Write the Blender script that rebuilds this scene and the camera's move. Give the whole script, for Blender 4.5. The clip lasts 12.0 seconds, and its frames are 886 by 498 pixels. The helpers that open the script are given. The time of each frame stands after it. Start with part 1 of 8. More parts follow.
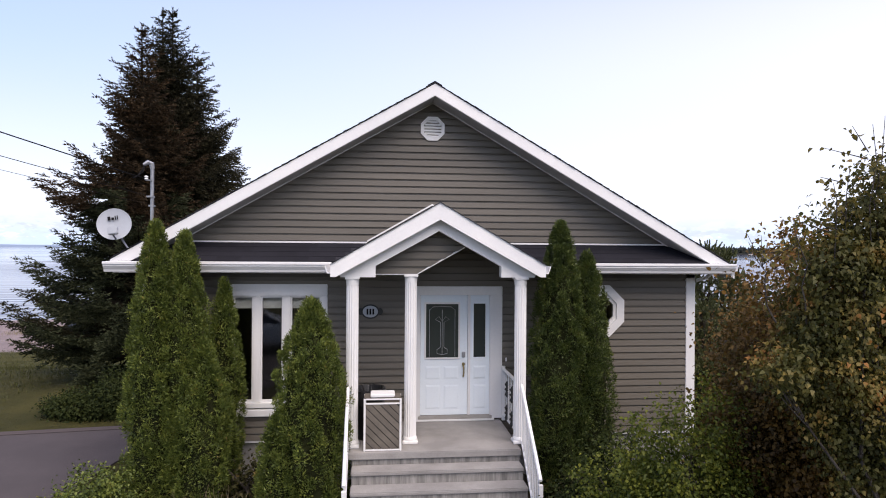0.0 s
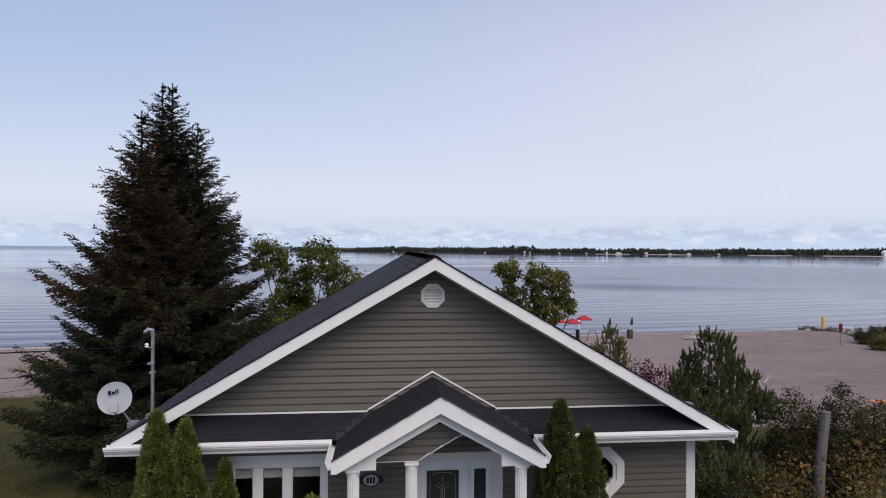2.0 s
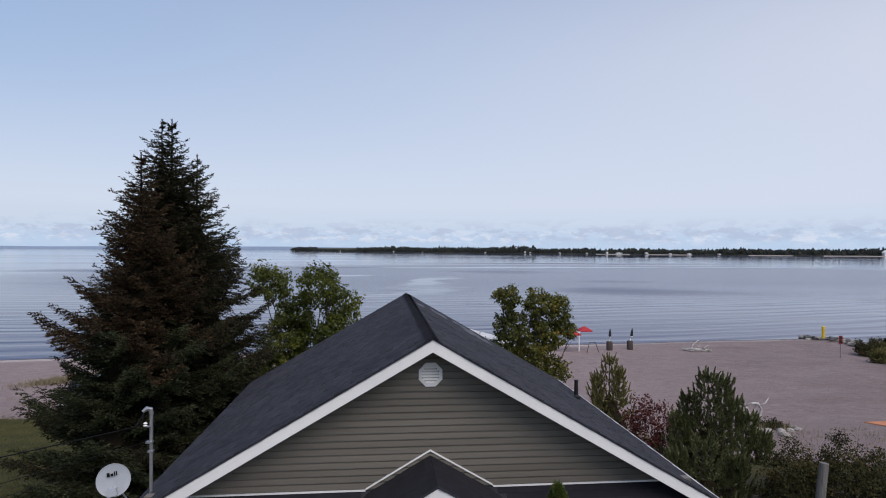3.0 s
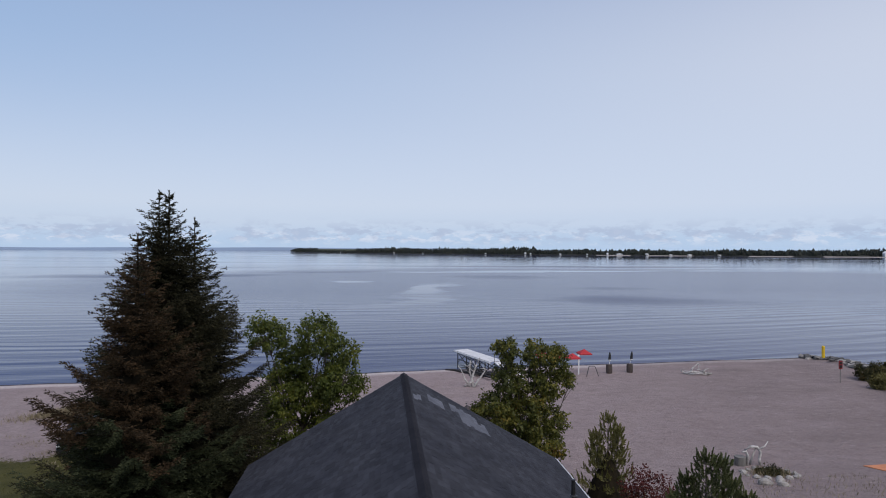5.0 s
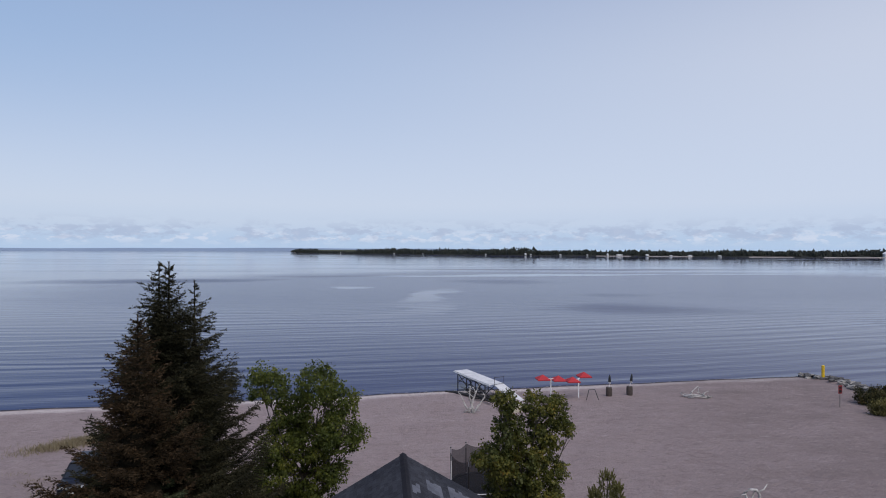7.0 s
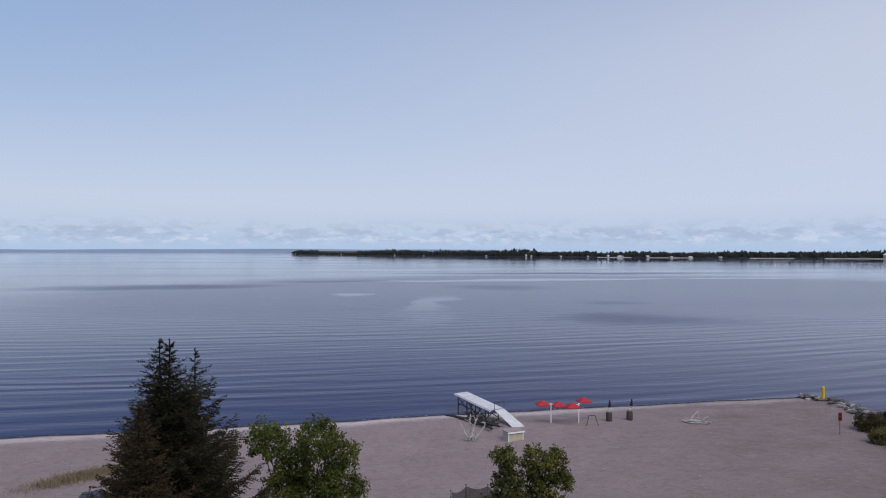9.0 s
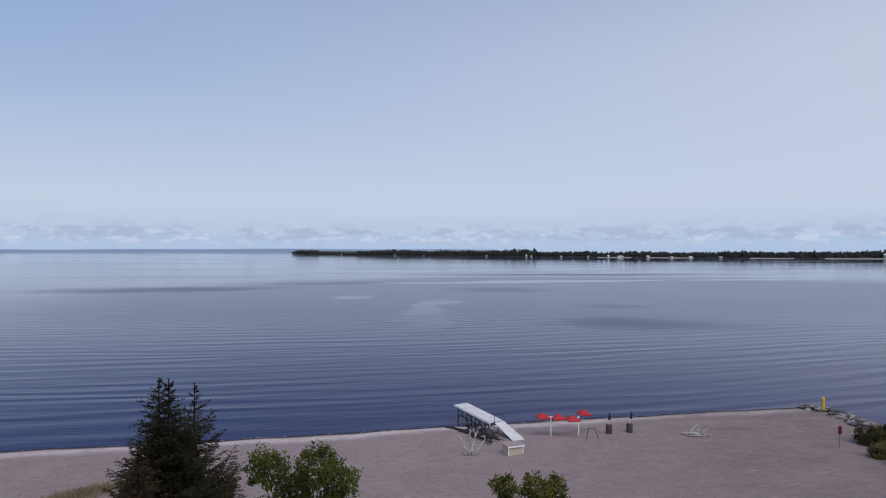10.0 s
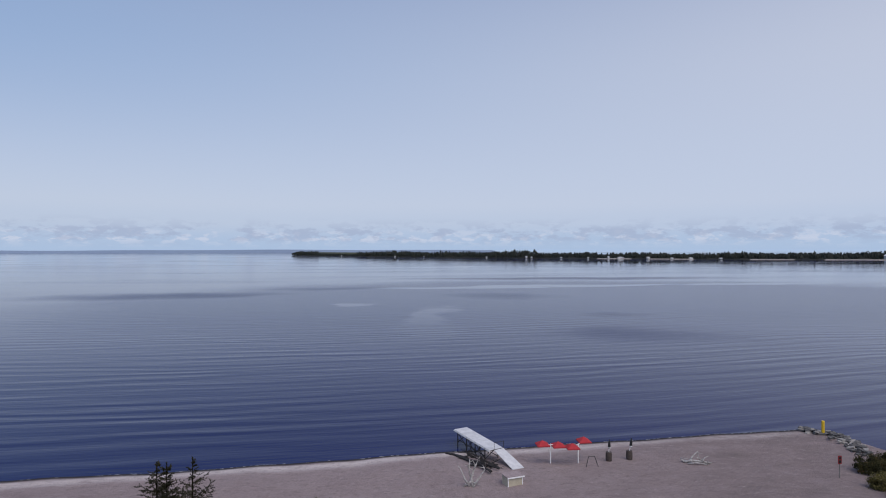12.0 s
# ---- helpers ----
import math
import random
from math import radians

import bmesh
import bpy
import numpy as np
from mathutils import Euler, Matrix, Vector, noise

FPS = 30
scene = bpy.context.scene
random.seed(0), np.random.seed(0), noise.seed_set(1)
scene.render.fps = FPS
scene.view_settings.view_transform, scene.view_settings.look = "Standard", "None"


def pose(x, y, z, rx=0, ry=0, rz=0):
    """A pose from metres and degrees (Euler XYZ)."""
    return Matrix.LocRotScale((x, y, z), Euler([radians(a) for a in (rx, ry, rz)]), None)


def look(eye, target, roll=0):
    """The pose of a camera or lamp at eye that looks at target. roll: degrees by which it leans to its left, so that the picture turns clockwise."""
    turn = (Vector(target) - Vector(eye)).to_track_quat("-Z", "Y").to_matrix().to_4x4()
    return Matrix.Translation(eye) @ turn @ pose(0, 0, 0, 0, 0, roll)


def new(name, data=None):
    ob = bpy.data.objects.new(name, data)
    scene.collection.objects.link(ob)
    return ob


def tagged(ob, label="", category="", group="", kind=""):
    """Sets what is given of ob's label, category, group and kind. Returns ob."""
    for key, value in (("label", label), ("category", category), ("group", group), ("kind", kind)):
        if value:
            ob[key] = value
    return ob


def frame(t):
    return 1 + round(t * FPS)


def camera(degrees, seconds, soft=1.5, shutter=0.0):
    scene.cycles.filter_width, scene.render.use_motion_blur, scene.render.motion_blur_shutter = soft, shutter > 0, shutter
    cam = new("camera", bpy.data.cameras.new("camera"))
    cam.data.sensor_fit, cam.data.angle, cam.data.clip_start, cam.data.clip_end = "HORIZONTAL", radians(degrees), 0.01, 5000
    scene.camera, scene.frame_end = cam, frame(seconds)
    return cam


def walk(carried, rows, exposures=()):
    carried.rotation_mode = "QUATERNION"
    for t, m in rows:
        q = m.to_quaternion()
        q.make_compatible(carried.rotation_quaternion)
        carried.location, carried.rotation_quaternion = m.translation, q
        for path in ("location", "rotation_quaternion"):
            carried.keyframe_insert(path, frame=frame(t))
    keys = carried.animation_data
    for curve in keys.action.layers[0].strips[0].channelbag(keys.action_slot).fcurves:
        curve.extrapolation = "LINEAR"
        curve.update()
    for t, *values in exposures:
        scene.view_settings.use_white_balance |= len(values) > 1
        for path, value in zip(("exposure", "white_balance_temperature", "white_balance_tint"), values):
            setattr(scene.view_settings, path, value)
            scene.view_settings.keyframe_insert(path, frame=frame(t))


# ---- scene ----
cam = camera(72.0, 12.0, soft=1.0)
# seconds, place, heading, pitch, lean: a drone that climbs straight up in front of the house
PATH = [
    (0.0, -0.000, 0.000, 4.000, -5.83, -0.02, 0.40),
    (0.5, -0.023, 0.005, 4.745, -5.88, -0.00, 0.38),
    (1.0, -0.031, 0.007, 5.477, -5.88, 0.03, 0.36),
    (1.5, -0.031, 0.000, 6.191, -5.87, 0.01, 0.34),
    (2.0, -0.028, -0.009, 6.900, -5.86, 0.01, 0.32),
    (2.5, -0.015, -0.023, 7.595, -5.85, 0.00, 0.30),
    (3.0, 0.010, -0.037, 8.285, -5.82, -0.02, 0.28),
    (5.0, 0.106, -0.005, 11.003, -5.79, -0.00, 0.20),
    (5.5, 0.119, -0.012, 11.685, -5.79, -0.01, 0.18),
    (6.0, 0.127, -0.026, 12.368, -5.78, -0.02, 0.16),
    (6.5, 0.132, -0.048, 13.055, -5.77, -0.01, 0.14),
    (7.0, 0.137, -0.074, 13.750, -5.77, -0.01, 0.12),
    (9.0, 0.178, -0.190, 16.718, -5.72, 0.03, 0.04),
    (9.5, 0.199, -0.197, 17.485, -5.71, 0.00, 0.02),
    (10.0, 0.223, -0.198, 18.263, -5.70, -0.01, 0.00),
    (10.5, 0.247, -0.195, 19.056, -5.69, -0.00, -0.02),
    (11.0, 0.269, -0.191, 19.862, -5.69, 0.00, -0.04),
    (11.5, 0.291, -0.187, 20.673, -5.68, -0.01, -0.06),
    (12.0, 0.312, -0.185, 21.488, -5.69, 0.01, -0.08),
]
walk(cam, [(t, pose(x, y, z, 90 + pitch, 0, yaw) @ pose(0, 0, 0, 0, 0, lean)) for t, x, y, z, yaw, pitch, lean in PATH],
     exposures=[(0.0, 0.82, 6950, 19), (0.5, 0.66, 6950, 18), (1.0, 0.50, 6900, 17), (1.5, 0.38, 7000, 17), (2.0, 0.25, 6900, 16), (3.0, 0.15, 6680, 13), (5.0, 0.08, 6500, 12), (8.0, 0.02, 6450, 13), (12.0, -0.10, 6400, 14)])

# ---- light ----
SUN_EL, SUN_AZ = 56.0, 156.0   # degrees; azimuth from the view's axis (+y) towards +x
world = bpy.data.worlds.new("sky")
scene.world = world
world.use_nodes = True
W = world.node_tree
W.nodes.clear()


sky = W.nodes.new("ShaderNodeTexSky")
sky.sky_type, sky.sun_disc = "NISHITA", False
sky.sun_elevation, sky.sun_rotation = radians(SUN_EL), radians(SUN_AZ)
sky.air_density, sky.dust_density, sky.ozone_density = 1.0, 1.2, 2.0
coord = W.nodes.new("ShaderNodeTexCoord")
sep = W.nodes.new("ShaderNodeSeparateXYZ")
W.links.new(coord.outputs["Generated"], sep.inputs[0])
# thin veil of high cloud, whiter towards the sun's side and low down
veil_h = W.nodes.new("ShaderNodeMapRange")
veil_h.inputs[1].default_value, veil_h.inputs[2].default_value = 0.0, 0.55
veil_h.inputs[3].default_value, veil_h.inputs[4].default_value = 0.88, 0.78
W.links.new(sep.outputs["Z"], veil_h.inputs[0])
veil_x = W.nodes.new("ShaderNodeMapRange")
veil_x.inputs[1].default_value, veil_x.inputs[2].default_value = -0.7, 0.8
veil_x.inputs[3].default_value, veil_x.inputs[4].default_value = -0.05, 0.05
W.links.new(sep.outputs["X"], veil_x.inputs[0])
veil = W.nodes.new("ShaderNodeMath")
veil.operation, veil.use_clamp = "ADD", True
W.links.new(veil_h.outputs[0], veil.inputs[0])
W.links.new(veil_x.outputs[0], veil.inputs[1])
side = W.nodes.new("ShaderNodeMapRange")
side.inputs[1].default_value, side.inputs[2].default_value = -0.55, 0.65
W.links.new(sep.outputs["X"], side.inputs[0])
tone = W.nodes.new("ShaderNodeMixRGB")
tone.inputs[1].default_value, tone.inputs[2].default_value = (3.45, 4.95, 7.35, 1), (5.95, 6.55, 7.75, 1)
W.links.new(side.outputs[0], tone.inputs[0])
low = W.nodes.new("ShaderNodeMapRange")
low.interpolation_type = "SMOOTHSTEP"
low.inputs[1].default_value, low.inputs[2].default_value = 0.32, 0.04
W.links.new(sep.outputs["Z"], low.inputs[0])
pale = W.nodes.new("ShaderNodeMixRGB")
pale.inputs[2].default_value = (5.8, 6.65, 8.1, 1)
W.links.new(low.outputs[0], pale.inputs[0])
W.links.new(tone.outputs[0], pale.inputs[1])
# deeper blue overhead
high = W.nodes.new("ShaderNodeMapRange")
high.interpolation_type = "SMOOTHSTEP"
high.inputs[1].default_value, high.inputs[2].default_value = 0.25, 0.68
W.links.new(sep.outputs["Z"], high.inputs[0])
zen = W.nodes.new("ShaderNodeMixRGB")
zen.inputs[2].default_value = (1.7, 2.6, 5.1, 1)
W.links.new(high.outputs[0], zen.inputs[0])
W.links.new(pale.outputs[0], zen.inputs[1])
haze = W.nodes.new("ShaderNodeMixRGB")
W.links.new(zen.outputs[0], haze.inputs[2])
W.links.new(veil.outputs[0], haze.inputs[0])
W.links.new(sky.outputs[0], haze.inputs[1])
# low bank of small clouds over the horizon
cmap = W.nodes.new("ShaderNodeMapping")
cmap.inputs["Scale"].default_value = (24, 24, 66)
W.links.new(coord.outputs["Generated"], cmap.inputs[0])
cn = W.nodes.new("ShaderNodeTexNoise")
cn.inputs["Scale"].default_value, cn.inputs["Detail"].default_value = 1.5, 8
cn.inputs["Roughness"].default_value, cn.inputs["Distortion"].default_value = 0.62, 0.15
W.links.new(cmap.outputs[0], cn.inputs["Vector"])


def by_height(*stops):
    """A value that follows the height over the horizon."""
    r = W.nodes.new("ShaderNodeValToRGB")
    r.color_ramp.interpolation = "EASE"
    for e, (p, v) in zip(r.color_ramp.elements, (stops[0], stops[-1])):
        e.position, e.color = p, (v, v, v, 1)
    for p, v in stops[1:-1]:
        r.color_ramp.elements.new(p).color = (v, v, v, 1)
    W.links.new(sep.outputs["Z"], r.inputs[0])
    return r.outputs[0]


def times(a, c):
    m_ = W.nodes.new("ShaderNodeMath")
    m_.operation = "MULTIPLY"
    W.links.new(a, m_.inputs[0])
    if isinstance(c, float):
        m_.inputs[1].default_value = c
    else:
        W.links.new(c, m_.inputs[1])
    return m_.outputs[0]


def over(under_, fac, colour):
    m_ = W.nodes.new("ShaderNodeMixRGB")
    m_.inputs[2].default_value = (*colour, 1)
    W.links.new(fac, m_.inputs[0])
    W.links.new(under_, m_.inputs[1])
    return m_.outputs[0]


def range_of(v, a, c):
    m_ = W.nodes.new("ShaderNodeMapRange")
    m_.interpolation_type = "SMOOTHSTEP"
    m_.inputs[1].default_value, m_.inputs[2].default_value = a, c
    W.links.new(v, m_.inputs[0])
    return m_.outputs[0]


# clear pale blue just over the horizon, a grey-lavender bank above it with white gaps
sky_c = over(haze.outputs[0], by_height((0.0, 0.9), (0.012, 0.8), (0.045, 0.25), (0.075, 0.0)), (4.15, 5.6, 7.5))
sky_c = over(sky_c, times(range_of(cn.outputs[0], 0.49, 0.58), by_height((0.0, 0.0), (0.009, 0.25), (0.015, 0.9), (0.026, 0.55), (0.036, 0.0))), (6.0, 6.75, 8.0))
cmap2 = W.nodes.new("ShaderNodeMapping")
cmap2.inputs["Location"].default_value = (3.1, 1.7, 0.012 * 78)
cmap2.inputs["Scale"].default_value = (21, 21, 58)
W.links.new(coord.outputs["Generated"], cmap2.inputs[0])
cn2 = W.nodes.new("ShaderNodeTexNoise")
cn2.inputs["Scale"].default_value, cn2.inputs["Detail"].default_value, cn2.inputs["Roughness"].default_value = 1.3, 9, 0.64
W.links.new(cmap2.outputs[0], cn2.inputs["Vector"])
sky_c = over(sky_c, times(range_of(cn2.outputs[0], 0.46, 0.58), by_height((0.0, 0.0), (0.010, 0.12), (0.018, 0.55), (0.030, 0.62), (0.038, 0.25), (0.052, 0.0))), (3.75, 4.5, 6.05))
bg = W.nodes.new("ShaderNodeBackground")
bg.inputs["Strength"].default_value = 0.10
W.links.new(sky_c, bg.inputs[0])
wout = W.nodes.new("ShaderNodeOutputWorld")
W.links.new(bg.outputs[0], wout.inputs[0])

sun = new("sun", bpy.data.lights.new("sun", "SUN"))
sun.data.energy, sun.data.angle, sun.data.color = 2.4, radians(55), (1.0, 0.93, 0.83)
az, el = radians(SUN_AZ), radians(SUN_EL)
sun.matrix_world = look((0, 0, 60), Vector((0, 0, 60)) - Vector((math.sin(az) * math.cos(el), math.cos(az) * math.cos(el), math.sin(el))))


# ---- materials ----
def material(name, rough=0.6, metal=0.0, spec=0.5):
    m = bpy.data.materials.new(name)
    m.use_nodes = True
    t = m.node_tree
    b = t.nodes["Principled BSDF"]
    b.inputs["Roughness"].default_value = rough
    b.inputs["Metallic"].default_value = metal
    b.inputs["Specular IOR Level"].default_value = spec
    return m, t, b


def noise_fac(t, scale, detail=4, rough=0.6, lo=0.35, hi=0.65, stretch=None, coords="Object", seed=0.0):
    tc = t.nodes.new("ShaderNodeTexCoord")
    mp = t.nodes.new("ShaderNodeMapping")
    mp.inputs["Location"].default_value = (seed, seed * 1.7, seed * 0.6)
    if stretch:
        mp.inputs["Scale"].default_value = stretch
    t.links.new(tc.outputs[coords], mp.inputs[0])
    n = t.nodes.new("ShaderNodeTexNoise")
    n.inputs["Scale"].default_value, n.inputs["Detail"].default_value, n.inputs["Roughness"].default_value = scale, detail, rough
    t.links.new(mp.outputs[0], n.inputs["Vector"])
    r = t.nodes.new("ShaderNodeMapRange")
    r.inputs[1].default_value, r.inputs[2].default_value = lo, hi
    t.links.new(n.outputs[0], r.inputs[0])
    return r.outputs[0]


def blend(t, fac, a, b, mode="MIX"):
    m = t.nodes.new("ShaderNodeMixRGB")
    m.blend_type = mode
    for slot, v in ((0, fac), (1, a), (2, b)):
        if isinstance(v, bpy.types.NodeSocket):
            t.links.new(v, m.inputs[slot])
        elif slot == 0:
            m.inputs[0].default_value = v
        else:
            m.inputs[slot].default_value = (*v, 1)
    return m.outputs[0]


def bump(t, b, height, strength, distance=0.01):
    n = t.nodes.new("ShaderNodeBump")
    n.inputs["Strength"].default_value, n.inputs["Distance"].default_value = strength, distance
    t.links.new(height, n.inputs["Height"])
    t.links.new(n.outputs[0], b.inputs["Normal"])


def surface(name, a, b2, scale=3.0, fine=40.0, rough=0.6, metal=0.0, spec=0.4, relief=0.2, dist=0.01, stretch=None, vary=0.12, island=False, rnd=False, detail=5, coords="Object"):
    """Two colours over a coarse noise, a fine grain, and a little spread from piece to piece."""
    m, t, b = material(name, rough, metal, spec)
    c = blend(t, noise_fac(t, scale, detail, stretch=stretch, coords=coords), a, b2)
    g = noise_fac(t, fine, 3, lo=0.2, hi=0.8, stretch=stretch, coords=coords, seed=7)
    gm = t.nodes.new("ShaderNodeMapRange")
    gm.inputs[3].default_value, gm.inputs[4].default_value = 1 - vary, 1 + vary
    t.links.new(g, gm.inputs[0])
    c = blend(t, 1.0, c, gm.outputs[0], "MULTIPLY")
    if island or rnd:
        n = t.nodes.new("ShaderNodeNewGeometry" if island else "ShaderNodeObjectInfo")
        im = t.nodes.new("ShaderNodeMapRange")
        sp = island if island not in (True, False) else (rnd if rnd not in (True, False) else 0.2)
        im.inputs[3].default_value, im.inputs[4].default_value = 1 - sp, 1 + sp
        t.links.new(n.outputs["Random Per Island" if island else "Random"], im.inputs[0])
        c = blend(t, 1.0, c, im.outputs[0], "MULTIPLY")
    t.links.new(c, b.inputs["Base Color"])
    if relief:
        bump(t, b, g, relief, dist)
    return m


def foliage(name, dark, mid, light, accent=None, accent_at=0.9, scale=0.6, gloss=0.3, thin=0.25, each=0.55):
    """Leaves: a tone from leaf to leaf, patches over the crown, a little light through the blade."""
    m, t, b = material(name, 0.55, 0.0, gloss)
    geo = t.nodes.new("ShaderNodeNewGeometry")
    ramp = t.nodes.new("ShaderNodeValToRGB")
    els = ramp.color_ramp.elements
    els[0].color, els[1].color = (*dark, 1), (*light, 1)
    e = els.new(0.5)
    e.color = (*mid, 1)
    if accent:
        els[-1].position = accent_at - 0.12
        e.position = 0.45
        e = els.new(accent_at)
        e.color = (*accent, 1)
    mix = t.nodes.new("ShaderNodeMath")
    mix.operation = "MULTIPLY_ADD"
    patch = noise_fac(t, scale, 3, lo=0.3, hi=0.7)
    t.links.new(geo.outputs["Random Per Island"], mix.inputs[0])
    mix.inputs[1].default_value = each
    half = t.nodes.new("ShaderNodeMath")
    half.operation = "MULTIPLY"
    half.inputs[1].default_value = 1 - each
    t.links.new(patch, half.inputs[0])
    t.links.new(half.outputs[0], mix.inputs[2])
    t.links.new(mix.outputs[0], ramp.inputs[0])
    t.links.new(ramp.outputs[0], b.inputs["Base Color"])
    if thin:
        tr = t.nodes.new("ShaderNodeBsdfTranslucent")
        t.links.new(ramp.outputs[0], tr.inputs[0])
        sh = t.nodes.new("ShaderNodeMixShader")
        sh.inputs[0].default_value = thin
        out = t.nodes["Material Output"]
        t.links.new(b.outputs[0], sh.inputs[1])
        t.links.new(tr.outputs[0], sh.inputs[2])
        t.links.new(sh.outputs[0], out.inputs[0])
    return m


WHITE = surface("white_vinyl", (0.82, 0.82, 0.81), (0.75, 0.755, 0.76), 1.2, 30, 0.35, spec=0.4, relief=0.03, vary=0.03)
GUTTER = surface("white_aluminium", (0.80, 0.80, 0.80), (0.70, 0.71, 0.72), 2.5, 20, 0.3, spec=0.5, relief=0.03, vary=0.05, stretch=(1, 1, 6))
SIDING = surface("taupe_vinyl_siding", (0.163, 0.147, 0.124), (0.135, 0.123, 0.104), 0.9, 26, 0.5, spec=0.35, relief=0.12, dist=0.004, stretch=(0.35, 1, 6), vary=0.06, rnd=0.05)
# dark brown of the porch ceiling, also painted shade under eaves and between louvres
SOFFIT_SHADE = surface("dark_soffit_shade", (0.10, 0.09, 0.08), (0.08, 0.072, 0.066), 3, 30, 0.6, vary=0.06)
SHINGLE = surface("charcoal_shingle", (0.020, 0.021, 0.028), (0.034, 0.035, 0.043), 0.9, 160, 0.9, spec=0.25, relief=0.6, dist=0.004, vary=0.35, island=0.28)
SHINGLE_PIECE = surface("charcoal_shingle_tab", (0.015, 0.015, 0.020), (0.023, 0.023, 0.029), 0.9, 160, 0.95, spec=0.15, relief=0.5, dist=0.003, vary=0.3, rnd=0.12)
SHINGLE_NEW = surface("grey_shingle_patch", (0.085, 0.09, 0.11), (0.115, 0.12, 0.14), 2, 160, 0.9, spec=0.25, relief=0.5, dist=0.004, vary=0.25, island=0.12)
CONCRETE = surface("concrete", (0.32, 0.31, 0.30), (0.22, 0.212, 0.205), 1.6, 60, 0.85, relief=0.3, dist=0.004, vary=0.12)
RISER = surface("stained_concrete", (0.33, 0.32, 0.30), (0.14, 0.135, 0.13), 3.0, 25, 0.9, relief=0.4, dist=0.006, vary=0.2, stretch=(4, 4, 0.35))
DOORPAINT = surface("door_paint", (0.80, 0.88, 0.93), (0.77, 0.85, 0.91), 1.5, 40, 0.4, relief=0.03, vary=0.03)
ASPHALT = surface("asphalt", (0.084, 0.070, 0.071), (0.064, 0.053, 0.055), 0.5, 90, 0.95, relief=0.5, dist=0.004, vary=0.25)
IRON = surface("black_iron", (0.02, 0.02, 0.02), (0.03, 0.03, 0.03), 8, 60, 0.5, relief=0.1)
BARREL = surface("barrel_wood", (0.085, 0.066, 0.058), (0.050, 0.040, 0.036), 4, 30, 0.85, relief=0.4)
PLASTIC = surface("black_plastic", (0.012, 0.012, 0.013), (0.02, 0.02, 0.021), 8, 60, 0.35, relief=0.1)
BRASS = surface("aged_brass", (0.45, 0.36, 0.18), (0.30, 0.24, 0.13), 30, 90, 0.35, metal=1.0, relief=0.1)
STEEL = surface("galvanised_steel", (0.42, 0.43, 0.45), (0.32, 0.33, 0.35), 9, 70, 0.45, metal=0.7, relief=0.1)
DISH = surface("dish_grey", (0.40, 0.43, 0.47), (0.35, 0.38, 0.42), 3, 40, 0.45, relief=0.03, vary=0.04)
CABLE = surface("black_cable", (0.010, 0.010, 0.011), (0.006, 0.006, 0.007), 3, 30, 0.8, spec=0.15, relief=0)
BARK = surface("bark", (0.10, 0.085, 0.07), (0.055, 0.045, 0.038), 6, 30, 0.95, relief=0.8, dist=0.02, stretch=(3, 3, 0.6), vary=0.3)
OLDWOOD = surface("weathered_wood", (0.182, 0.175, 0.164), (0.119, 0.112, 0.105), 4, 30, 0.9, relief=0.7, dist=0.01, stretch=(6, 6, 0.5), vary=0.25)
DRIFT = surface("bleached_driftwood", (0.52, 0.50, 0.48), (0.24, 0.225, 0.215), 3, 25, 0.85, relief=0.5, dist=0.01, vary=0.2)
ROCK = surface("grey_rock", (0.13, 0.125, 0.12), (0.06, 0.058, 0.058), 2.2, 18, 0.9, relief=0.8, dist=0.03, vary=0.22, rnd=0.25)
PALEROCK = surface("pale_boulder", (0.36, 0.34, 0.315), (0.22, 0.205, 0.19), 2.2, 18, 0.9, relief=0.6, dist=0.02, vary=0.15, rnd=0.12)
RED = surface("red_canvas", (0.42, 0.028, 0.035), (0.33, 0.022, 0.03), 2, 60, 0.8, relief=0.2, vary=0.1)
YELLOW = surface("yellow_paint", (0.72, 0.48, 0.02), (0.62, 0.40, 0.02), 3, 40, 0.5, relief=0.1)
SHEDWALL = surface("beige_boards", (0.50, 0.46, 0.36), (0.42, 0.38, 0.29), 2, 30, 0.8, relief=0.2)
SHEDROOF = surface("sandy_felt", (0.33, 0.265, 0.26), (0.25, 0.20, 0.198), 2, 60, 0.9, relief=0.4)
ORANGE = surface("orange_tarp", (0.55, 0.22, 0.10), (0.45, 0.17, 0.08), 2, 30, 0.8, relief=0.3)
DARKTIMBER = surface("dark_timber", (0.033, 0.030, 0.030), (0.018, 0.017, 0.017), 3, 30, 0.85, relief=0.4)
DECKBOARD = surface("pale_deck", (0.62, 0.62, 0.62), (0.50, 0.50, 0.51), 1.5, 30, 0.7, relief=0.2, rnd=0.06)
NET = surface("black_mesh", (0.015, 0.015, 0.02), (0.02, 0.02, 0.025), 5, 60, 0.8, relief=0)
CARPAINT = surface("dark_blue_paint", (0.009, 0.011, 0.020), (0.011, 0.013, 0.022), 1, 30, 0.35, spec=0.3, relief=0, vary=0.02)
CARWHITE = surface("white_paint", (0.75, 0.76, 0.77), (0.70, 0.71, 0.72), 1, 30, 0.25, spec=0.6, relief=0, vary=0.02)
RUBBER = surface("rubber", (0.02, 0.02, 0.02), (0.03, 0.03, 0.03), 8, 40, 0.85, relief=0.2)
SOIL = surface("dark_soil", (0.05, 0.04, 0.032), (0.03, 0.026, 0.02), 3, 30, 0.95, relief=0.7, dist=0.03, vary=0.3)
INSIDE = surface("dim_room", (0.10, 0.095, 0.09), (0.07, 0.066, 0.06), 1, 10, 0.9, relief=0)
BLIND = surface("pale_blind", (0.55, 0.56, 0.56), (0.48, 0.49, 0.50), 2, 20, 0.8, relief=0)

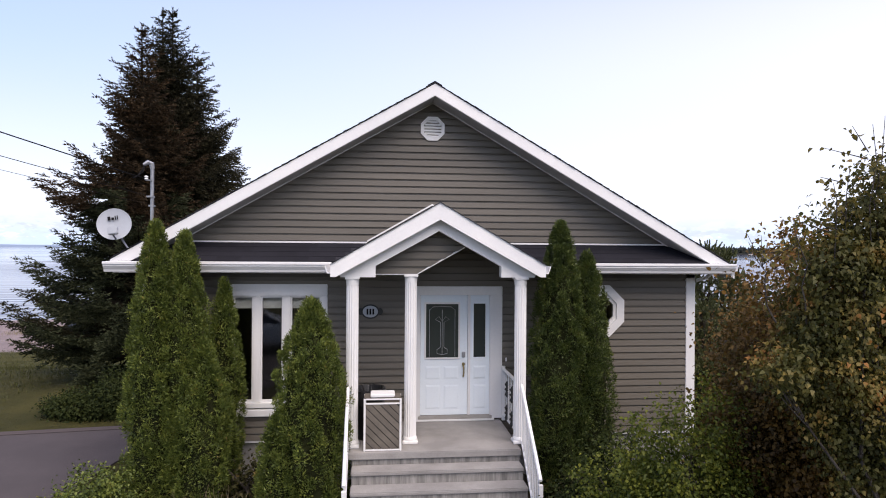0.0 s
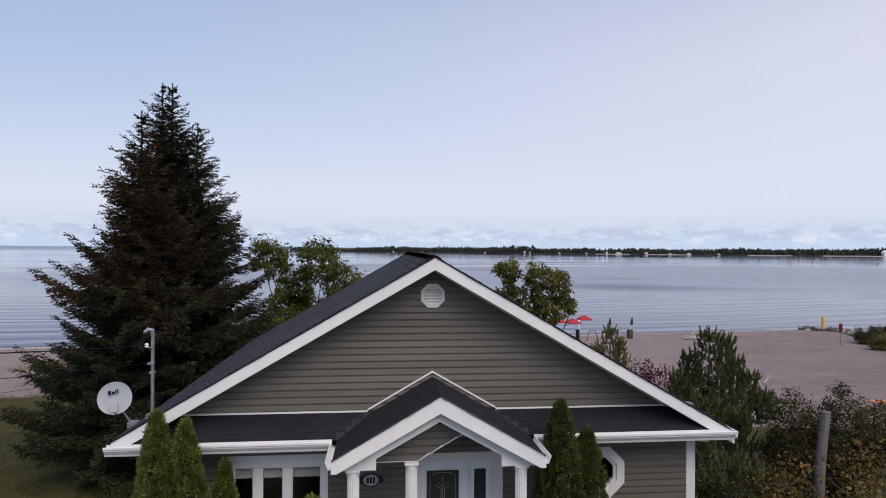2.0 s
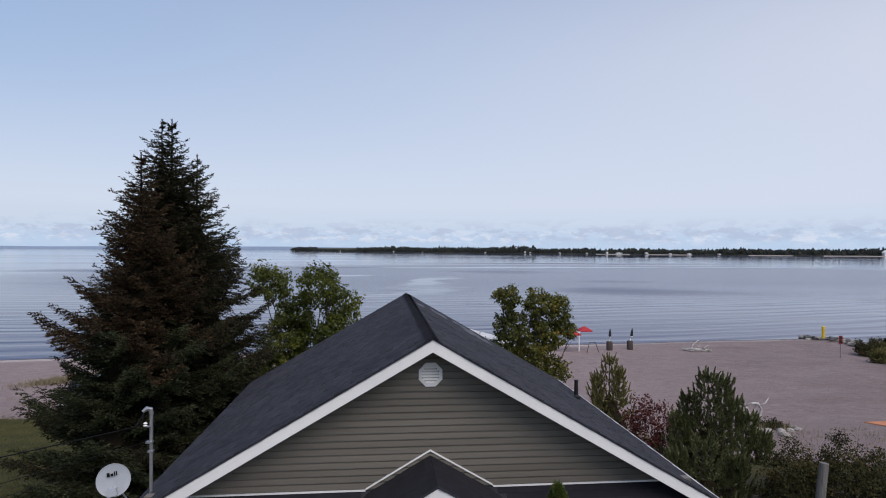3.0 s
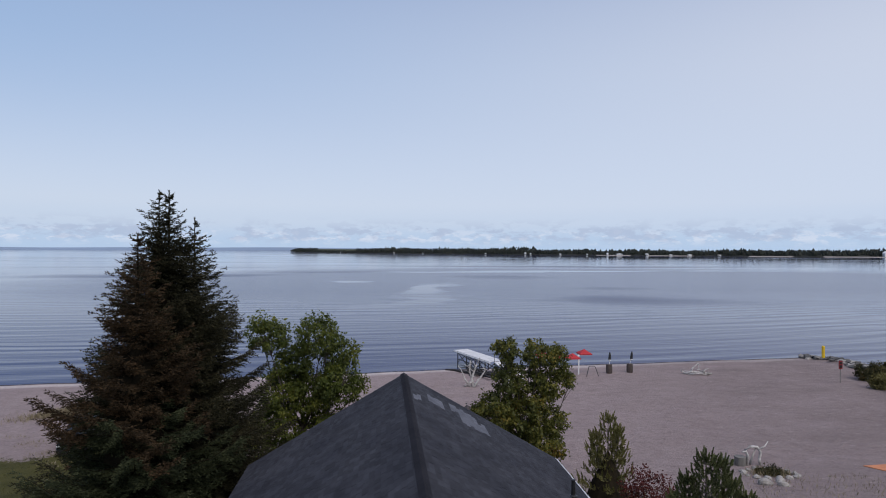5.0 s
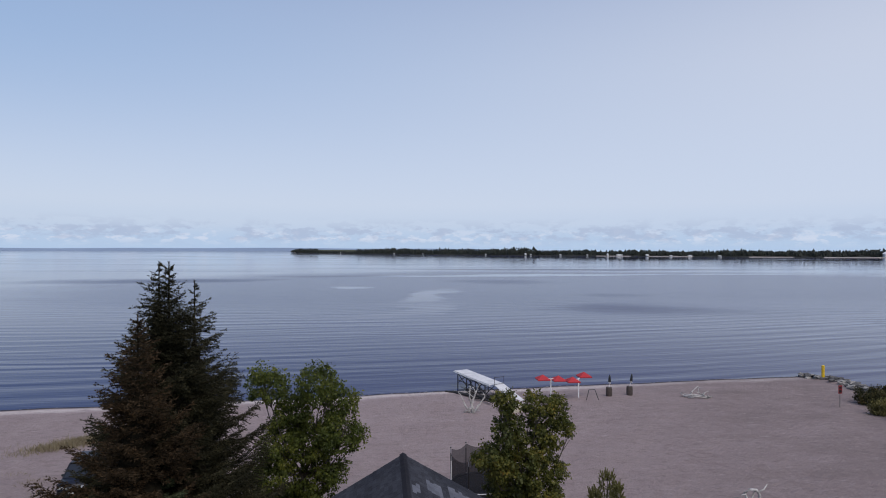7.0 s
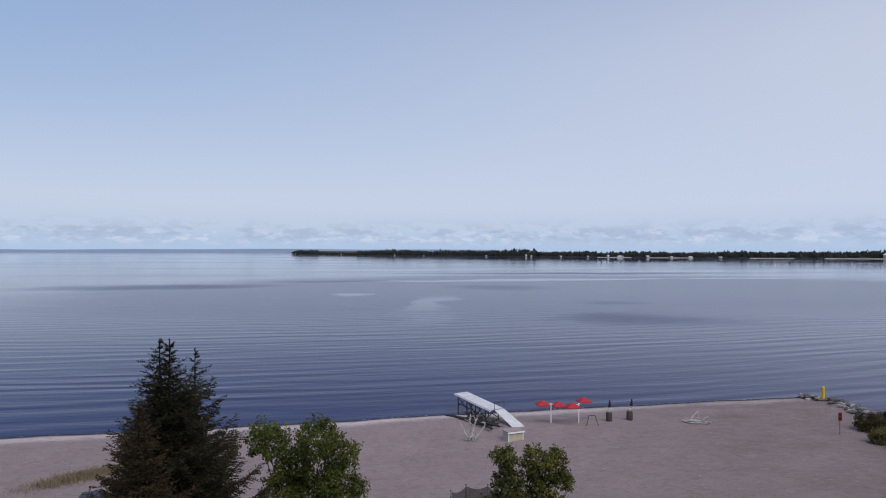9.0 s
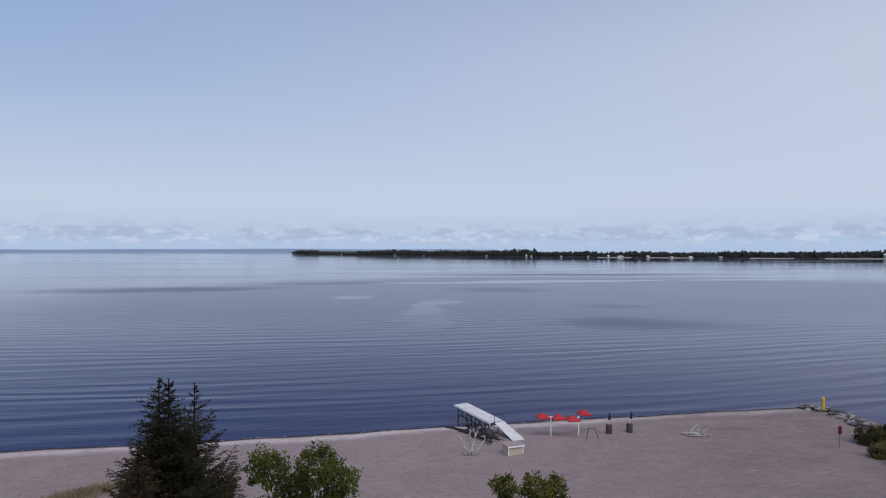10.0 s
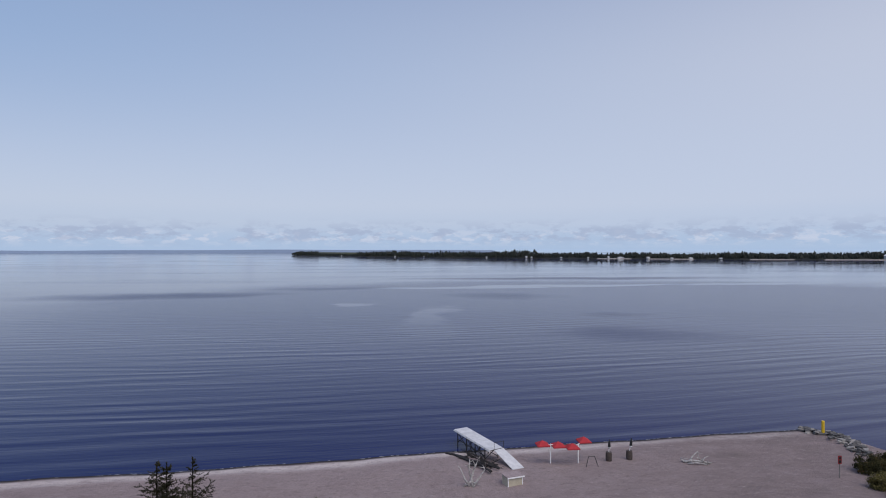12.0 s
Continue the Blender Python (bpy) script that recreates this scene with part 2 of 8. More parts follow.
GLASS, _t, _b = material("window_glass", 0.03, 0.0, 0.5)
_b.inputs["Transmission Weight"].default_value = 1.0
_b.inputs["IOR"].default_value = 1.5
_b.inputs["Base Color"].default_value = (0.80, 0.84, 0.84, 1)
DARKGLASS, _t, _b = material("car_glass", 0.05, 0.0, 0.6)
_b.inputs["Base Color"].default_value = (0.02, 0.022, 0.026, 1)
LAMPGLASS, _t, _b = material("lamp_lens", 0.1, 0.0, 0.6)
_b.inputs["Base Color"].default_value = (0.6, 0.62, 0.65, 1)

SPRUCE = foliage("spruce_needles", (0.012, 0.013, 0.008), (0.031, 0.030, 0.017), (0.082, 0.073, 0.040), scale=0.7, gloss=0.06, thin=0.03)
SPRUCE_GREEN = foliage("spruce_needles_green", (0.014, 0.018, 0.010), (0.036, 0.044, 0.023), (0.086, 0.094, 0.048), scale=0.7, gloss=0.06, thin=0.03)
SPRUCE_BROWN = foliage("spruce_needles_brown", (0.015, 0.012, 0.008), (0.041, 0.029, 0.017), (0.108, 0.068, 0.038), scale=0.8, gloss=0.06, thin=0.03)
CEDAR = foliage("cedar_sprays", (0.023, 0.036, 0.009), (0.077, 0.108, 0.021), (0.190, 0.222, 0.044), (0.24, 0.12, 0.045), 0.975, scale=6, thin=0.15, each=0.45)
CEDAR_DARK = foliage("cedar_sprays_dark", (0.017, 0.028, 0.009), (0.048, 0.072, 0.017), (0.115, 0.142, 0.030), (0.13, 0.08, 0.04), 0.98, scale=6, thin=0.15, each=0.45)
MAPLE = foliage("maple_leaves", (0.026, 0.040, 0.009), (0.080, 0.102, 0.018), (0.205, 0.208, 0.035), scale=0.7, thin=0.45, each=0.4)
OAK = foliage("oak_leaves", (0.024, 0.034, 0.009), (0.072, 0.082, 0.016), (0.175, 0.160, 0.030), (0.34, 0.21, 0.042), 0.92, scale=0.6, thin=0.35, each=0.4)
PINE = foliage("pine_needles", (0.085, 0.086, 0.030), (0.185, 0.178, 0.062), (0.33, 0.30, 0.115), scale=0.8, thin=0.15)
DRYOLIVE = foliage("yellow_olive_leaves", (0.040, 0.036, 0.010), (0.100, 0.088, 0.022), (0.19, 0.16, 0.042), scale=0.9, thin=0.15)
PINE_DARK = foliage("pine_needles_dark", (0.038, 0.048, 0.021), (0.108, 0.124, 0.050), (0.25, 0.255, 0.110), scale=0.8, thin=0.15)
AUTUMN = foliage("autumn_leaves", (0.026, 0.034, 0.009), (0.095, 0.092, 0.022), (0.225, 0.165, 0.042), (0.36, 0.155, 0.040), 0.80, scale=2.3, thin=0.38, each=0.22)
RUSTY = foliage("rusty_leaves", (0.046, 0.029, 0.010), (0.130, 0.078, 0.020), (0.27, 0.155, 0.036), scale=2.2, thin=0.35, each=0.5)
OLIVE = foliage("olive_leaves", (0.013, 0.015, 0.007), (0.034, 0.034, 0.013), (0.080, 0.070, 0.026), (0.120, 0.058, 0.022), 0.90, scale=0.9, gloss=0.1, thin=0.15)
DARKRED = foliage("dark_red_leaves", (0.038, 0.012, 0.012), (0.083, 0.022, 0.019), (0.128, 0.039, 0.028), scale=0.8, gloss=0.1, thin=0.2)
LIME = foliage("lime_leaves", (0.030, 0.046, 0.008), (0.105, 0.130, 0.018), (0.28, 0.28, 0.036), scale=2.5, thin=0.35)
DRYGRASS = foliage("dune_grass", (0.14, 0.115, 0.065), (0.25, 0.205, 0.125), (0.38, 0.325, 0.225), scale=0.5, thin=0.2)
LAWNBLADE = foliage("lawn_grass", (0.032, 0.038, 0.011), (0.070, 0.075, 0.020), (0.120, 0.120, 0.036), scale=0.2, thin=0.2)
FARTREES = foliage("far_trees", (0.008, 0.012, 0.009), (0.014, 0.019, 0.013), (0.024, 0.027, 0.017), scale=0.01, thin=0)
# near-black brown for stems, and for shade painted inside spruce and pine crowns
SPRUCE_CORE = surface("spruce_wood_and_shade", (0.014, 0.012, 0.008), (0.024, 0.019, 0.012), 5, 50, 0.95, spec=0.05, relief=0.8)
# dark green for the shade painted between the cedar sprays
CEDAR_CORE = surface("cedar_shade_core", (0.022, 0.026, 0.008), (0.012, 0.014, 0.006), 6, 60, 0.9, spec=0.1, relief=0.6)
SOFFIT_GREY = surface("grey_soffit", (0.48, 0.48, 0.485), (0.40, 0.40, 0.41), 3, 60, 0.5, vary=0.12)
HEDGE = foliage("hedge_leaves", (0.012, 0.018, 0.006), (0.028, 0.038, 0.012), (0.058, 0.070, 0.020), scale=1.5, gloss=0.06, thin=0.1)
ORANGELEAF = foliage("orange_leaves", (0.060, 0.033, 0.011), (0.170, 0.092, 0.022), (0.30, 0.165, 0.038), (0.20, 0.17, 0.04), 0.93, scale=2.0, thin=0.35, each=0.5)


# ---- building blocks ----
class Geo:
    """Vertices and faces of one mesh."""

    def __init__(self):
        self.v, self.f = [], []

    def add(self, verts, faces):
        k = len(self.v)
        self.v += [tuple(p) for p in verts]
        self.f += [tuple(i + k for i in q) for q in faces]
        return self

    def box(self, x0, x1, y0, y1, z0, z1, m=None):
        p = [Vector((x, y, z)) for z in (z0, z1) for y in (y0, y1) for x in (x0, x1)]
        if m:
            p = [m @ q for q in p]
        return self.add(p, [(0, 2, 3, 1), (4, 5, 7, 6), (0, 1, 5, 4), (2, 6, 7, 3), (0, 4, 6, 2), (1, 3, 7, 5)])

    def bevel_box(self, x0, x1, y0, y1, z0, z1, b=0.01, m=None):
        bm = bmesh.new()
        bmesh.ops.create_cube(bm, size=1)
        for v in bm.verts:
            v.co = Vector((x0 + (v.co.x + 0.5) * (x1 - x0), y0 + (v.co.y + 0.5) * (y1 - y0), z0 + (v.co.z + 0.5) * (z1 - z0)))
        bmesh.ops.bevel(bm, geom=bm.edges[:], offset=b, segments=2, affect="EDGES")
        bm.verts.index_update()
        p = [m @ v.co if m else v.co.copy() for v in bm.verts]
        q = [[v.index for v in f.verts] for f in bm.faces]
        bm.free()
        return self.add(p, q)

    def slab(self, poly, y0, y1):
        """A polygon of (x, z), counter-clockwise seen from -y, given depth in y."""
        n = len(poly)
        p = [(x, y0, z) for x, z in poly] + [(x, y1, z) for x, z in poly]
        return self.add(p, [tuple(range(n)), tuple(range(2 * n - 1, n - 1, -1))] + [(i, i + n, (i + 1) % n + n, (i + 1) % n) for i in range(n)])

    def tube(self, pts, radii, n=8, cap=True):
        pts = [Vector(p) for p in pts]
        if not hasattr(radii, "__len__"):
            radii = [radii] * len(pts)
        rings = []
        up = Vector((0.13, 0.21, 1)).normalized()
        for i, p in enumerate(pts):
            d = (pts[min(i + 1, len(pts) - 1)] - pts[max(i - 1, 0)]).normalized()
            a = d.cross(up if abs(d.dot(up)) < 0.95 else Vector((1, 0, 0))).normalized()
            b = d.cross(a)
            rings.append([p + (a * math.cos(2 * math.pi * j / n) + b * math.sin(2 * math.pi * j / n)) * radii[i] for j in range(n)])
        v = [q for r in rings for q in r]
        f = [(i * n + j, i * n + (j + 1) % n, (i + 1) * n + (j + 1) % n, (i + 1) * n + j) for i in range(len(pts) - 1) for j in range(n)]
        if cap:
            f += [tuple(range(n - 1, -1, -1)), tuple(range((len(pts) - 1) * n, len(pts) * n))]
        return self.add(v, f)

    def lathe(self, prof, x, y, z, n=20, flute=0.0, m=None):
        v = []
        for r, h in prof:
            for j in range(n):
                rr = r * (1 - flute * (j % 2))
                p = Vector((x + rr * math.cos(2 * math.pi * j / n), y + rr * math.sin(2 * math.pi * j / n), z + h))
                v.append(m @ p if m else p)
        k = len(prof)
        f = [(i * n + j, i * n + (j + 1) % n, (i + 1) * n + (j + 1) % n, (i + 1) * n + j) for i in range(k - 1) for j in range(n)]
        f += [tuple(range(n - 1, -1, -1)), tuple(range((k - 1) * n, k * n))]
        return self.add(v, f)

    def mesh(self, name, mats, smooth=False):
        me = bpy.data.meshes.new(name)
        me.from_pydata(self.v, [], self.f)
        for m in (mats if isinstance(mats, (list, tuple)) else [mats]):
            me.materials.append(m)
        if smooth:
            me.polygons.foreach_set("use_smooth", [True] * len(me.polygons))
        me.update()
        return me


def part(name, geo, mat, parent=None, label="", smooth=False):
    ob = new(name, geo.mesh(name, mat, smooth) if isinstance(geo, Geo) else geo)
    if parent:
        ob.parent = parent
    if label:
        ob["label"] = label
    return ob


def thing(name, label, category, at=(0, 0, 0), group="", kind=""):
    ob = new(name)
    ob.empty_display_size = 0.2
    ob.location = at
    return tagged(ob, label, category, group, kind)


def shape(name, geo, mat, label, category, group="", kind="", smooth=False):
    return tagged(part(name, geo, mat, None, "", smooth), label, category, group, kind)


def fastmesh(name, verts, loops_per, mat, smooth=False):
    """A mesh of many equal polygons from an array (faces * loops_per, 3)."""
    verts = np.asarray(verts, dtype=np.float32).reshape(-1, 3)
    n = len(verts) // loops_per
    me = bpy.data.meshes.new(name)
    me.vertices.add(len(verts))
    me.vertices.foreach_set("co", verts.ravel())
    me.loops.add(len(verts))
    me.loops.foreach_set("vertex_index", np.arange(len(verts), dtype=np.int32))
    me.polygons.add(n)
    me.polygons.foreach_set("loop_start", np.arange(0, len(verts), loops_per, dtype=np.int32))
    me.polygons.foreach_set("loop_total", np.full(n, loops_per, dtype=np.int32))
    me.materials.append(mat)
    me.update(calc_edges=True)
    me.validate()
    return me


# ---- ground and water ----
WATER_Z = -4.3
SHORE_X = [-3000, -300, -42, -21, 2, 19, 40, 57, 61.5, 63.0, 64.2, 75, 120, 300, 3000]
SHORE_Y = [40, 62, 72.4, 73.5, 76.2, 77.9, 79.7, 81.2, 81.6, 76.0, 71.0, 66.0, 58.0, 45.0, 30.0]


def shore(x):
    return np.interp(x, SHORE_X, SHORE_Y) + 0.16 * np.sin(x * 0.31) + 0.10 * np.sin(x * 0.83 + 1)


def smooth(a, b, x):
    k = np.clip((x - a) / (b - a), 0, 1)
    return k * k * (3 - 2 * k)


def ground_z(x, y):
    x, y = np.asarray(x, float), np.asarray(y, float)
    d = shore(x) - y
    beach = np.interp(d, [-60, -8, 0, 2.0, 8, 14, 40, 200], [-10, -5.1, WATER_Z, WATER_Z + 0.22, -3.62, -3.45, -2.62, -2.5])
    beach = beach + 0.05 * np.sin(x * 0.35 + y * 0.2) * smooth(2, 8, d) + 0.03 * np.sin(x * 0.9 - y * 0.7) * smooth(2, 8, d)
    k = smooth(39, 17, y)
    return beach * (1 - k) + 0.0 * k


def gz(x, y):
    return float(ground_z(x, y))


def spaced(*runs):
    out = []
    for a, b, n in runs:
        out += list(np.linspace(a, b, n, endpoint=False))
    return np.array(out + [runs[-1][1]])


gx = spaced((-4900, -300, 10), (-300, -60, 24), (-60, 80, 150), (80, 300, 40), (300, 4900, 10))
gy = spaced((-4900, -60, 12), (-60, 0, 20), (0, 95, 130), (95, 300, 8), (300, 4900, 6))
X, Y = np.meshgrid(gx, gy)
Z = ground_z(X, Y)
nx, ny = len(gx), len(gy)
me = bpy.data.meshes.new("ground")
idx = np.arange(nx * ny).reshape(ny, nx)
quads = np.stack([idx[:-1, :-1], idx[:-1, 1:], idx[1:, 1:], idx[1:, :-1]], -1).reshape(-1, 4)
me.from_pydata(np.stack([X, Y, Z], -1).reshape(-1, 3).tolist(), [], quads.tolist())
me.polygons.foreach_set("use_smooth", [True] * len(me.polygons))
grass = me.attributes.new("grass", "FLOAT", "POINT")
wob = 1.2 * np.sin(X * 0.4) + 0.7 * np.sin(X * 0.9 + 2)
lawn = smooth(44.5, 40.5, Y + wob) * smooth(-2, -9, X) + smooth(27, 23, Y + wob)
grass.data.foreach_set("value", np.clip(lawn, 0, 1).ravel())
soil = me.attributes.new("soil", "FLOAT", "POINT")
soil.data.foreach_set("value", np.clip(smooth(5.2, 6.2, X) * smooth(24, 20, Y) * smooth(8, 10, Y) * smooth(22, 17, X), 0, 1).ravel())
drift_sand = me.attributes.new("dry_strip", "FLOAT", "POINT")
dd = shore(X) - Y + 0.5 * np.sin(X * 0.21)
drift_sand.data.foreach_set("value", (smooth(0.5, 1.2, dd) * smooth(4.2, 2.0, dd)).ravel())

m, t, b = material("sand_and_lawn", 0.95, 0, 0.15)
sand = blend(t, noise_fac(t, 0.22, 5, lo=0.3, hi=0.7), (0.297, 0.231, 0.232), (0.379, 0.304, 0.302))
sand = blend(t, 0.5, sand, blend(t, noise_fac(t, 5.0, 6, 0.7, lo=0.25, hi=0.75), (0.225, 0.174, 0.168), (0.431, 0.352, 0.335)))
# raked tracks that run along the beach
trk = noise_fac(t, 0.6, 3, lo=0.52, hi=0.62, stretch=(0.35, 2.2, 1), seed=3)
sand = blend(t, blend(t, 1.0, (0.250, 0.250, 0.250), trk, "MULTIPLY"), sand, (0.324, 0.260, 0.243))
# damp strip at the water's edge
tc = t.nodes.new("ShaderNodeTexCoord")
sp = t.nodes.new("ShaderNodeSeparateXYZ")
t.links.new(tc.outputs["Object"], sp.inputs[0])
damp = t.nodes.new("ShaderNodeMapRange")
damp.inputs[1].default_value, damp.inputs[2].default_value = WATER_Z + 0.13, WATER_Z + 0.05
t.links.new(sp.outputs["Z"], damp.inputs[0])
ds = t.nodes.new("ShaderNodeAttribute")
ds.attribute_name = "dry_strip"
sand = blend(t, blend(t, 1.0, ds.outputs["Fac"], noise_fac(t, 0.5, 4, lo=0.2, hi=0.5, stretch=(0.3, 1, 1), seed=15), "MULTIPLY"), sand, (0.624, 0.546, 0.521))
# wheel tracks that sweep over the sand in wide arcs
for tx, ty, tr_, tw_ in ((26, 40, 19.0, 0.16), (26, 40, 20.6, 0.16), (30, 34, 25.5, 0.20), (30, 34, 27.1, 0.20), (34, 30, 30.0, 0.14), (6, 36, 22.0, 0.14), (6, 36, 23.5, 0.14)):
    rg = t.nodes.new("ShaderNodeVectorMath")
    rg.operation = "DISTANCE"
    fl = t.nodes.new("ShaderNodeVectorMath")
    fl.operation, fl.inputs[1].default_value = "MULTIPLY", (1, 1, 0)
    t.links.new(tc.outputs["Object"], fl.inputs[0])
    t.links.new(fl.outputs[0], rg.inputs[0])
    rg.inputs[1].default_value = (tx, ty, 0)
    off = t.nodes.new("ShaderNodeMath")
    off.operation, off.inputs[1].default_value = "SUBTRACT", tr_
    t.links.new(rg.outputs["Value"], off.inputs[0])
    ab = t.nodes.new("ShaderNodeMath")
    ab.operation = "ABSOLUTE"
    t.links.new(off.outputs[0], ab.inputs[0])
    ed = t.nodes.new("ShaderNodeMapRange")
    ed.inputs[1].default_value, ed.inputs[2].default_value = tw_ * 1.6, tw_ * 0.5
    ed.inputs[3].default_value, ed.inputs[4].default_value = 0.0, 0.32
    t.links.new(ab.outputs[0], ed.inputs[0])
    sand = blend(t, blend(t, 1.0, ed.outputs[0], noise_fac(t, 0.25, 4, lo=0.42, hi=0.62, seed=40), "MULTIPLY"), sand, (0.218, 0.167, 0.165))
# darker blotches of damp or trodden sand, and dark specks of drift litter
sand = blend(t, blend(t, 1.0, (0.550, 0.550, 0.550), noise_fac(t, 0.9, 7, 0.75, lo=0.50, hi=0.72, seed=21), "MULTIPLY"), sand, (0.205, 0.154, 0.151))
# darker, browner sand towards the point, in uneven drifts
broad = t.nodes.new("ShaderNodeMapRange")
broad.interpolation_type = "SMOOTHSTEP"
broad.inputs[1].default_value, broad.inputs[2].default_value = 8, 48
t.links.new(sp.outputs["X"], broad.inputs[0])
sand = blend(t, blend(t, 1.0, broad.outputs[0], noise_fac(t, 0.16, 6, 0.72, lo=0.26, hi=0.72, stretch=(0.7, 1.3, 1), seed=61), "MULTIPLY"), sand, (0.199, 0.158, 0.151))
# trodden patches; dark of pits and light of ridges are put into the colour
sand = blend(t, blend(t, 1.0, (0.600, 0.600, 0.600), noise_fac(t, 1.7, 6, 0.8, lo=0.54, hi=0.64, stretch=(0.6, 1.3, 1), seed=66), "MULTIPLY"), sand, (0.188, 0.150, 0.142))
sand = blend(t, blend(t, 1.0, (0.500, 0.500, 0.500), noise_fac(t, 1.3, 6, 0.8, lo=0.56, hi=0.66, stretch=(0.6, 1.3, 1), seed=69), "MULTIPLY"), sand, (0.449, 0.380, 0.364))
sand = blend(t, blend(t, 1.0, (0.800, 0.800, 0.800), noise_fac(t, 3.2, 5, 0.7, lo=0.66, hi=0.72, seed=27), "MULTIPLY"), sand, (0.124, 0.093, 0.088))
sand = blend(t, damp.outputs[0], sand, (0.041, 0.037, 0.039))
at = t.nodes.new("ShaderNodeAttribute")
at.attribute_name = "grass"
mix = t.nodes.new("ShaderNodeMath")
mix.operation = "ADD"
half = t.nodes.new("ShaderNodeMapRange")
half.inputs[3].default_value, half.inputs[4].default_value = -0.45, 0.45
t.links.new(noise_fac(t, 0.9, 6, 0.75, lo=0.3, hi=0.7, seed=11), half.inputs[0])
t.links.new(at.outputs["Fac"], mix.inputs[0])
t.links.new(half.outputs[0], mix.inputs[1])
cut = t.nodes.new("ShaderNodeMapRange")
cut.inputs[1].default_value, cut.inputs[2].default_value = 0.4, 0.6
t.links.new(mix.outputs[0], cut.inputs[0])
turf = blend(t, noise_fac(t, 0.5, 5, 0.7), (0.058, 0.058, 0.018), (0.105, 0.096, 0.030))
so = t.nodes.new("ShaderNodeAttribute")
so.attribute_name = "soil"
turf = blend(t, so.outputs["Fac"], turf, (0.035, 0.028, 0.020))
t.links.new(blend(t, cut.outputs[0], sand, turf), b.inputs["Base Color"])
bump(t, b, noise_fac(t, 2.2, 8, 0.75, lo=0.2, hi=0.8, seed=5), 1.0, 0.22)
me.materials.append(m)
tagged(new("ground", me), "pale pinkish beach sand with patchy lawn by the house", "ground", kind="structure")

# the bay: long low swell, calm slicks between rippled stretches
m, t, b = material("bay_water", 0.06, 0, 0.40)
b.inputs["IOR"].default_value = 1.175
deep = blend(t, noise_fac(t, 0.012, 3), (0.004, 0.0095, 0.066), (0.006, 0.011, 0.074))
t.links.new(deep, b.inputs["Base Color"])
tc = t.nodes.new("ShaderNodeTexCoord")
wn = t.nodes.new("ShaderNodeTexNoise")
wn.inputs["Scale"].default_value, wn.inputs["Detail"].default_value, wn.inputs["Roughness"].default_value = 0.012, 7, 0.62
t.links.new(tc.outputs["Object"], wn.inputs["Vector"])
warp = t.nodes.new("ShaderNodeVectorMath")
warp.operation = "MULTIPLY_ADD"
warp.inputs[1].default_value = (90, 50, 0)
t.links.new(wn.outputs["Color"], warp.inputs[0])
t.links.new(tc.outputs["Object"], warp.inputs[2])


def stretch_of(cx, cy, rx_, ry_, turn=0.0, inner=0.35):
    """A soft-edged stretch of water round a place."""
    mp_ = t.nodes.new("ShaderNodeMapping")
    mp_.vector_type = "TEXTURE"
    mp_.inputs["Location"].default_value = (cx + 45, cy + 25, 0)
    mp_.inputs["Rotation"].default_value = (0, 0, radians(turn))
    mp_.inputs["Scale"].default_value = (rx_, ry_, 1e6)
    t.links.new(warp.outputs[0], mp_.inputs[0])
    ln_ = t.nodes.new("ShaderNodeVectorMath")
    ln_.operation = "LENGTH"
    t.links.new(mp_.outputs[0], ln_.inputs[0])
    r_ = t.nodes.new("ShaderNodeMapRange")
    r_.interpolation_type = "SMOOTHSTEP"
    r_.inputs[1].default_value, r_.inputs[2].default_value = 1.0, inner
    t.links.new(ln_.outputs["Value"], r_.inputs[0])
    return r_.outputs[0]


def join(a, c, op="MAXIMUM", clampit=True):
    n_ = t.nodes.new("ShaderNodeMath")
    n_.operation, n_.use_clamp = op, clampit
    for k_, v_ in enumerate((a, c)):
        if isinstance(v_, bpy.types.NodeSocket):
            t.links.new(v_, n_.inputs[k_])
        else:
            n_.inputs[k_].default_value = v_
    return n_.outputs[0]


rough_w = noise_fac(t, 0.009, 6, 0.6, lo=0.38, hi=0.64, stretch=(0.35, 1.5, 1), seed=2)
rough_w = join(rough_w, 0.32, "MULTIPLY")
for much, spec_ in ((0.55, (110, 300, 340, 245, 0, 0.6)), (0.85, (-110, 352, 150, 58, 6, 0.0)), (0.75, (-30, 400, 130, 46, 10, 0.0)), (0.8, (166, 520, 245, 44, -3, 0.1)), (0.85, (74, 178, 84, 54, -8, 0.0)), (0.35, (20, 100, 300, 70, 4, 0.4)), (0.75, (62, 330, 110, 85, 5, 0.0)), (0.7, (90, 235, 75, 40, 5, 0.0))):
    rough_w = join(rough_w, join(stretch_of(*spec_), much, "MULTIPLY"))
calm = join(stretch_of(20, 228, 14, 56, -12, 0.0), 0.9, "MULTIPLY")
for spec_ in ((110, 414, 125, 17, 7, 0.35), (-10, 286, 9, 9, 0, 0.0), (9, 176, 11, 30, -24, 0.0), (270, 420, 70, 13, 0, 0.1)):
    calm = join(calm, stretch_of(*spec_))
core = stretch_of(84, 176, 62, 40, -4, 0.0)
slick = join(rough_w, join(calm, noise_fac(t, 0.05, 5, 0.65, lo=0.30, hi=0.55, stretch=(0.35, 1, 1), seed=51), "MULTIPLY"), "SUBTRACT")
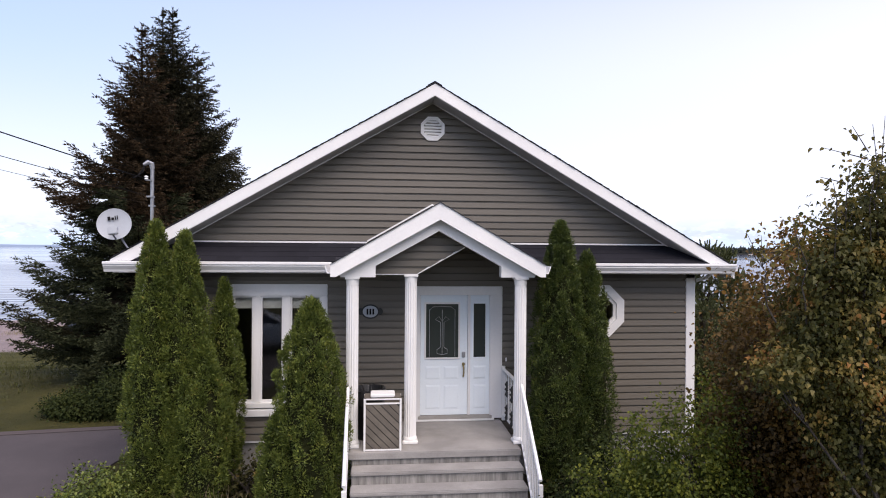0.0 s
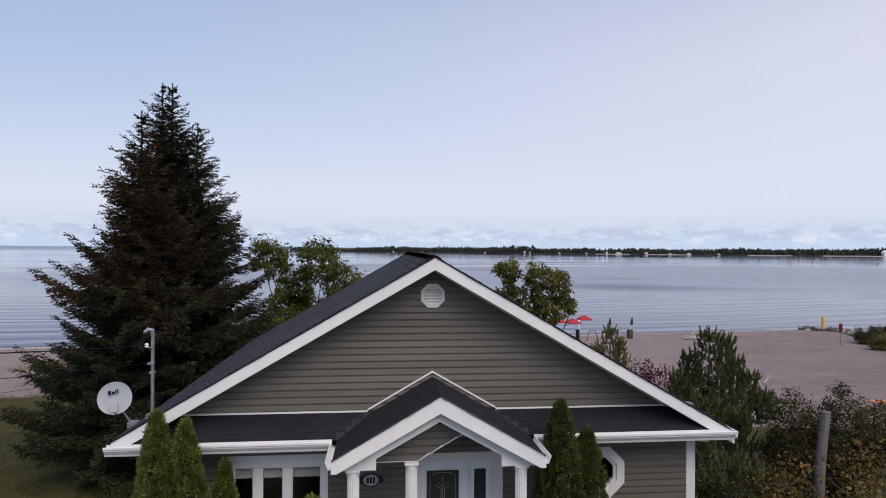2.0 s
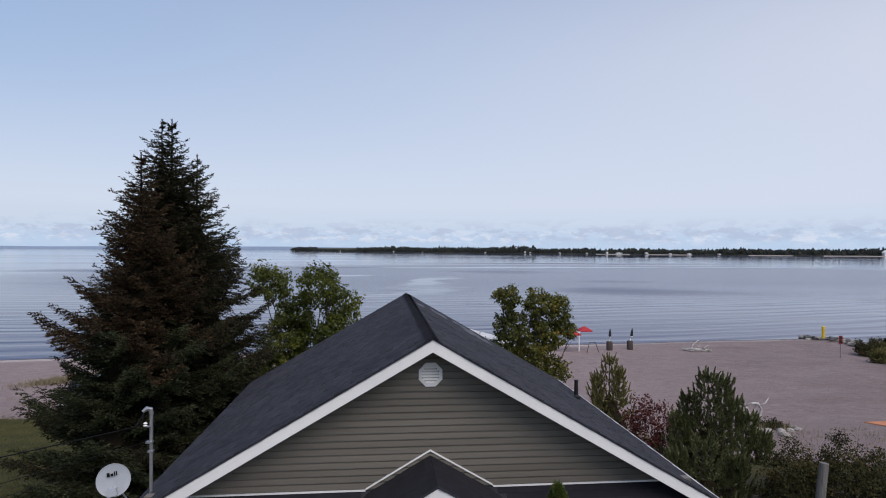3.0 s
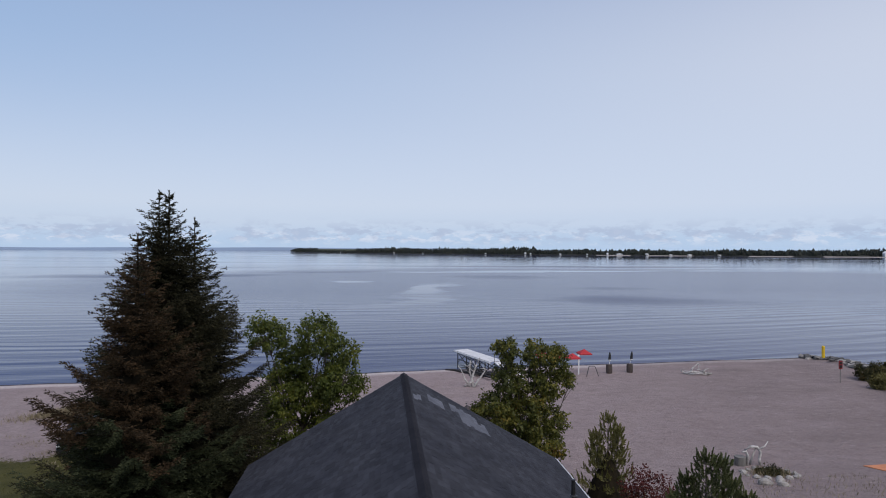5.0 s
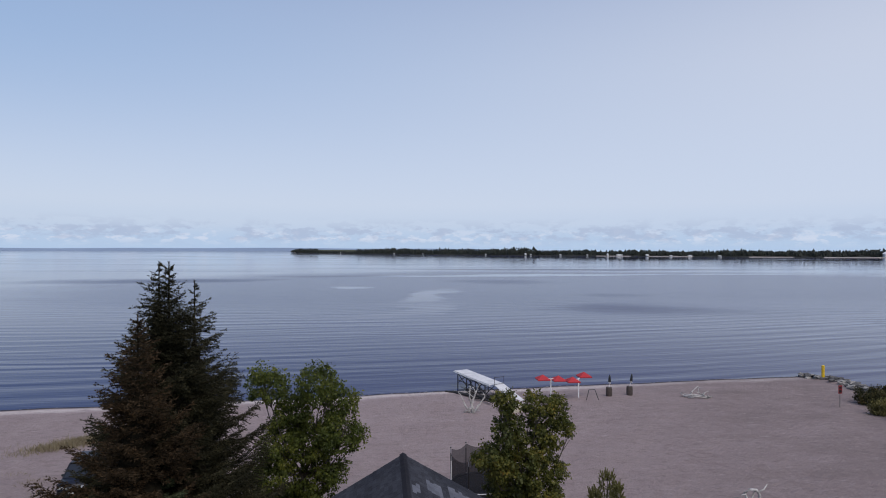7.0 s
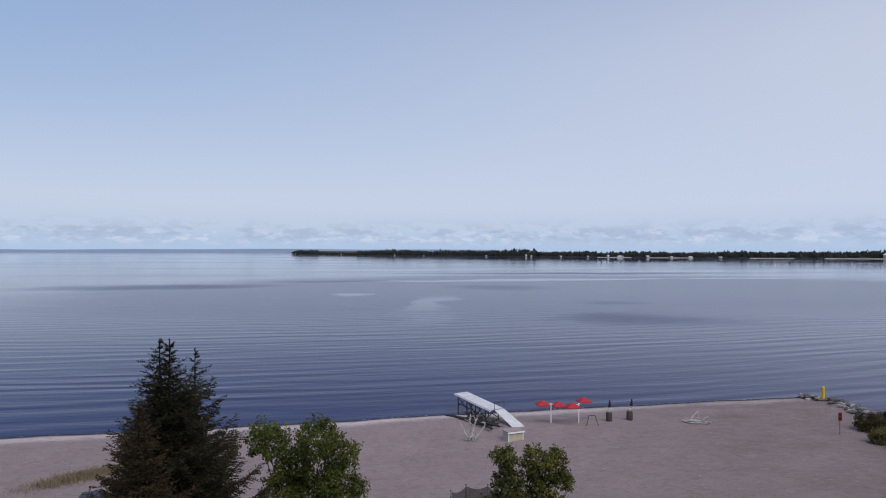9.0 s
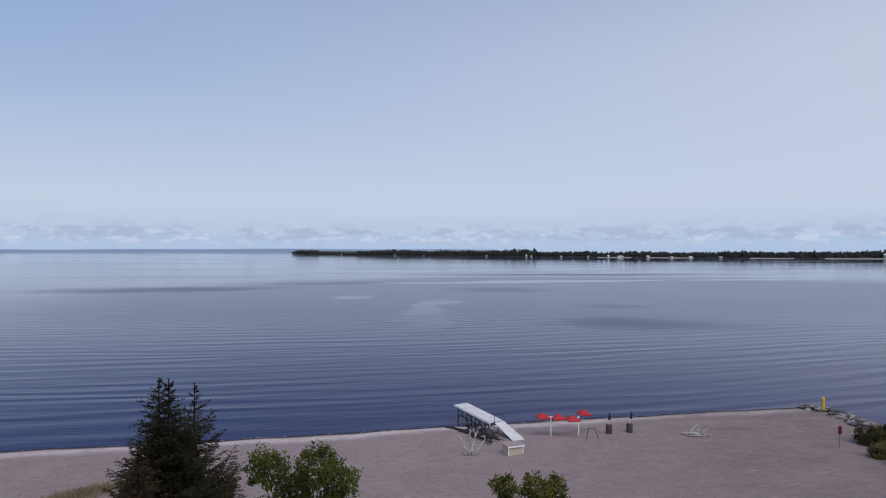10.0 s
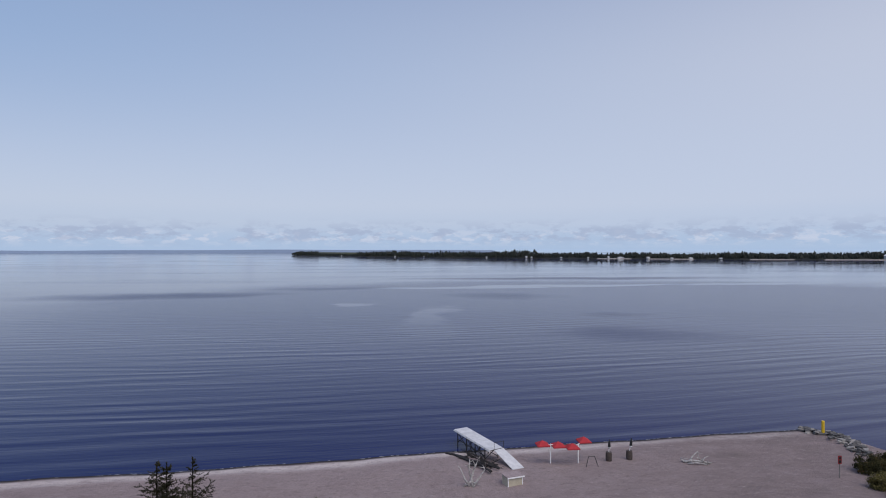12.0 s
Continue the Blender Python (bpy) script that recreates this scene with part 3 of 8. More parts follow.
# crests bend round the point: the swell turns as it runs along the beach
wsep = t.nodes.new("ShaderNodeSeparateXYZ")
t.links.new(tc.outputs["Object"], wsep.inputs[0])
along = join(join(wsep.outputs["X"], -80.0, "MAXIMUM", False), 120.0, "MINIMUM", False)
bend = join(along, join(join(along, 0.0006, "MULTIPLY", False), 0.09, "ADD", False), "MULTIPLY", False)
wcmb = t.nodes.new("ShaderNodeCombineXYZ")
t.links.new(wsep.outputs["X"], wcmb.inputs[0])
t.links.new(join(wsep.outputs["Y"], bend, "SUBTRACT", False), wcmb.inputs[1])


def ripples(scale, detail, rough_, stretch, seed):
    mp_ = t.nodes.new("ShaderNodeMapping")
    mp_.inputs["Location"].default_value = (seed, seed * 1.7, 0)
    mp_.inputs["Scale"].default_value = stretch
    t.links.new(wcmb.outputs[0], mp_.inputs[0])
    n_ = t.nodes.new("ShaderNodeTexNoise")
    n_.inputs["Scale"].default_value, n_.inputs["Detail"].default_value, n_.inputs["Roughness"].default_value = scale, detail, rough_
    t.links.new(mp_.outputs[0], n_.inputs["Vector"])
    r_ = t.nodes.new("ShaderNodeMapRange")
    r_.inputs[1].default_value, r_.inputs[2].default_value = 0.2, 0.8
    t.links.new(n_.outputs[0], r_.inputs[0])
    return r_.outputs[0]


swell = ripples(0.30, 3, 0.45, (0.12, 1.0, 1), 9)
swell2 = ripples(1.3, 3, 0.55, (0.18, 1.0, 1), 4)
rip = ripples(6.0, 3, 0.6, (0.4, 1.0, 1), 6)
wv = t.nodes.new("ShaderNodeTexWave")
wv.wave_type, wv.bands_direction, wv.wave_profile = "BANDS", "Y", "SIN"
wv.inputs["Scale"].default_value, wv.inputs["Distortion"].default_value = 0.055, 13.0
wv.inputs["Detail"].default_value, wv.inputs["Detail Scale"].default_value, wv.inputs["Detail Roughness"].default_value = 3.0, 0.6, 0.6
wmp = t.nodes.new("ShaderNodeMapping")
wmp.inputs["Scale"].default_value = (0.22, 1, 1)
t.links.new(wcmb.outputs[0], wmp.inputs[0])
t.links.new(wmp.outputs[0], wv.inputs["Vector"])
lull = noise_fac(t, 0.035, 3, lo=0.30, hi=0.65, stretch=(0.35, 1, 1), seed=33)
crest = join(join(wv.outputs["Fac"], lull, "MULTIPLY", False), 1.0, "MULTIPLY", False)
# the swell grows towards the beach
inshore = t.nodes.new("ShaderNodeMapRange")
inshore.interpolation_type = "SMOOTHSTEP"
inshore.inputs[1].default_value, inshore.inputs[2].default_value = 330, 70
inshore.inputs[3].default_value, inshore.inputs[4].default_value = 0.08, 1.0
t.links.new(wsep.outputs["Y"], inshore.inputs[0])
crest = join(crest, inshore.outputs[0], "MULTIPLY", False)
swell = join(join(join(swell, 1.3, "MULTIPLY", False), inshore.outputs[0], "MULTIPLY", False), crest, "ADD", False)
h1 = join(join(swell2, 0.22, "MULTIPLY", False), swell, "ADD", False)
h2 = join(join(join(rip, 0.07, "MULTIPLY", False), slick, "MULTIPLY", False), h1, "ADD", False)
bn = t.nodes.new("ShaderNodeBump")
bn.inputs["Distance"].default_value = 0.10
amp = t.nodes.new("ShaderNodeMapRange")
amp.inputs[3].default_value, amp.inputs[4].default_value = 0.30, 1.0
t.links.new(slick, amp.inputs[0])
t.links.new(amp.outputs[0], bn.inputs["Strength"])
t.links.new(h2, bn.inputs["Height"])
t.links.new(bn.outputs[0], b.inputs["Normal"])
ro = t.nodes.new("ShaderNodeMapRange")
ro.inputs[3].default_value, ro.inputs[4].default_value = 0.010, 0.30
t.links.new(slick, ro.inputs[0])
# close to the beach the ruffle is large enough to be seen as waves
offshore = t.nodes.new("ShaderNodeMapRange")
offshore.interpolation_type = "SMOOTHSTEP"
offshore.inputs[1].default_value, offshore.inputs[2].default_value = 80, 230
offshore.inputs[3].default_value, offshore.inputs[4].default_value = 0.25, 1.0
t.links.new(wsep.outputs["Y"], offshore.inputs[0])
t.links.new(join(join(ro.outputs[0], offshore.outputs[0], "MULTIPLY"), join(core, 0.05, "MULTIPLY"), "ADD"), b.inputs["Roughness"])
g = Geo()
wx = spaced((-4900, -200, 4), (-200, 200, 8), (200, 4900, 4))
wy = spaced((40, 200, 8), (200, 1000, 4), (1000, 4950, 4))
for y0, y1 in zip(wy[:-1], wy[1:]):
    for x0, x1 in zip(wx[:-1], wx[1:]):
        g.add([(x0, y0, WATER_Z), (x1, y0, WATER_Z), (x1, y1, WATER_Z), (x0, y1, WATER_Z)], [(0, 1, 2, 3)])
bmw = g.mesh("water", m)
shape("water", bmw, m, "calm blue-grey bay water with soft swell lines", "water", kind="structure")

# small foam line where the swell meets the sand
g = Geo()
xs = np.linspace(-120, 62, 520)
rngf = random.Random(3)
for i in range(len(xs) - 1):
    if rngf.random() < 0.62:
        continue
    w0, w1 = 0.05 + 0.12 * rngf.random(), 0.05 + 0.12 * rngf.random()
    y0, y1 = float(shore(xs[i])) - 0.2 + 0.12 * rngf.random(), float(shore(xs[i + 1])) - 0.2 + 0.12 * rngf.random()
    g.add([(xs[i], y0, WATER_Z + 0.024), (xs[i + 1], y1, WATER_Z + 0.024), (xs[i + 1], y1 + w1, WATER_Z + 0.012), (xs[i], y0 + w0, WATER_Z + 0.012)], [(0, 1, 2, 3)])
FOAM = surface("foam", (0.38, 0.37, 0.38), (0.22, 0.22, 0.23), 4, 20, 0.8, vary=0.1)
shape("foam_line", g, FOAM, "thin broken foam line along the water's edge", "foam", kind="stuff")

# driveway of asphalt with a pale edge
g = Geo()
edge = [(-30, 12.3), (-16, 13.2), (-8, 13.6), (-5.5, 13.9), (-4.7, 12.8), (-5.0, 10.6), (-5.6, 9.0), (-5.2, 6.5), (-3.6, 4.6), (-2.4, 2.0), (-2.0, -12), (-30, -12)]
n = len(edge)
g.add([(x, y, gz(x, y) + 0.03) for x, y in edge] + [(x, y, gz(x, y) - 0.05) for x, y in edge], [tuple(range(n - 1, -1, -1))] + [(i, (i + 1) % n, (i + 1) % n + n, i + n) for i in range(n)])
shape("driveway", g, ASPHALT, "dark grey asphalt driveway beside the house", "driveway", kind="structure")
g = Geo()
g.tube([(x, y, 0.03) for x, y in [(-30, 12.36), (-16, 13.26), (-8, 13.66), (-5.5, 13.95)]], 0.07, 6)
shape("kerb", g, ASPHALT, "low grey edging strip along the asphalt driveway", "kerb", kind="structure")

# far shore: wooded land across the bay, and a faint strip on the horizon
rng = np.random.default_rng(5)


def crown_cloud(cx, cy, cz, rx, rz, n, rng):
    """Loose lumps for trees kilometres off: small faceted tufts."""
    out = []
    for _ in range(n):
        a, r, h = rng.uniform(0, 6.28), rng.uniform(0, 1) ** 0.5, rng.uniform(0, 1)
        s = rx * rng.uniform(0.35, 0.7)
        c = np.array([cx + math.cos(a) * r * rx * (1 - 0.6 * h), cy + math.sin(a) * r * rx * (1 - 0.6 * h), cz + h * rz])
        top, pts = c + [0, 0, s * 1.3], [c + [math.cos(k) * s, math.sin(k) * s, -s * 0.6] for k in (0.3 + a, 2.4 + a, 4.5 + a)]
        for i in range(3):
            out += [pts[i], pts[(i + 1) % 3], top]
    return out


FAR = [(-385, 2640), (-230, 2380), (-60, 2120), (170, 1850), (420, 1640), (700, 1450), (1000, 1290), (1300, 1180), (2200, 1050)]
fx, fy = np.array([p[0] for p in FAR], float), np.array([p[1] for p in FAR], float)
g = Geo()
tops, feet, back = [], [], []
sx = np.linspace(-385, 2200, 140)
for x in sx:
    y = float(np.interp(x, fx, fy))
    k = min(1, (x + 385) / 60)
    feet.append((x, y, WATER_Z - 0.2))
    tops.append((x, y + 12, WATER_Z + 1.6 * k))
    back.append((x + 20, y + 60, WATER_Z + (9.5 + 1.5 * math.sin(x * 0.013)) * k))
g.v = feet + tops + back
N = len(sx)
g.f = [(r * N + i, r * N + i + 1, (r + 1) * N + i + 1, (r + 1) * N + i) for r in (0, 1) for i in range(N - 1)]
FARLAND = surface("far_land", (0.010, 0.013, 0.010), (0.022, 0.022, 0.016), 0.02, 0.2, 0.95, relief=0)
shape("far_shore", g, FARLAND, "low wooded land across the bay", "shore", kind="structure")
tri = []
for x in np.arange(-378, 1900, 2.6):
    y = float(np.interp(x, fx, fy))
    k = min(1, 0.75 + (x + 378) / 150)
    hill = 12.0 + 2.6 * math.sin(x * 0.031) * math.sin(x * 0.0083 + 1) + 1.6 * math.sin(x * 0.0051 + 1) + 7 * math.exp(-((x - 395) / 42) ** 2) + 5 * math.exp(-((x + 345) / 30) ** 2)
    open_ground = (-255 < x < -85) or (575 < x < 600)
    for _ in range(3 if open_ground else 4):
        off = rng.uniform(12, 30) if open_ground else rng.uniform(12, 75)
        tall = hill * k * rng.uniform(0.5, 0.95) * (0.42 if open_ground else 1.0) * (1.3 if rng.uniform() < 0.06 else 1.0)
        tri += crown_cloud(x + rng.uniform(-3, 3), y + off, WATER_Z + 1.0 + off * 0.06, rng.uniform(3.2, 6.2), tall, 7, rng)
shape("far_woods", fastmesh("far_woods", np.array(tri), 3, FARTREES), FARTREES, "dark green woods along the far shore", "woods", kind="stuff")

# fields and a pale strand between the woods and the water
g = Geo()
for x0, x1 in ((-265, -80),):
    for x in np.arange(x0, x1, 12.0):
        ya, yb = float(np.interp(x, fx, fy)) + 45, float(np.interp(x + 12, fx, fy)) + 45
        g.add([(x, ya, WATER_Z + 5.0), (x + 12, yb, WATER_Z + 5.0), (x + 12, yb + 130, WATER_Z + 13.5), (x, ya + 130, WATER_Z + 13.5)], [(0, 1, 2, 3)])
MEADOW = surface("far_meadow", (0.060, 0.062, 0.026), (0.040, 0.050, 0.020), 0.02, 0.1, 0.95, relief=0)
shape("far_field", g, MEADOW, "open olive field behind the far shore", "field", kind="structure")
g = Geo()
for x in np.arange(560, 1500, 9.0):
    if math.sin(x * 0.037) + math.sin(x * 0.011 + 2) < -0.5:
        continue
    ya, yb = float(np.interp(x, fx, fy)) - 1.5, float(np.interp(x + 9, fx, fy)) - 1.5
    g.add([(x, ya, WATER_Z + 0.02), (x + 9, yb, WATER_Z + 0.02), (x + 9, yb + 7, WATER_Z + 1.2), (x, ya + 7, WATER_Z + 1.2)], [(0, 1, 2, 3)])
STRAND = surface("far_strand", (0.40, 0.36, 0.33), (0.26, 0.24, 0.22), 0.05, 0.4, 0.95, relief=0)
shape("far_strand", g, STRAND, "thin pale strand under the far woods", "beach", kind="structure")

house_far = Geo()
for x, w, h in ((-362, 3, 2.5), (-205, 4, 3), (-150, 3, 3), (40, 4, 3), (128, 5, 4), (300, 4, 3), (398, 4, 6), (410, 4, 4), (480, 4, 3), (541, 3, 3), (585, 3, 6), (606, 15, 4.5), (666, 6, 5), (715, 4, 3), (752, 7, 3.5), (812, 5, 3), (1118, 14, 13)):
    y = float(np.interp(x, fx, fy)) + 6
    house_far.box(x, x + w, y, y + 8, WATER_Z + 1, WATER_Z + 1 + h * 0.62)
    house_far.slab([(x - 1, WATER_Z + 1 + h * 0.62), (x + w + 1, WATER_Z + 1 + h * 0.62), (x + w / 2, WATER_Z + 1 + h)], y - 0.5, y + 8.5)
shape("far_cottages", house_far, GUTTER, "tiny pale cottages along the far shore", "cottages", kind="stuff")

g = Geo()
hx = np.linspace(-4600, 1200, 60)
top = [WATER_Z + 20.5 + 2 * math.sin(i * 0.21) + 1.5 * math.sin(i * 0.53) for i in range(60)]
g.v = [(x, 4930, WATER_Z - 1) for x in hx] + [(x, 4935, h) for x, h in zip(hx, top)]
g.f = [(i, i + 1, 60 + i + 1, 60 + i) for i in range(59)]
# the haze of distance is put into this pale blue colour
HAZED_HILLS = surface("hazed_hills", (0.29, 0.37, 0.50), (0.28, 0.36, 0.49), 0.001, 0.01, 1.0, spec=0.0, relief=0, vary=0.02)
shape("backdrop_hills", g, HAZED_HILLS, "faint strip of land on the horizon, coloured as blue haze", "hills", kind="structure")

# ---- the house ----
RX, RZ, SLOPE, HALF = 0.885, 6.775, 0.575, 5.25
REACH = {-1: 5.10, 1: 5.25}   # from the ridge to each eave
FRONT, WALLX0, WALLX1, BACKY = 10.62, -3.92, 5.69, 21.15
house = thing("house", "one-storey cottage with taupe vinyl siding, white trim and dark shingle roof", "house", (RX, FRONT, 0))


def hp(name, geo, mat, parent=None, label="", smooth=False):
    """A part of the house, whose meshes are written in world places."""
    ob = part(name, geo, mat, parent or house, label, smooth)
    ob.matrix_parent_inverse = Matrix.Translation((-RX, -FRONT, 0))
    return ob


def sub(name, geo, mat, parent, label="", smooth=False):
    return part(name, geo, mat, parent, label, smooth)


WIN = (-2.50, -0.99, 1.24, 3.30)
DOOR = (0.66, 2.09, 1.0, 3.30)
OCT = (3.90, 2.905, 0.46)
HOLES = [WIN, DOOR, (3.57, 4.23, 2.57, 3.24)]


def holed(x0, x1, z0, z1, holes, y0, y1):
    g = Geo()
    xs = sorted({x0, x1, *[h[0] for h in holes], *[h[1] for h in holes]})
    for a, b2 in zip(xs[:-1], xs[1:]):
        lo = z0
        for h in sorted([h for h in holes if h[0] <= a and h[1] >= b2], key=lambda q: q[2]):
            if h[2] > lo:
                g.box(a, b2, y0, y1, lo, h[2])
            lo = h[3]
        g.box(a, b2, y0, y1, lo, z1)
    return g


front_wall = hp("front_wall", holed(WALLX0, WALLX1, 0.68, 4.1, HOLES, FRONT, FRONT + 0.16), SIDING, label="taupe horizontal vinyl siding")
hp("foundation", Geo().box(WALLX0 + 0.04, WALLX1 - 0.04, FRONT + 0.03, BACKY, -3.0, 0.68), CONCRETE, label="grey concrete foundation")
hp("side_wall", Geo().box(WALLX0, WALLX0 + 0.16, FRONT + 0.16, BACKY, 0.68, 3.66), SIDING)
hp("side_wall", Geo().box(WALLX1 - 0.16, WALLX1, FRONT + 0.16, BACKY, 0.68, 3.66), SIDING)
back_poly = [(WALLX0 + 0.16, 0.68), (WALLX1 - 0.16, 0.68), (WALLX1 - 0.16, 3.8), (RX, 6.55), (WALLX0 + 0.16, 3.8)]
hp("back_wall", Geo().slab(back_poly, BACKY - 0.16, BACKY), SIDING)
hp("inner_floor", Geo().box(WALLX0 + 0.16, WALLX1 - 0.16, FRONT + 0.16, BACKY - 0.16, 0.75, 0.95), INSIDE)
hp("inner_ceiling", Geo().box(WALLX0 + 0.16, WALLX1 - 0.16, FRONT + 0.16, BACKY - 0.16, 3.45, 3.55), INSIDE)
hp("inner_wall", Geo().box(WALLX0 + 0.16, WALLX1 - 0.16, 14.4, 14.5, 0.95, 3.45), INSIDE)


def under(x):
    return RZ - 0.16 - SLOPE * abs(x - RX)


gable = hp("gable_wall", Geo().slab([(RX - 4.55, 4.1), (RX + 4.55, 4.1), (RX, under(RX) + 0.02)], FRONT, FRONT + 0.14), SIDING)
COURSE = 0.1195


def board(x0b, x1b, x0t, x1t, z):
    """One dutch-lap course: a flat face and a bevel that tucks under the next."""
    y = FRONT
    k = 0.72

    def mixx(a, c, f):
        return a + (c - a) * f
    pr = [(0.0, y - 0.002), (0.0, y - 0.034), (k, y - 0.028), (k + 0.06, y - 0.006), (1.0, y - 0.002)]
    v = []
    for f, yy in pr:
        v += [(mixx(x0b, x0t, f), yy, z + f * COURSE), (mixx(x1b, x1t, f), yy, z + f * COURSE)]
    return Geo().add(v, [(0, 1, 3, 2), (2, 3, 5, 4), (4, 5, 7, 6), (6, 7, 9, 8), (0, 2, 4, 6, 8), (1, 9, 7, 5, 3)])


def oct_half(z):
    """Half the width that the octagonal window takes from the course at z."""
    return max(0.05, 0.44 - max(0.0, abs(z + COURSE / 2 - OCT[1]) - 0.17))


z = 0.728
while z < 4.06:
    runs = [(WALLX0 + 0.02, WALLX1 - 0.16)]
    for h in [(WIN[0] - 0.06, WIN[1] + 0.06, WIN[2] - 0.08, WIN[3] + 0.06), (DOOR[0] - 0.04, DOOR[1] + 0.03, 0, DOOR[3] + 0.03), (OCT[0] - oct_half(z), OCT[0] + oct_half(z), OCT[1] - 0.42, OCT[1] + 0.42)]:
        if h[2] < z + COURSE * 0.6 and h[3] > z + COURSE * 0.4:
            runs = [q for a, c in runs for q in ((a, min(c, h[0])), (max(a, h[1]), c)) if q[1] - q[0] > 0.03]
    for a, c in runs:
        sub("siding_board", board(a, c, a, c, z), SIDING, front_wall)
    z += COURSE
z = 4.127
while z + COURSE < under(RX) - 0.05:
    a, c = (under(0) * 0 + (RZ - 0.16 - z) / SLOPE), (RZ - 0.16 - z - COURSE) / SLOPE
    sub("siding_board", board(RX - a, RX + a, RX - c, RX + c, z), SIDING, gable)
    z += COURSE
hp("corner_trim", Geo().bevel_box(WALLX1 - 0.16, WALLX1 + 0.012, FRONT - 0.042, FRONT + 0.14, 0.68, 3.60, 0.006), WHITE)
hp("corner_trim", Geo().bevel_box(WALLX0 - 0.012, WALLX0 + 0.14, FRONT - 0.042, FRONT + 0.14, 0.68, 3.60, 0.006), WHITE)
hp("starter_strip", Geo().box(WALLX0, WALLX1, FRONT - 0.022, FRONT, 0.69, 0.726), WHITE)
hp("apron_flashing", Geo().box(RX - 4.5, RX - 1.12, FRONT - 0.046, FRONT - 0.004, 4.085, 4.112), WHITE, label="white trim strip over the skirt roof")
hp("apron_flashing", Geo().box(RX + 1.12, RX + 4.5, FRONT - 0.046, FRONT - 0.004, 4.085, 4.112), WHITE, label="white trim strip over the skirt roof")
for s in (-1, 1):
    g = Geo().slab([(RX + s * d, 4.748 - SLOPE * d + k) for d, k in ((0, 0), (1.12, 0), (1.12, 0.03), (0, 0.03))][::s], FRONT - 0.046, FRONT - 0.004)
    hp("porch_flashing", g, WHITE)

# main roof: two slabs with rows of tabs
Y0, Y1 = 10.15, 20.65


def slope_slab(s, rx, rz, half, y0, y1, thick=0.12):
    return Geo().slab([(rx, rz - thick), (rx, rz), (rx + s * half, rz - SLOPE * half), (rx + s * half, rz - SLOPE * half - thick)][::-s], y0, y1)


def tab(p, u, v, n, lu, lv, lift=0.012):
    """A shingle tab: lies on the slope, its lower edge lifted."""
    a, b2, c, d = p, p + u * lu, p + u * lu + v * lv, p + v * lv
    return [a, b2, c + n * 0.002, d + n * 0.002, a + n * lift, b2 + n * lift], [(4, 5, 2, 3), (0, 1, 5, 4), (0, 4, 3), (1, 2, 5)]


L = math.hypot(1, SLOPE)
roof_rng = random.Random(11)
roof = hp("roof", slope_slab(-1, RX, RZ, REACH[-1], Y0, Y1), SHINGLE, label="dark charcoal asphalt shingle gable roof")
sub("roof_slope", slope_slab(1, RX, RZ, REACH[1], Y0, Y1), SHINGLE, roof)
# repaired areas on one slope: (along the ridge from, to, down the slope from, to)
PATCHES = [(17.7, 18.4, 0.30, 0.50), (18.4, 19.3, 0.80, 1.45), (19.0, 19.9, 1.65, 2.0), (18.1, 19.8, 2.05, 2.75), (18.2, 19.2, 2.7, 3.05), (16.4, 17.3, 0.08, 0.16)]
courses, patch = Geo(), Geo()
for s in (-1, 1):
    u = Vector((0, 1, 0)) if s < 0 else Vector((0, -1, 0))
    v = Vector((-s, 0, SLOPE)) / L
    n = Vector((s * SLOPE, 0, 1)) / L
    row, d = 0, REACH[s] * L
    while d > 0.06:
        base = Vector((RX, 0, RZ)) - v * d + n * 0.004
        y = Y0 - roof_rng.random() * 0.3
        while y < Y1:
            w = roof_rng.choice((0.18, 0.26, 0.33, 0.33))
            a, c = max(y, Y0 + 0.002), min(y + w - 0.006, Y1 - 0.002)
            if c - a > 0.02:
                start = base + Vector((0, a if s < 0 else c, 0))
                hit = s > 0 and any(p0 < (a + c) / 2 < p1 and q0 < d < q1 for p0, p1, q0, q1 in PATCHES)
                (patch if hit else courses).add(*tab(start, u, v, n, c - a, min(0.146, d), 0.008 + 0.009 * roof_rng.random()))
            y += w
        d -= 0.143
        row += 1
tagged(sub("shingle_field", courses, SHINGLE, roof), kind="stuff")
tagged(sub("shingle_patch", patch, SHINGLE_NEW, roof, "lighter grey replacement shingles"), kind="stuff")
y = Y0
while y < Y1 - 0.1:
    g = Geo()
    for s in (-1, 1):
        n = Vector((s * SLOPE, 0, 1)) / L
        p = Vector((RX, y, RZ + 0.020))
        dn = Vector((s, 0, -SLOPE)) / L * 0.14
        lift = Vector((0, 0, 0.012))
        q = [p + lift, p + dn + lift, p + dn + Vector((0, 0.24, 0)), p + Vector((0, 0.24, 0))]
        g.add(q, [(0, 1, 2, 3)] if s > 0 else [(3, 2, 1, 0)])
    sub("ridge_cap", g, SHINGLE_PIECE, roof)
    y += 0.2

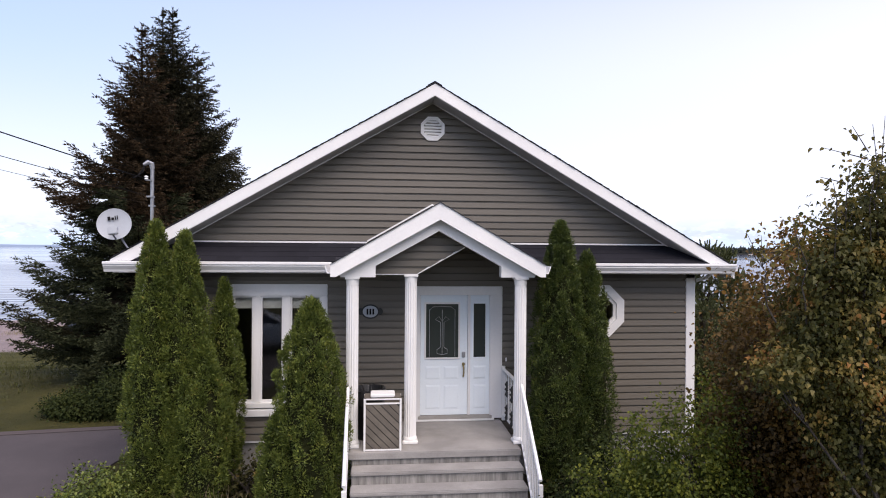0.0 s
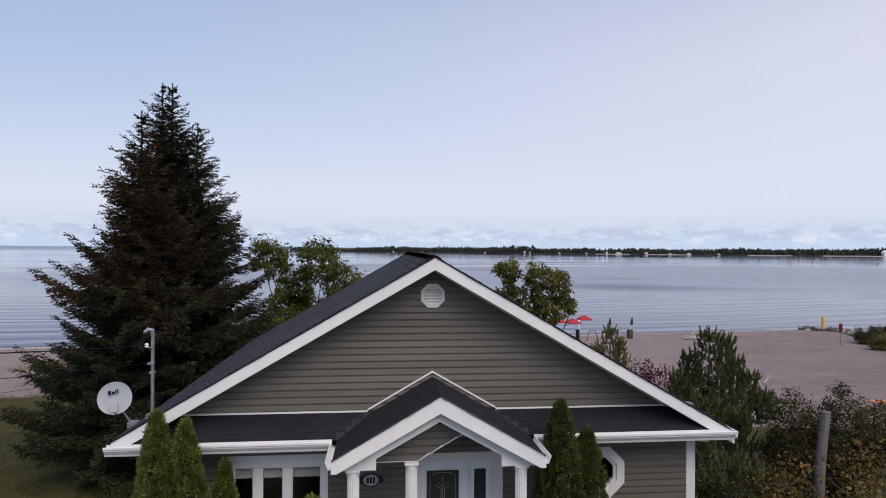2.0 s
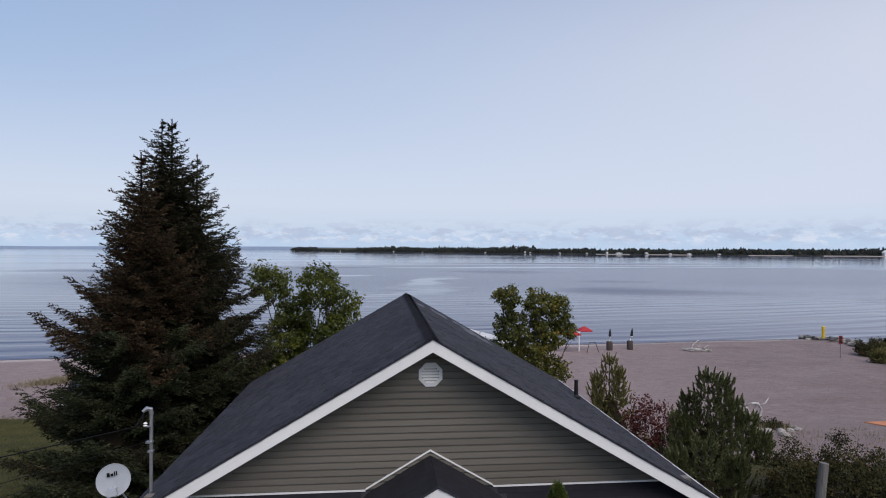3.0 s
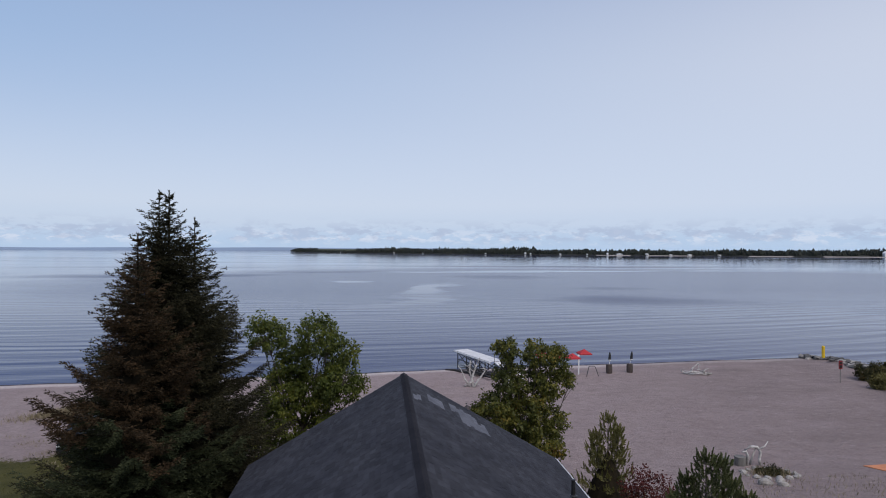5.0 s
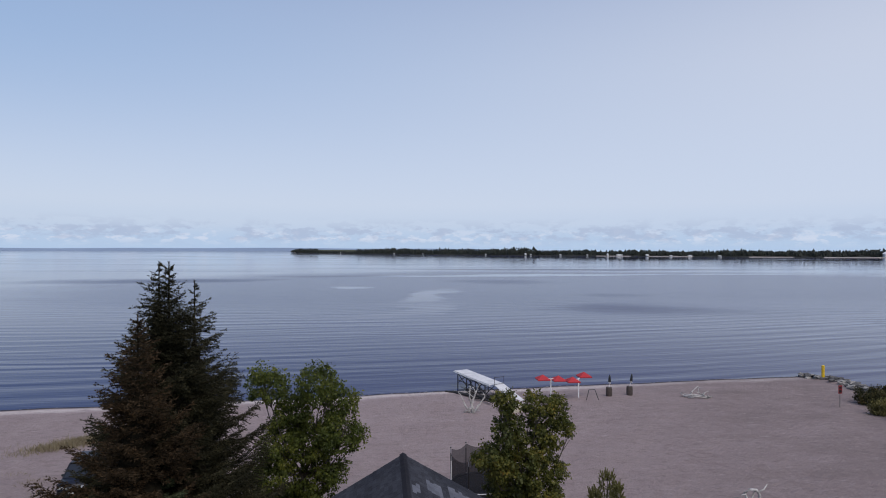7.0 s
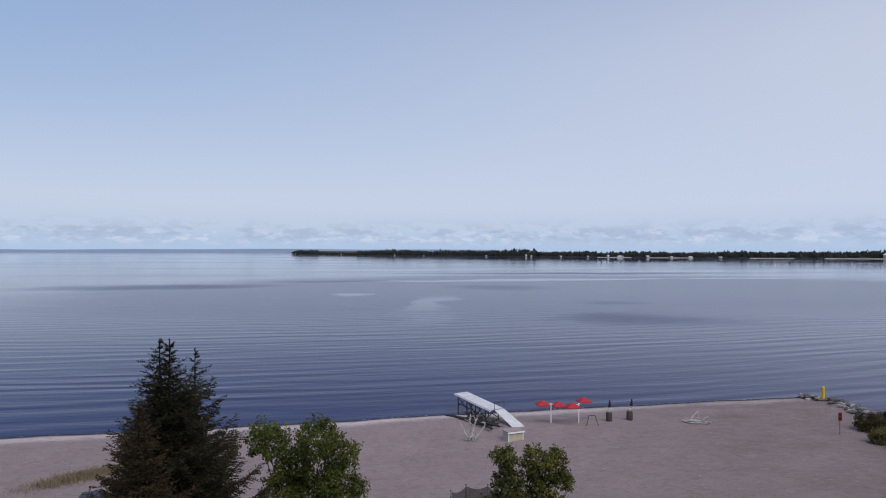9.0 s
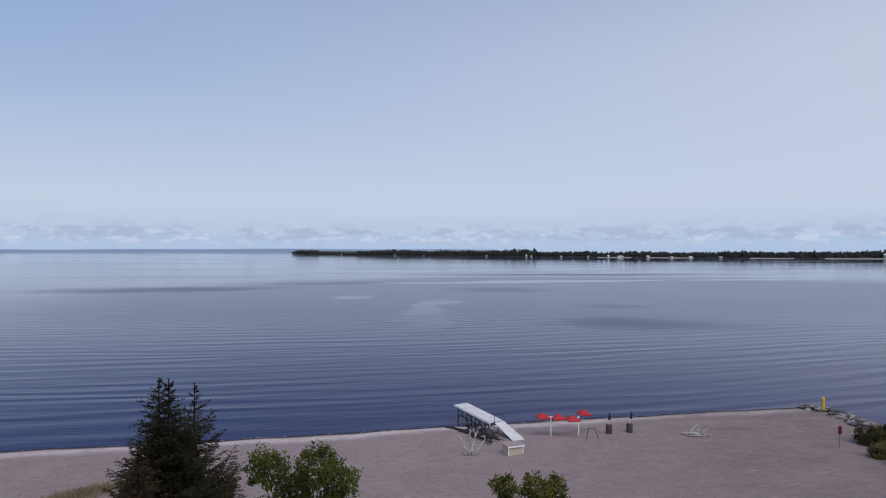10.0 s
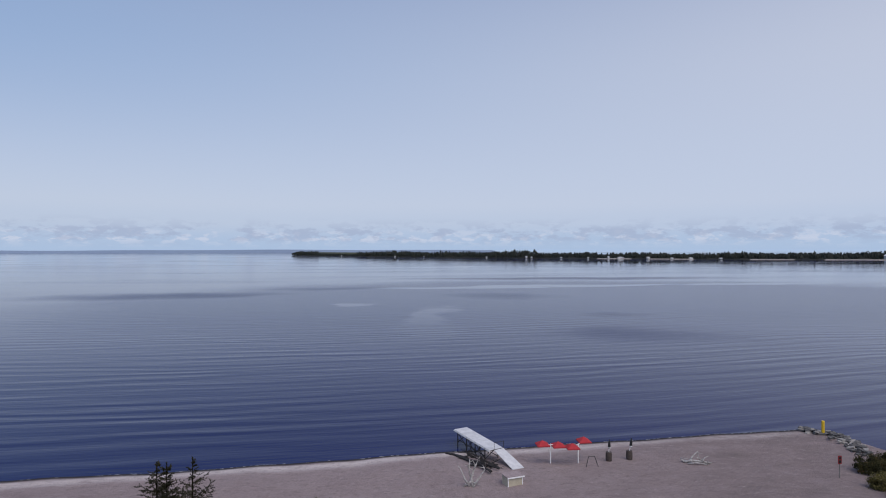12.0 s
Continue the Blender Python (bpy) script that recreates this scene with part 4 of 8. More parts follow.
# rake boards, soffits and gutters
for s in (-1, 1):
    g = Geo().slab([(RX + s * d, RZ + 0.012 - SLOPE * d - k) for d, k in ((0, 0.235), (REACH[s] + 0.04, 0.235), (REACH[s] + 0.04, 0.035), (0, 0.035))][::s], Y0 - 0.035, Y0)
    hp("rake_board", g, WHITE, label="white rake board")
    g = Geo().slab([(RX + s * d, RZ - 0.203 - SLOPE * d - k) for d, k in ((0, 0.03), (REACH[s], 0.03), (REACH[s], 0.0), (0, 0.0))][::s], Y0, FRONT)
    hp("rake_soffit", g, SOFFIT_GREY)
    g = Geo().slab([(RX + s * d, RZ - 0.234 - SLOPE * d - k) for d, k in ((0, 0.020), (4.40, 0.020), (4.40, 0.0), (0, 0.0))][::s], FRONT - 0.055, FRONT - 0.036)
    hp("soffit_channel", g, WHITE, label="thin white channel under the soffit")
    g = Geo().slab([(RX + s * d, RZ + 0.012 - SLOPE * d - k) for d, k in ((0, 0.235), (REACH[s] + 0.04, 0.235), (REACH[s] + 0.04, 0.035), (0, 0.035))][::s], Y1, Y1 + 0.035)
    hp("rake_board", g, WHITE)
    xg = RX + s * (REACH[s] + 0.005)
    g = Geo().slab([(xg, 3.64), (xg + s * 0.05, 3.645), (xg + s * 0.065, 3.745), (xg + s * 0.055, 3.748), (xg + s * 0.044, 3.662), (xg + s * 0.008, 3.662), (xg + s * 0.008, 3.77), (xg, 3.77)][::s], Y0 - 0.1, Y1)
    hp("side_gutter", g, GUTTER)
    hp("eave_soffit", Geo().box(*(sorted((RX + s * REACH[s], WALLX1 if s > 0 else WALLX0))), FRONT + 0.16, Y1 - 0.1, 3.60, 3.64), WHITE)

# dark shingle ends over the rake boards
edge_rng = random.Random(23)


def shingle_edge(rx, rz, half, y, s):
    g = Geo()
    d = 0.0
    while d < half:
        w = edge_rng.uniform(0.10, 0.17)
        k, h = edge_rng.uniform(-0.006, 0.006), edge_rng.uniform(0.008, 0.019)
        e = min(d + w, half)
        g.slab([(rx + s * a, rz - SLOPE * a + c) for a, c in ((d, 0.0), (e, 0.0), (e, h * 0.4), (d, h))][::s], y - 0.018 + k, y + 0.05)
        d += w
    return g


for s in (-1, 1):
    sub("shingle_edge", shingle_edge(RX, RZ - 0.012, REACH[s] + 0.03, Y0 - 0.035, s), SHINGLE, roof)

# skirt roof across the front, with its gutter
AP_Y, AP_Z = 10.12, 3.775
ap_poly = [(AP_Y, AP_Z - 0.02), (FRONT - 0.004, 4.095 - 0.02), (FRONT - 0.004, 4.095), (AP_Y, AP_Z)]


def skirt(k):
    xs = [RX + k * d for d in (5.05, 4.44, 4.44, 5.05, 1.50, 0.96, 0.96, 1.50)]
    f = [(3, 2, 1, 0), (4, 5, 6, 7), (0, 1, 5, 4), (1, 2, 6, 5), (2, 3, 7, 6), (3, 0, 4, 7)]
    return Geo().add([(x, *ap_poly[q % 4]) for q, x in enumerate(xs)], f if k < 0 else [p[::-1] for p in f])


apron = hp("skirt_roof", skirt(-1), SHINGLE, label="narrow skirt roof of dark shingles")
sub("roof_slope", skirt(1), SHINGLE, apron)


def gutter_front(xa, xb):
    prof = [(AP_Y + 0.004, 3.60), (AP_Y - 0.065, 3.605), (AP_Y - 0.075, 3.64), (AP_Y - 0.115, 3.70), (AP_Y - 0.108, 3.722), (AP_Y - 0.132, 3.730), (AP_Y - 0.132, 3.762), (AP_Y - 0.115, 3.766), (AP_Y - 0.115, 3.712), (AP_Y - 0.006, 3.70), (AP_Y - 0.006, 3.77), (AP_Y + 0.004, 3.77)]
    n = len(prof)
    return Geo().add([(xa, y, z) for y, z in prof] + [(xb, y, z) for y, z in prof], [tuple(range(n)), tuple(range(2 * n - 1, n - 1, -1))] + [(i, i + n, (i + 1) % n + n, (i + 1) % n) for i in range(n)])


hp("front_gutter", gutter_front(-4.32, -0.80), GUTTER, label="white aluminium gutter")
hp("front_gutter", gutter_front(2.58, 6.14), GUTTER, label="white aluminium gutter")
for xa, xb in ((RX - REACH[-1], RX - 1.46), (RX + 1.46, RX + REACH[1])):
    hp("front_soffit", Geo().box(xa, xb, AP_Y + 0.006, FRONT - 0.02, 3.585, 3.615), WHITE)
    # dark strip that paints the eaves' shadow along the top of the wall
    hp("eave_shade_strip", Geo().box(max(xa, WALLX0), min(xb, WALLX1), FRONT - 0.042, FRONT - 0.003, 3.50, 3.583), SOFFIT_SHADE)
hp("downspout", Geo().tube([(5.78, 10.16, 3.62), (5.76, 10.30, 3.52), (5.74, 10.58, 3.46)], 0.035, 8), WHITE)

# porch: small gable on three columns
PY, PZ, PH = 9.08, 4.66, 1.60


def ps(d):
    return PZ - SLOPE * abs(d)


porch_roof = hp("porch_roof", slope_slab(-1, RX, PZ + 0.01, PH, PY + 0.03, FRONT - 0.03, 0.07), SHINGLE_PIECE, label="small gabled porch roof with dark shingles")
sub("roof_slope", slope_slab(1, RX, PZ + 0.01, PH, PY + 0.03, FRONT - 0.03, 0.07), SHINGLE_PIECE, porch_roof)
for s in (-1, 1):
    g = Geo().slab([(RX + s * d, z) for d, z in ((0, ps(0) - 0.225), (PH - 0.06, ps(PH) - 0.165), (PH + 0.02, ps(PH) - 0.165), (PH + 0.02, ps(PH) + 0.02), (0, ps(0) + 0.03))][::s], PY - 0.01, PY + 0.03)
    hp("porch_fascia", g, WHITE, label="white porch gable board")
    g = Geo().slab([(RX + s * d, z) for d, z in ((0, 4.27), (0.96, 3.735), (0.96, 3.565), (PH - 0.12, 3.565), (PH - 0.06, ps(PH) - 0.08), (0, ps(0) - 0.09))][::s], PY + 0.14, PY + 0.30)
    hp("porch_frame_board", g, WHITE)
    hp("porch_beam", Geo().box(*sorted((RX + s * 1.24, RX + s * 1.44)), PY + 0.305, FRONT - 0.03, 3.56, 3.72), WHITE)
    xg = RX + s * (PH - 0.005)
    g = Geo().slab([(xg, 3.62), (xg + s * 0.08, 3.625), (xg + s * 0.12, 3.74), (xg + s * 0.105, 3.742), (xg + s * 0.07, 3.642), (xg + s * 0.008, 3.64), (xg + s * 0.008, 3.75), (xg, 3.75)][::s], PY + 0.035, AP_Y - 0.01)
    hp("porch_gutter", g, GUTTER)
for s in (-1, 1):
    sub("shingle_edge", shingle_edge(RX, PZ + 0.031, PH + 0.02, PY - 0.01, s), SHINGLE, porch_roof)
hp("porch_ceiling", Geo().slab([(RX - 1.5, ps(1.5) - 0.075), (RX, ps(0) - 0.075), (RX + 1.5, ps(1.5) - 0.075), (RX + 1.5, ps(1.5) - 0.085), (RX, ps(0) - 0.085), (RX - 1.5, ps(1.5) - 0.085)][::-1], PY + 0.31, FRONT - 0.03), SOFFIT_SHADE)
# siding infill between the left and middle columns, cut on a slant over the door
INF_Y = 9.50
infill = hp("porch_infill", Geo().slab([(-0.60, 3.60), (0.56, 3.60), (1.31, 4.02), (1.31, 4.28), (RX, 4.54), (-0.60, 3.72)], INF_Y, INF_Y + 0.06), SIDING)
z = 3.605
while z < 4.42:
    zt = z + COURSE
    lb, lt = max(-0.6, RX - (4.55 - z) / SLOPE), max(-0.6, RX - (4.55 - zt) / SLOPE)

    def right(q):
        return min(0.56 + max(0, q - 3.60) * 1.78, RX + (4.55 - q) / SLOPE)
    bd = board(lb, right(z), lt, right(zt), z)
    bd.v = [(x, y - FRONT + INF_Y, zz) for x, y, zz in bd.v]
    if right(zt) > lt:
        sub("siding_board", bd, SIDING, infill)
    z = zt
g = Geo().tube([(-0.55, INF_Y - 0.02, 3.602), (0.56, INF_Y - 0.02, 3.602), (1.31, INF_Y - 0.02, 4.025)], 0.015, 6)
hp("infill_trim", g, WHITE)


def column(x, y, top):
    g = Geo().lathe([(0.098, 0.10), (0.094, 0.4), (0.092, top - 1.12)], x, y, 1.0, 32, 0.10)
    c = hp("porch_column", g, WHITE, label="white fluted column")
    sub("column_base", Geo().bevel_box(x - 0.118, x + 0.118, y - 0.118, y + 0.118, 1.0, 1.045, 0.01).lathe([(0.112, 0.045), (0.112, 0.07), (0.10, 0.10)], x, y, 1.0, 24), WHITE, c)
    sub("column_capital", Geo().lathe([(0.0935, top - 1.125), (0.098, top - 1.06), (0.098, top - 1.03)], x, y, 1.0, 24).bevel_box(x - 0.108, x + 0.108, y - 0.108, y + 0.108, top - 0.035, top, 0.006), WHITE, c)


column(-0.42, PY + 0.24, 3.565)
column(0.47, 9.46, 3.60)
column(2.17, PY + 0.24, 3.565)

# front window: three lights, of which the shrubs hide a part
wx0, wx1, wz0, wz1 = WIN
window = hp("window", Geo().bevel_box(wx0 - 0.09, wx1 + 0.09, FRONT - 0.045, FRONT + 0.02, wz1 - 0.12, wz1 + 0.08, 0.008), WHITE, label="white three-light window with pale blinds half up")
for a, c in ((wx0 - 0.09, wx0 + 0.02), (wx1 - 0.02, wx1 + 0.09)):
    sub("casing", Geo().bevel_box(a, c, FRONT - 0.045, FRONT + 0.02, wz0 - 0.02, wz1 - 0.122, 0.008), WHITE, window)
sub("window_sill", Geo().bevel_box(wx0 - 0.10, wx1 + 0.10, FRONT - 0.075, FRONT + 0.02, wz0 - 0.10, wz0 + 0.02, 0.01).bevel_box(wx0 - 0.02, wx1 + 0.02, FRONT - 0.06, FRONT + 0.02, wz0 + 0.04, wz0 + 0.13, 0.01), WHITE, window)
lights = [(wx0 + 0.02, -2.138), (-2.022, -1.643), (-1.527, wx1 - 0.02)]
for a, c in ((-2.141, -2.019), (-1.646, -1.524)):
    sub("mullion", Geo().bevel_box(a, c, FRONT - 0.03, FRONT + 0.05, wz0 + 0.132, wz1 - 0.122, 0.006).bevel_box((a + c) / 2 - 0.012, (a + c) / 2 + 0.012, FRONT - 0.036, FRONT, wz0 + 0.14, wz1 - 0.13, 0.003), WHITE, window)
for a, c in lights:
    pane = sub("pane", Geo().box(a - 0.005, c + 0.005, FRONT + 0.03, FRONT + 0.036, wz0 + 0.12, wz1 - 0.11), GLASS, window)
    pane.visible_shadow = False
    sub("sash", Geo().box(a, a + 0.028, FRONT, FRONT + 0.05, wz0 + 0.13, wz1 - 0.12).box(c - 0.028, c, FRONT, FRONT + 0.05, wz0 + 0.13, wz1 - 0.12).box(a + 0.028, c - 0.028, FRONT, FRONT + 0.05, wz1 - 0.15, wz1 - 0.12).box(a + 0.028, c - 0.028, FRONT, FRONT + 0.05, wz0 + 0.13, wz0 + 0.17), WHITE, window)
    sub("blind", Geo().box(a, c, FRONT + 0.09, FRONT + 0.10, wz1 - 0.34, wz1 - 0.10), BLIND, window)

# octagonal window and gable vent
def octagon(cx, cz, r, turn=math.pi / 8):
    return [(cx + r * math.cos(turn + k * math.pi / 4), cz + r * math.sin(turn + k * math.pi / 4)) for k in range(8)]


def oct_ring(cx, cz, r0, r1, y0, y1):
    a, c = octagon(cx, cz, r0), octagon(cx, cz, r1)
    v = [(x, y, z) for y in (y0, y1) for ring in (a, c) for x, z in ring]
    f = []
    for k in range(8):
        j = (k + 1) % 8
        f += [(k, j, 8 + j, 8 + k), (16 + k, 24 + k, 24 + j, 16 + j), (k, 16 + k, 16 + j, j), (8 + k, 8 + j, 24 + j, 24 + k)]
    return Geo().add(v, f)


octw = hp("octagon_window", oct_ring(OCT[0], OCT[1], 0.50, 0.35, FRONT - 0.05, FRONT + 0.02), WHITE, label="white octagonal window")
sub("inner_frame", oct_ring(OCT[0], OCT[1], 0.352, 0.29, FRONT - 0.02, FRONT + 0.05), WHITE, octw)
sub("pane", Geo().slab(octagon(OCT[0], OCT[1], 0.30), FRONT + 0.02, FRONT + 0.026), GLASS, octw).visible_shadow = False
VX, VZ, VR = 0.885, 6.087, 0.224
vent = hp("gable_vent", oct_ring(VX, VZ, VR, 0.165, FRONT - 0.055, FRONT), WHITE, label="white octagonal louvred vent")
# dark colour stands in for the shade between the slats
sub("backing", Geo().slab(octagon(VX, VZ, 0.17), FRONT - 0.028, FRONT - 0.025), SOFFIT_SHADE, vent)
for k in range(6):
    zz = VZ - 0.15 + k * 0.052
    hw = min(0.155, 0.165 * 0.92 + 0.0 - max(0, abs(zz + 0.02 - VZ) - 0.065) * 0.9)
    sub("slat", Geo().add([(VX - hw, FRONT - 0.050, zz), (VX + hw, FRONT - 0.050, zz), (VX + hw, FRONT - 0.030, zz + 0.037), (VX - hw, FRONT - 0.030, zz + 0.037), (VX - hw, FRONT - 0.044, zz - 0.006), (VX + hw, FRONT - 0.044, zz - 0.006)], [(0, 1, 2, 3), (4, 5, 1, 0)]), WHITE, vent)

SILL = surface("door_sill_metal", (0.36, 0.35, 0.33), (0.27, 0.26, 0.24), 3, 30, 0.5, stretch=(1, 1, 8), vary=0.15)
# entrance: steel door and sidelight in one frame
dx0, dx1, dz0, dz1 = DOOR
entry = hp("door", Geo().bevel_box(0.70, 1.525, FRONT - 0.012, FRONT + 0.035, 1.095, 3.185, 0.004), DOORPAINT, label="white panelled entrance door with leaded glass light")
g = Geo().bevel_box(dx0 - 0.06, dx1 + 0.05, FRONT - 0.05, FRONT + 0.03, 3.19, 3.345, 0.008)
g.bevel_box(dx0 - 0.06, dx0 + 0.035, FRONT - 0.05, FRONT + 0.03, 1.03, 3.19, 0.008).bevel_box(1.925, dx1 + 0.05, FRONT - 0.05, FRONT + 0.03, 1.03, 3.19, 0.008)
g.bevel_box(1.53, 1.575, FRONT - 0.03, FRONT + 0.03, 1.09, 3.19, 0.006).bevel_box(1.915, 1.94, FRONT - 0.03, FRONT + 0.03, 1.09, 3.19, 0.006)
sub("door_frame", g, WHITE, entry)
sub("door_sill", Geo().bevel_box(dx0, 1.96, FRONT - 0.06, FRONT + 0.03, 1.03, 1.09, 0.008), SILL, entry, "beige-grey sill")
sub("sill_edge", Geo().bevel_box(dx0 - 0.04, 2.0, FRONT - 0.085, FRONT + 0.03, 1.002, 1.03, 0.006), WHITE, entry)
sidelight = sub("sidelight", holed(1.578, 1.913, 1.095, 3.185, [(1.635, 1.845, 2.10, 3.04)], FRONT - 0.010, FRONT + 0.03), DOORPAINT, entry)
GLASS_DARK, _t, _b = material("leaded_glass", 0.08, 0.0, 0.6)
_b.inputs["Base Color"].default_value = (0.035, 0.045, 0.045, 1)
part("pane", Geo().box(1.636, 1.844, FRONT + 0.002, FRONT + 0.006, 2.10, 3.04), GLASS_DARK, sidelight)
gx0, gx1, gz0, gz1 = 0.795, 1.362, 2.10, 3.035
light = sub("door_light", Geo().box(gx0, gx1, FRONT - 0.018, FRONT - 0.013, gz0, gz1), GLASS_DARK, entry, "dark leaded glass")
g = Geo()
for a, c, e, f in ((gx0 - 0.03, gx1 + 0.03, gz1, gz1 + 0.03), (gx0 - 0.03, gx1 + 0.03, gz0 - 0.03, gz0), (gx0 - 0.03, gx0, gz0, gz1), (gx1, gx1 + 0.03, gz0, gz1)):
    g.bevel_box(a, c, FRONT - 0.032, FRONT - 0.010, e, f, 0.006)
sub("light_frame", g, WHITE, entry)
g = Geo()
mx = (gx0 + gx1) / 2
yl = FRONT - 0.021
for pts in ([(gx0 + 0.06, gz0 + 0.02), (gx0 + 0.06, gz1 - 0.10), (gx0 + 0.13, gz1 - 0.05), (mx, gz1 - 0.04), (gx1 - 0.13, gz1 - 0.05), (gx1 - 0.06, gz1 - 0.10), (gx1 - 0.06, gz0 + 0.02)],
            [(mx - 0.03, gz0 + 0.18), (mx - 0.03, gz1 - 0.32)], [(mx + 0.03, gz0 + 0.18), (mx + 0.03, gz1 - 0.32)], [(mx, gz0 + 0.05), (mx, gz1 - 0.10)],
            [(mx - 0.03, gz1 - 0.32), (mx - 0.12, gz1 - 0.27), (mx - 0.06, gz1 - 0.22), (mx, gz1 - 0.30), (mx + 0.06, gz1 - 0.22), (mx + 0.12, gz1 - 0.27), (mx + 0.03, gz1 - 0.32)],
            [(mx - 0.03, gz0 + 0.18), (mx - 0.09, gz0 + 0.14), (mx - 0.09, gz0 + 0.07), (mx, gz0 + 0.05), (mx + 0.09, gz0 + 0.07), (mx + 0.09, gz0 + 0.14), (mx + 0.03, gz0 + 0.18)]):
    g.tube([(x, yl, z) for x, z in pts], 0.0055, 5)
sub("leading", g, STEEL, entry)


def raised(a, c, e, f, y, lift):
    """A raised field with sloped edges."""
    v = [(a, y, e), (c, y, e), (c, y, f), (a, y, f), (a + 0.03, y - lift, e + 0.03), (c - 0.03, y - lift, e + 0.03), (c - 0.03, y - lift, f - 0.03), (a + 0.03, y - lift, f - 0.03)]
    return Geo().add(v, [(4, 5, 6, 7), (0, 1, 5, 4), (1, 2, 6, 5), (2, 3, 7, 6), (3, 0, 4, 7)])


for a, c, e, f in ((0.79, 1.05, 1.72, 1.95), (1.11, 1.37, 1.72, 1.95), (0.79, 1.05, 1.20, 1.62), (1.11, 1.37, 1.20, 1.62)):
    sub("panel", raised(a, c, e, f, FRONT - 0.013, 0.006), DOORPAINT, entry)
for e, f in ((1.72, 1.95), (1.20, 1.62)):
    part("panel", raised(1.63, 1.86, e, f, FRONT - 0.011, 0.009), DOORPAINT, sidelight)
sub("lock", Geo().bevel_box(1.425, 1.485, FRONT - 0.04, FRONT - 0.012, 2.10, 2.20, 0.008), STEEL, entry, "grey keypad lock")
sub("door_handle", Geo().lathe([(0.0, 0), (0.028, 0.002), (0.028, 0.012)], 0, 0, 0, 16, 0, Matrix.Translation((1.455, FRONT - 0.03, 1.985)) @ pose(0, 0, 0, 90)).tube([(1.455, FRONT - 0.02, 1.96), (1.455, FRONT - 0.075, 1.93), (1.455, FRONT - 0.08, 1.84), (1.455, FRONT - 0.02, 1.76)], 0.014, 8), BRASS, entry, "aged brass handle")
sub("doorbell", Geo().bevel_box(2.20, 2.225, FRONT - 0.04, FRONT - 0.02, 2.02, 2.09, 0.004), WHITE, entry)

# porch slab and steps
steps = thing("concrete_steps", "grey concrete porch slab and steps with dark water stains", "steps", (0.85, 9.0, 0))


def st(name, geo, mat):
    ob = part(name, geo, mat, steps)
    ob.matrix_parent_inverse = Matrix.Translation((-0.85, -9.0, 0))
    return ob


SX0, SX1 = -0.40, 2.10
st("porch_slab", Geo().bevel_box(SX0 - 0.05, SX1 + 0.02, 8.98, FRONT, 0.90, 1.0, 0.012), CONCRETE)
st("slab_base", Geo().box(SX0, SX1, 9.02, FRONT, -0.4, 0.90), RISER)
for k in range(5):
    zt, yf = 1.0 - 0.18 * (k + 1), 8.98 - 0.28 * (k + 1)
    st("step", Geo().bevel_box(SX0, SX1, yf, yf + 0.315, zt - 0.055, zt, 0.012), CONCRETE)
    st("riser", Geo().box(SX0 + 0.01, SX1 - 0.01, yf + 0.03, 9.02, zt - 0.20, zt - 0.055), RISER)


def railing(pts, h, name, label, n, post_ends):
    """A white rail over a line from foot to foot, with balusters."""
    a, c = Vector(pts[0]), Vector(pts[1])
    r = thing(name, label, "railing", a)

    def rp(nm, geo, mat=WHITE):
        ob = part(nm, geo, mat, r)
        ob.matrix_parent_inverse = Matrix.Translation(-a)
    up = Vector((0, 0, 1))
    rp("top_rail", Geo().tube([a + up * h, c + up * h], 0.026, 8))
    rp("bottom_rail", Geo().tube([a + up * 0.10, c + up * 0.10], 0.016, 6))
    for k in range(1, n):
        p = a.lerp(c, k / n)
        rp("baluster", Geo().tube([p + up * 0.10, p + up * h], 0.010, 6))
    for p in post_ends:
        p = Vector(p)
        rp("post", Geo().bevel_box(p.x - 0.028, p.x + 0.028, p.y - 0.028, p.y + 0.028, p.z, p.z + h + 0.05, 0.005))
    return r, rp


railing([(-0.47, 9.16, 1.0), (-0.44, 7.68, 0.10)], 0.92, "stair_railing", "white metal stair railing", 13, [(-0.44, 7.68, 0.0)])
railing([(2.16, 9.16, 1.0), (2.07, 7.68, 0.10)], 0.92, "stair_railing", "white metal stair railing", 13, [(2.07, 7.68, 0.0)])
r, rp = railing([(2.16, 10.52, 1.0), (2.16, 9.46, 1.0)], 0.90, "porch_railing", "white porch railing with black iron ornaments", 8, [(2.16, 10.54, 1.0)])
for y, zz in ((10.2, 1.62), (10.2, 1.22), (9.8, 1.62), (9.8, 1.22)):
    rp("ornament", Geo().lathe([(0.01, -0.14), (0.05, -0.09), (0.025, -0.03), (0.055, 0.0), (0.025, 0.03), (0.05, 0.09), (0.01, 0.14)], 2.16, y, zz, 8), IRON)


# ---- plants ----
def frames_from(dirs, rng):
    """Two unit vectors square to each direction."""
    r = rng.normal(size=dirs.shape)
    a = np.cross(dirs, r)
    a /= np.linalg.norm(a, axis=1, keepdims=True) + 1e-9
    return a, np.cross(dirs, a)


def unit(v):
    return v / (np.linalg.norm(v, axis=-1, keepdims=True) + 1e-9)


def blades(p, d, length, width, rng, crossed=False, mid=0.45):
    """Narrow diamonds from p along d."""
    d = unit(d)
    a, b2 = frames_from(d, rng)
    length, width = np.asarray(length)[:, None], np.asarray(width)[:, None]
    out = []
    for s in ((a, b2) if crossed else (a,)):
        out.append(np.stack([p, p + d * length * mid + s * width, p + d * length, p + d * length * mid - s * width], 1))
    return np.concatenate(out).reshape(-1, 3)


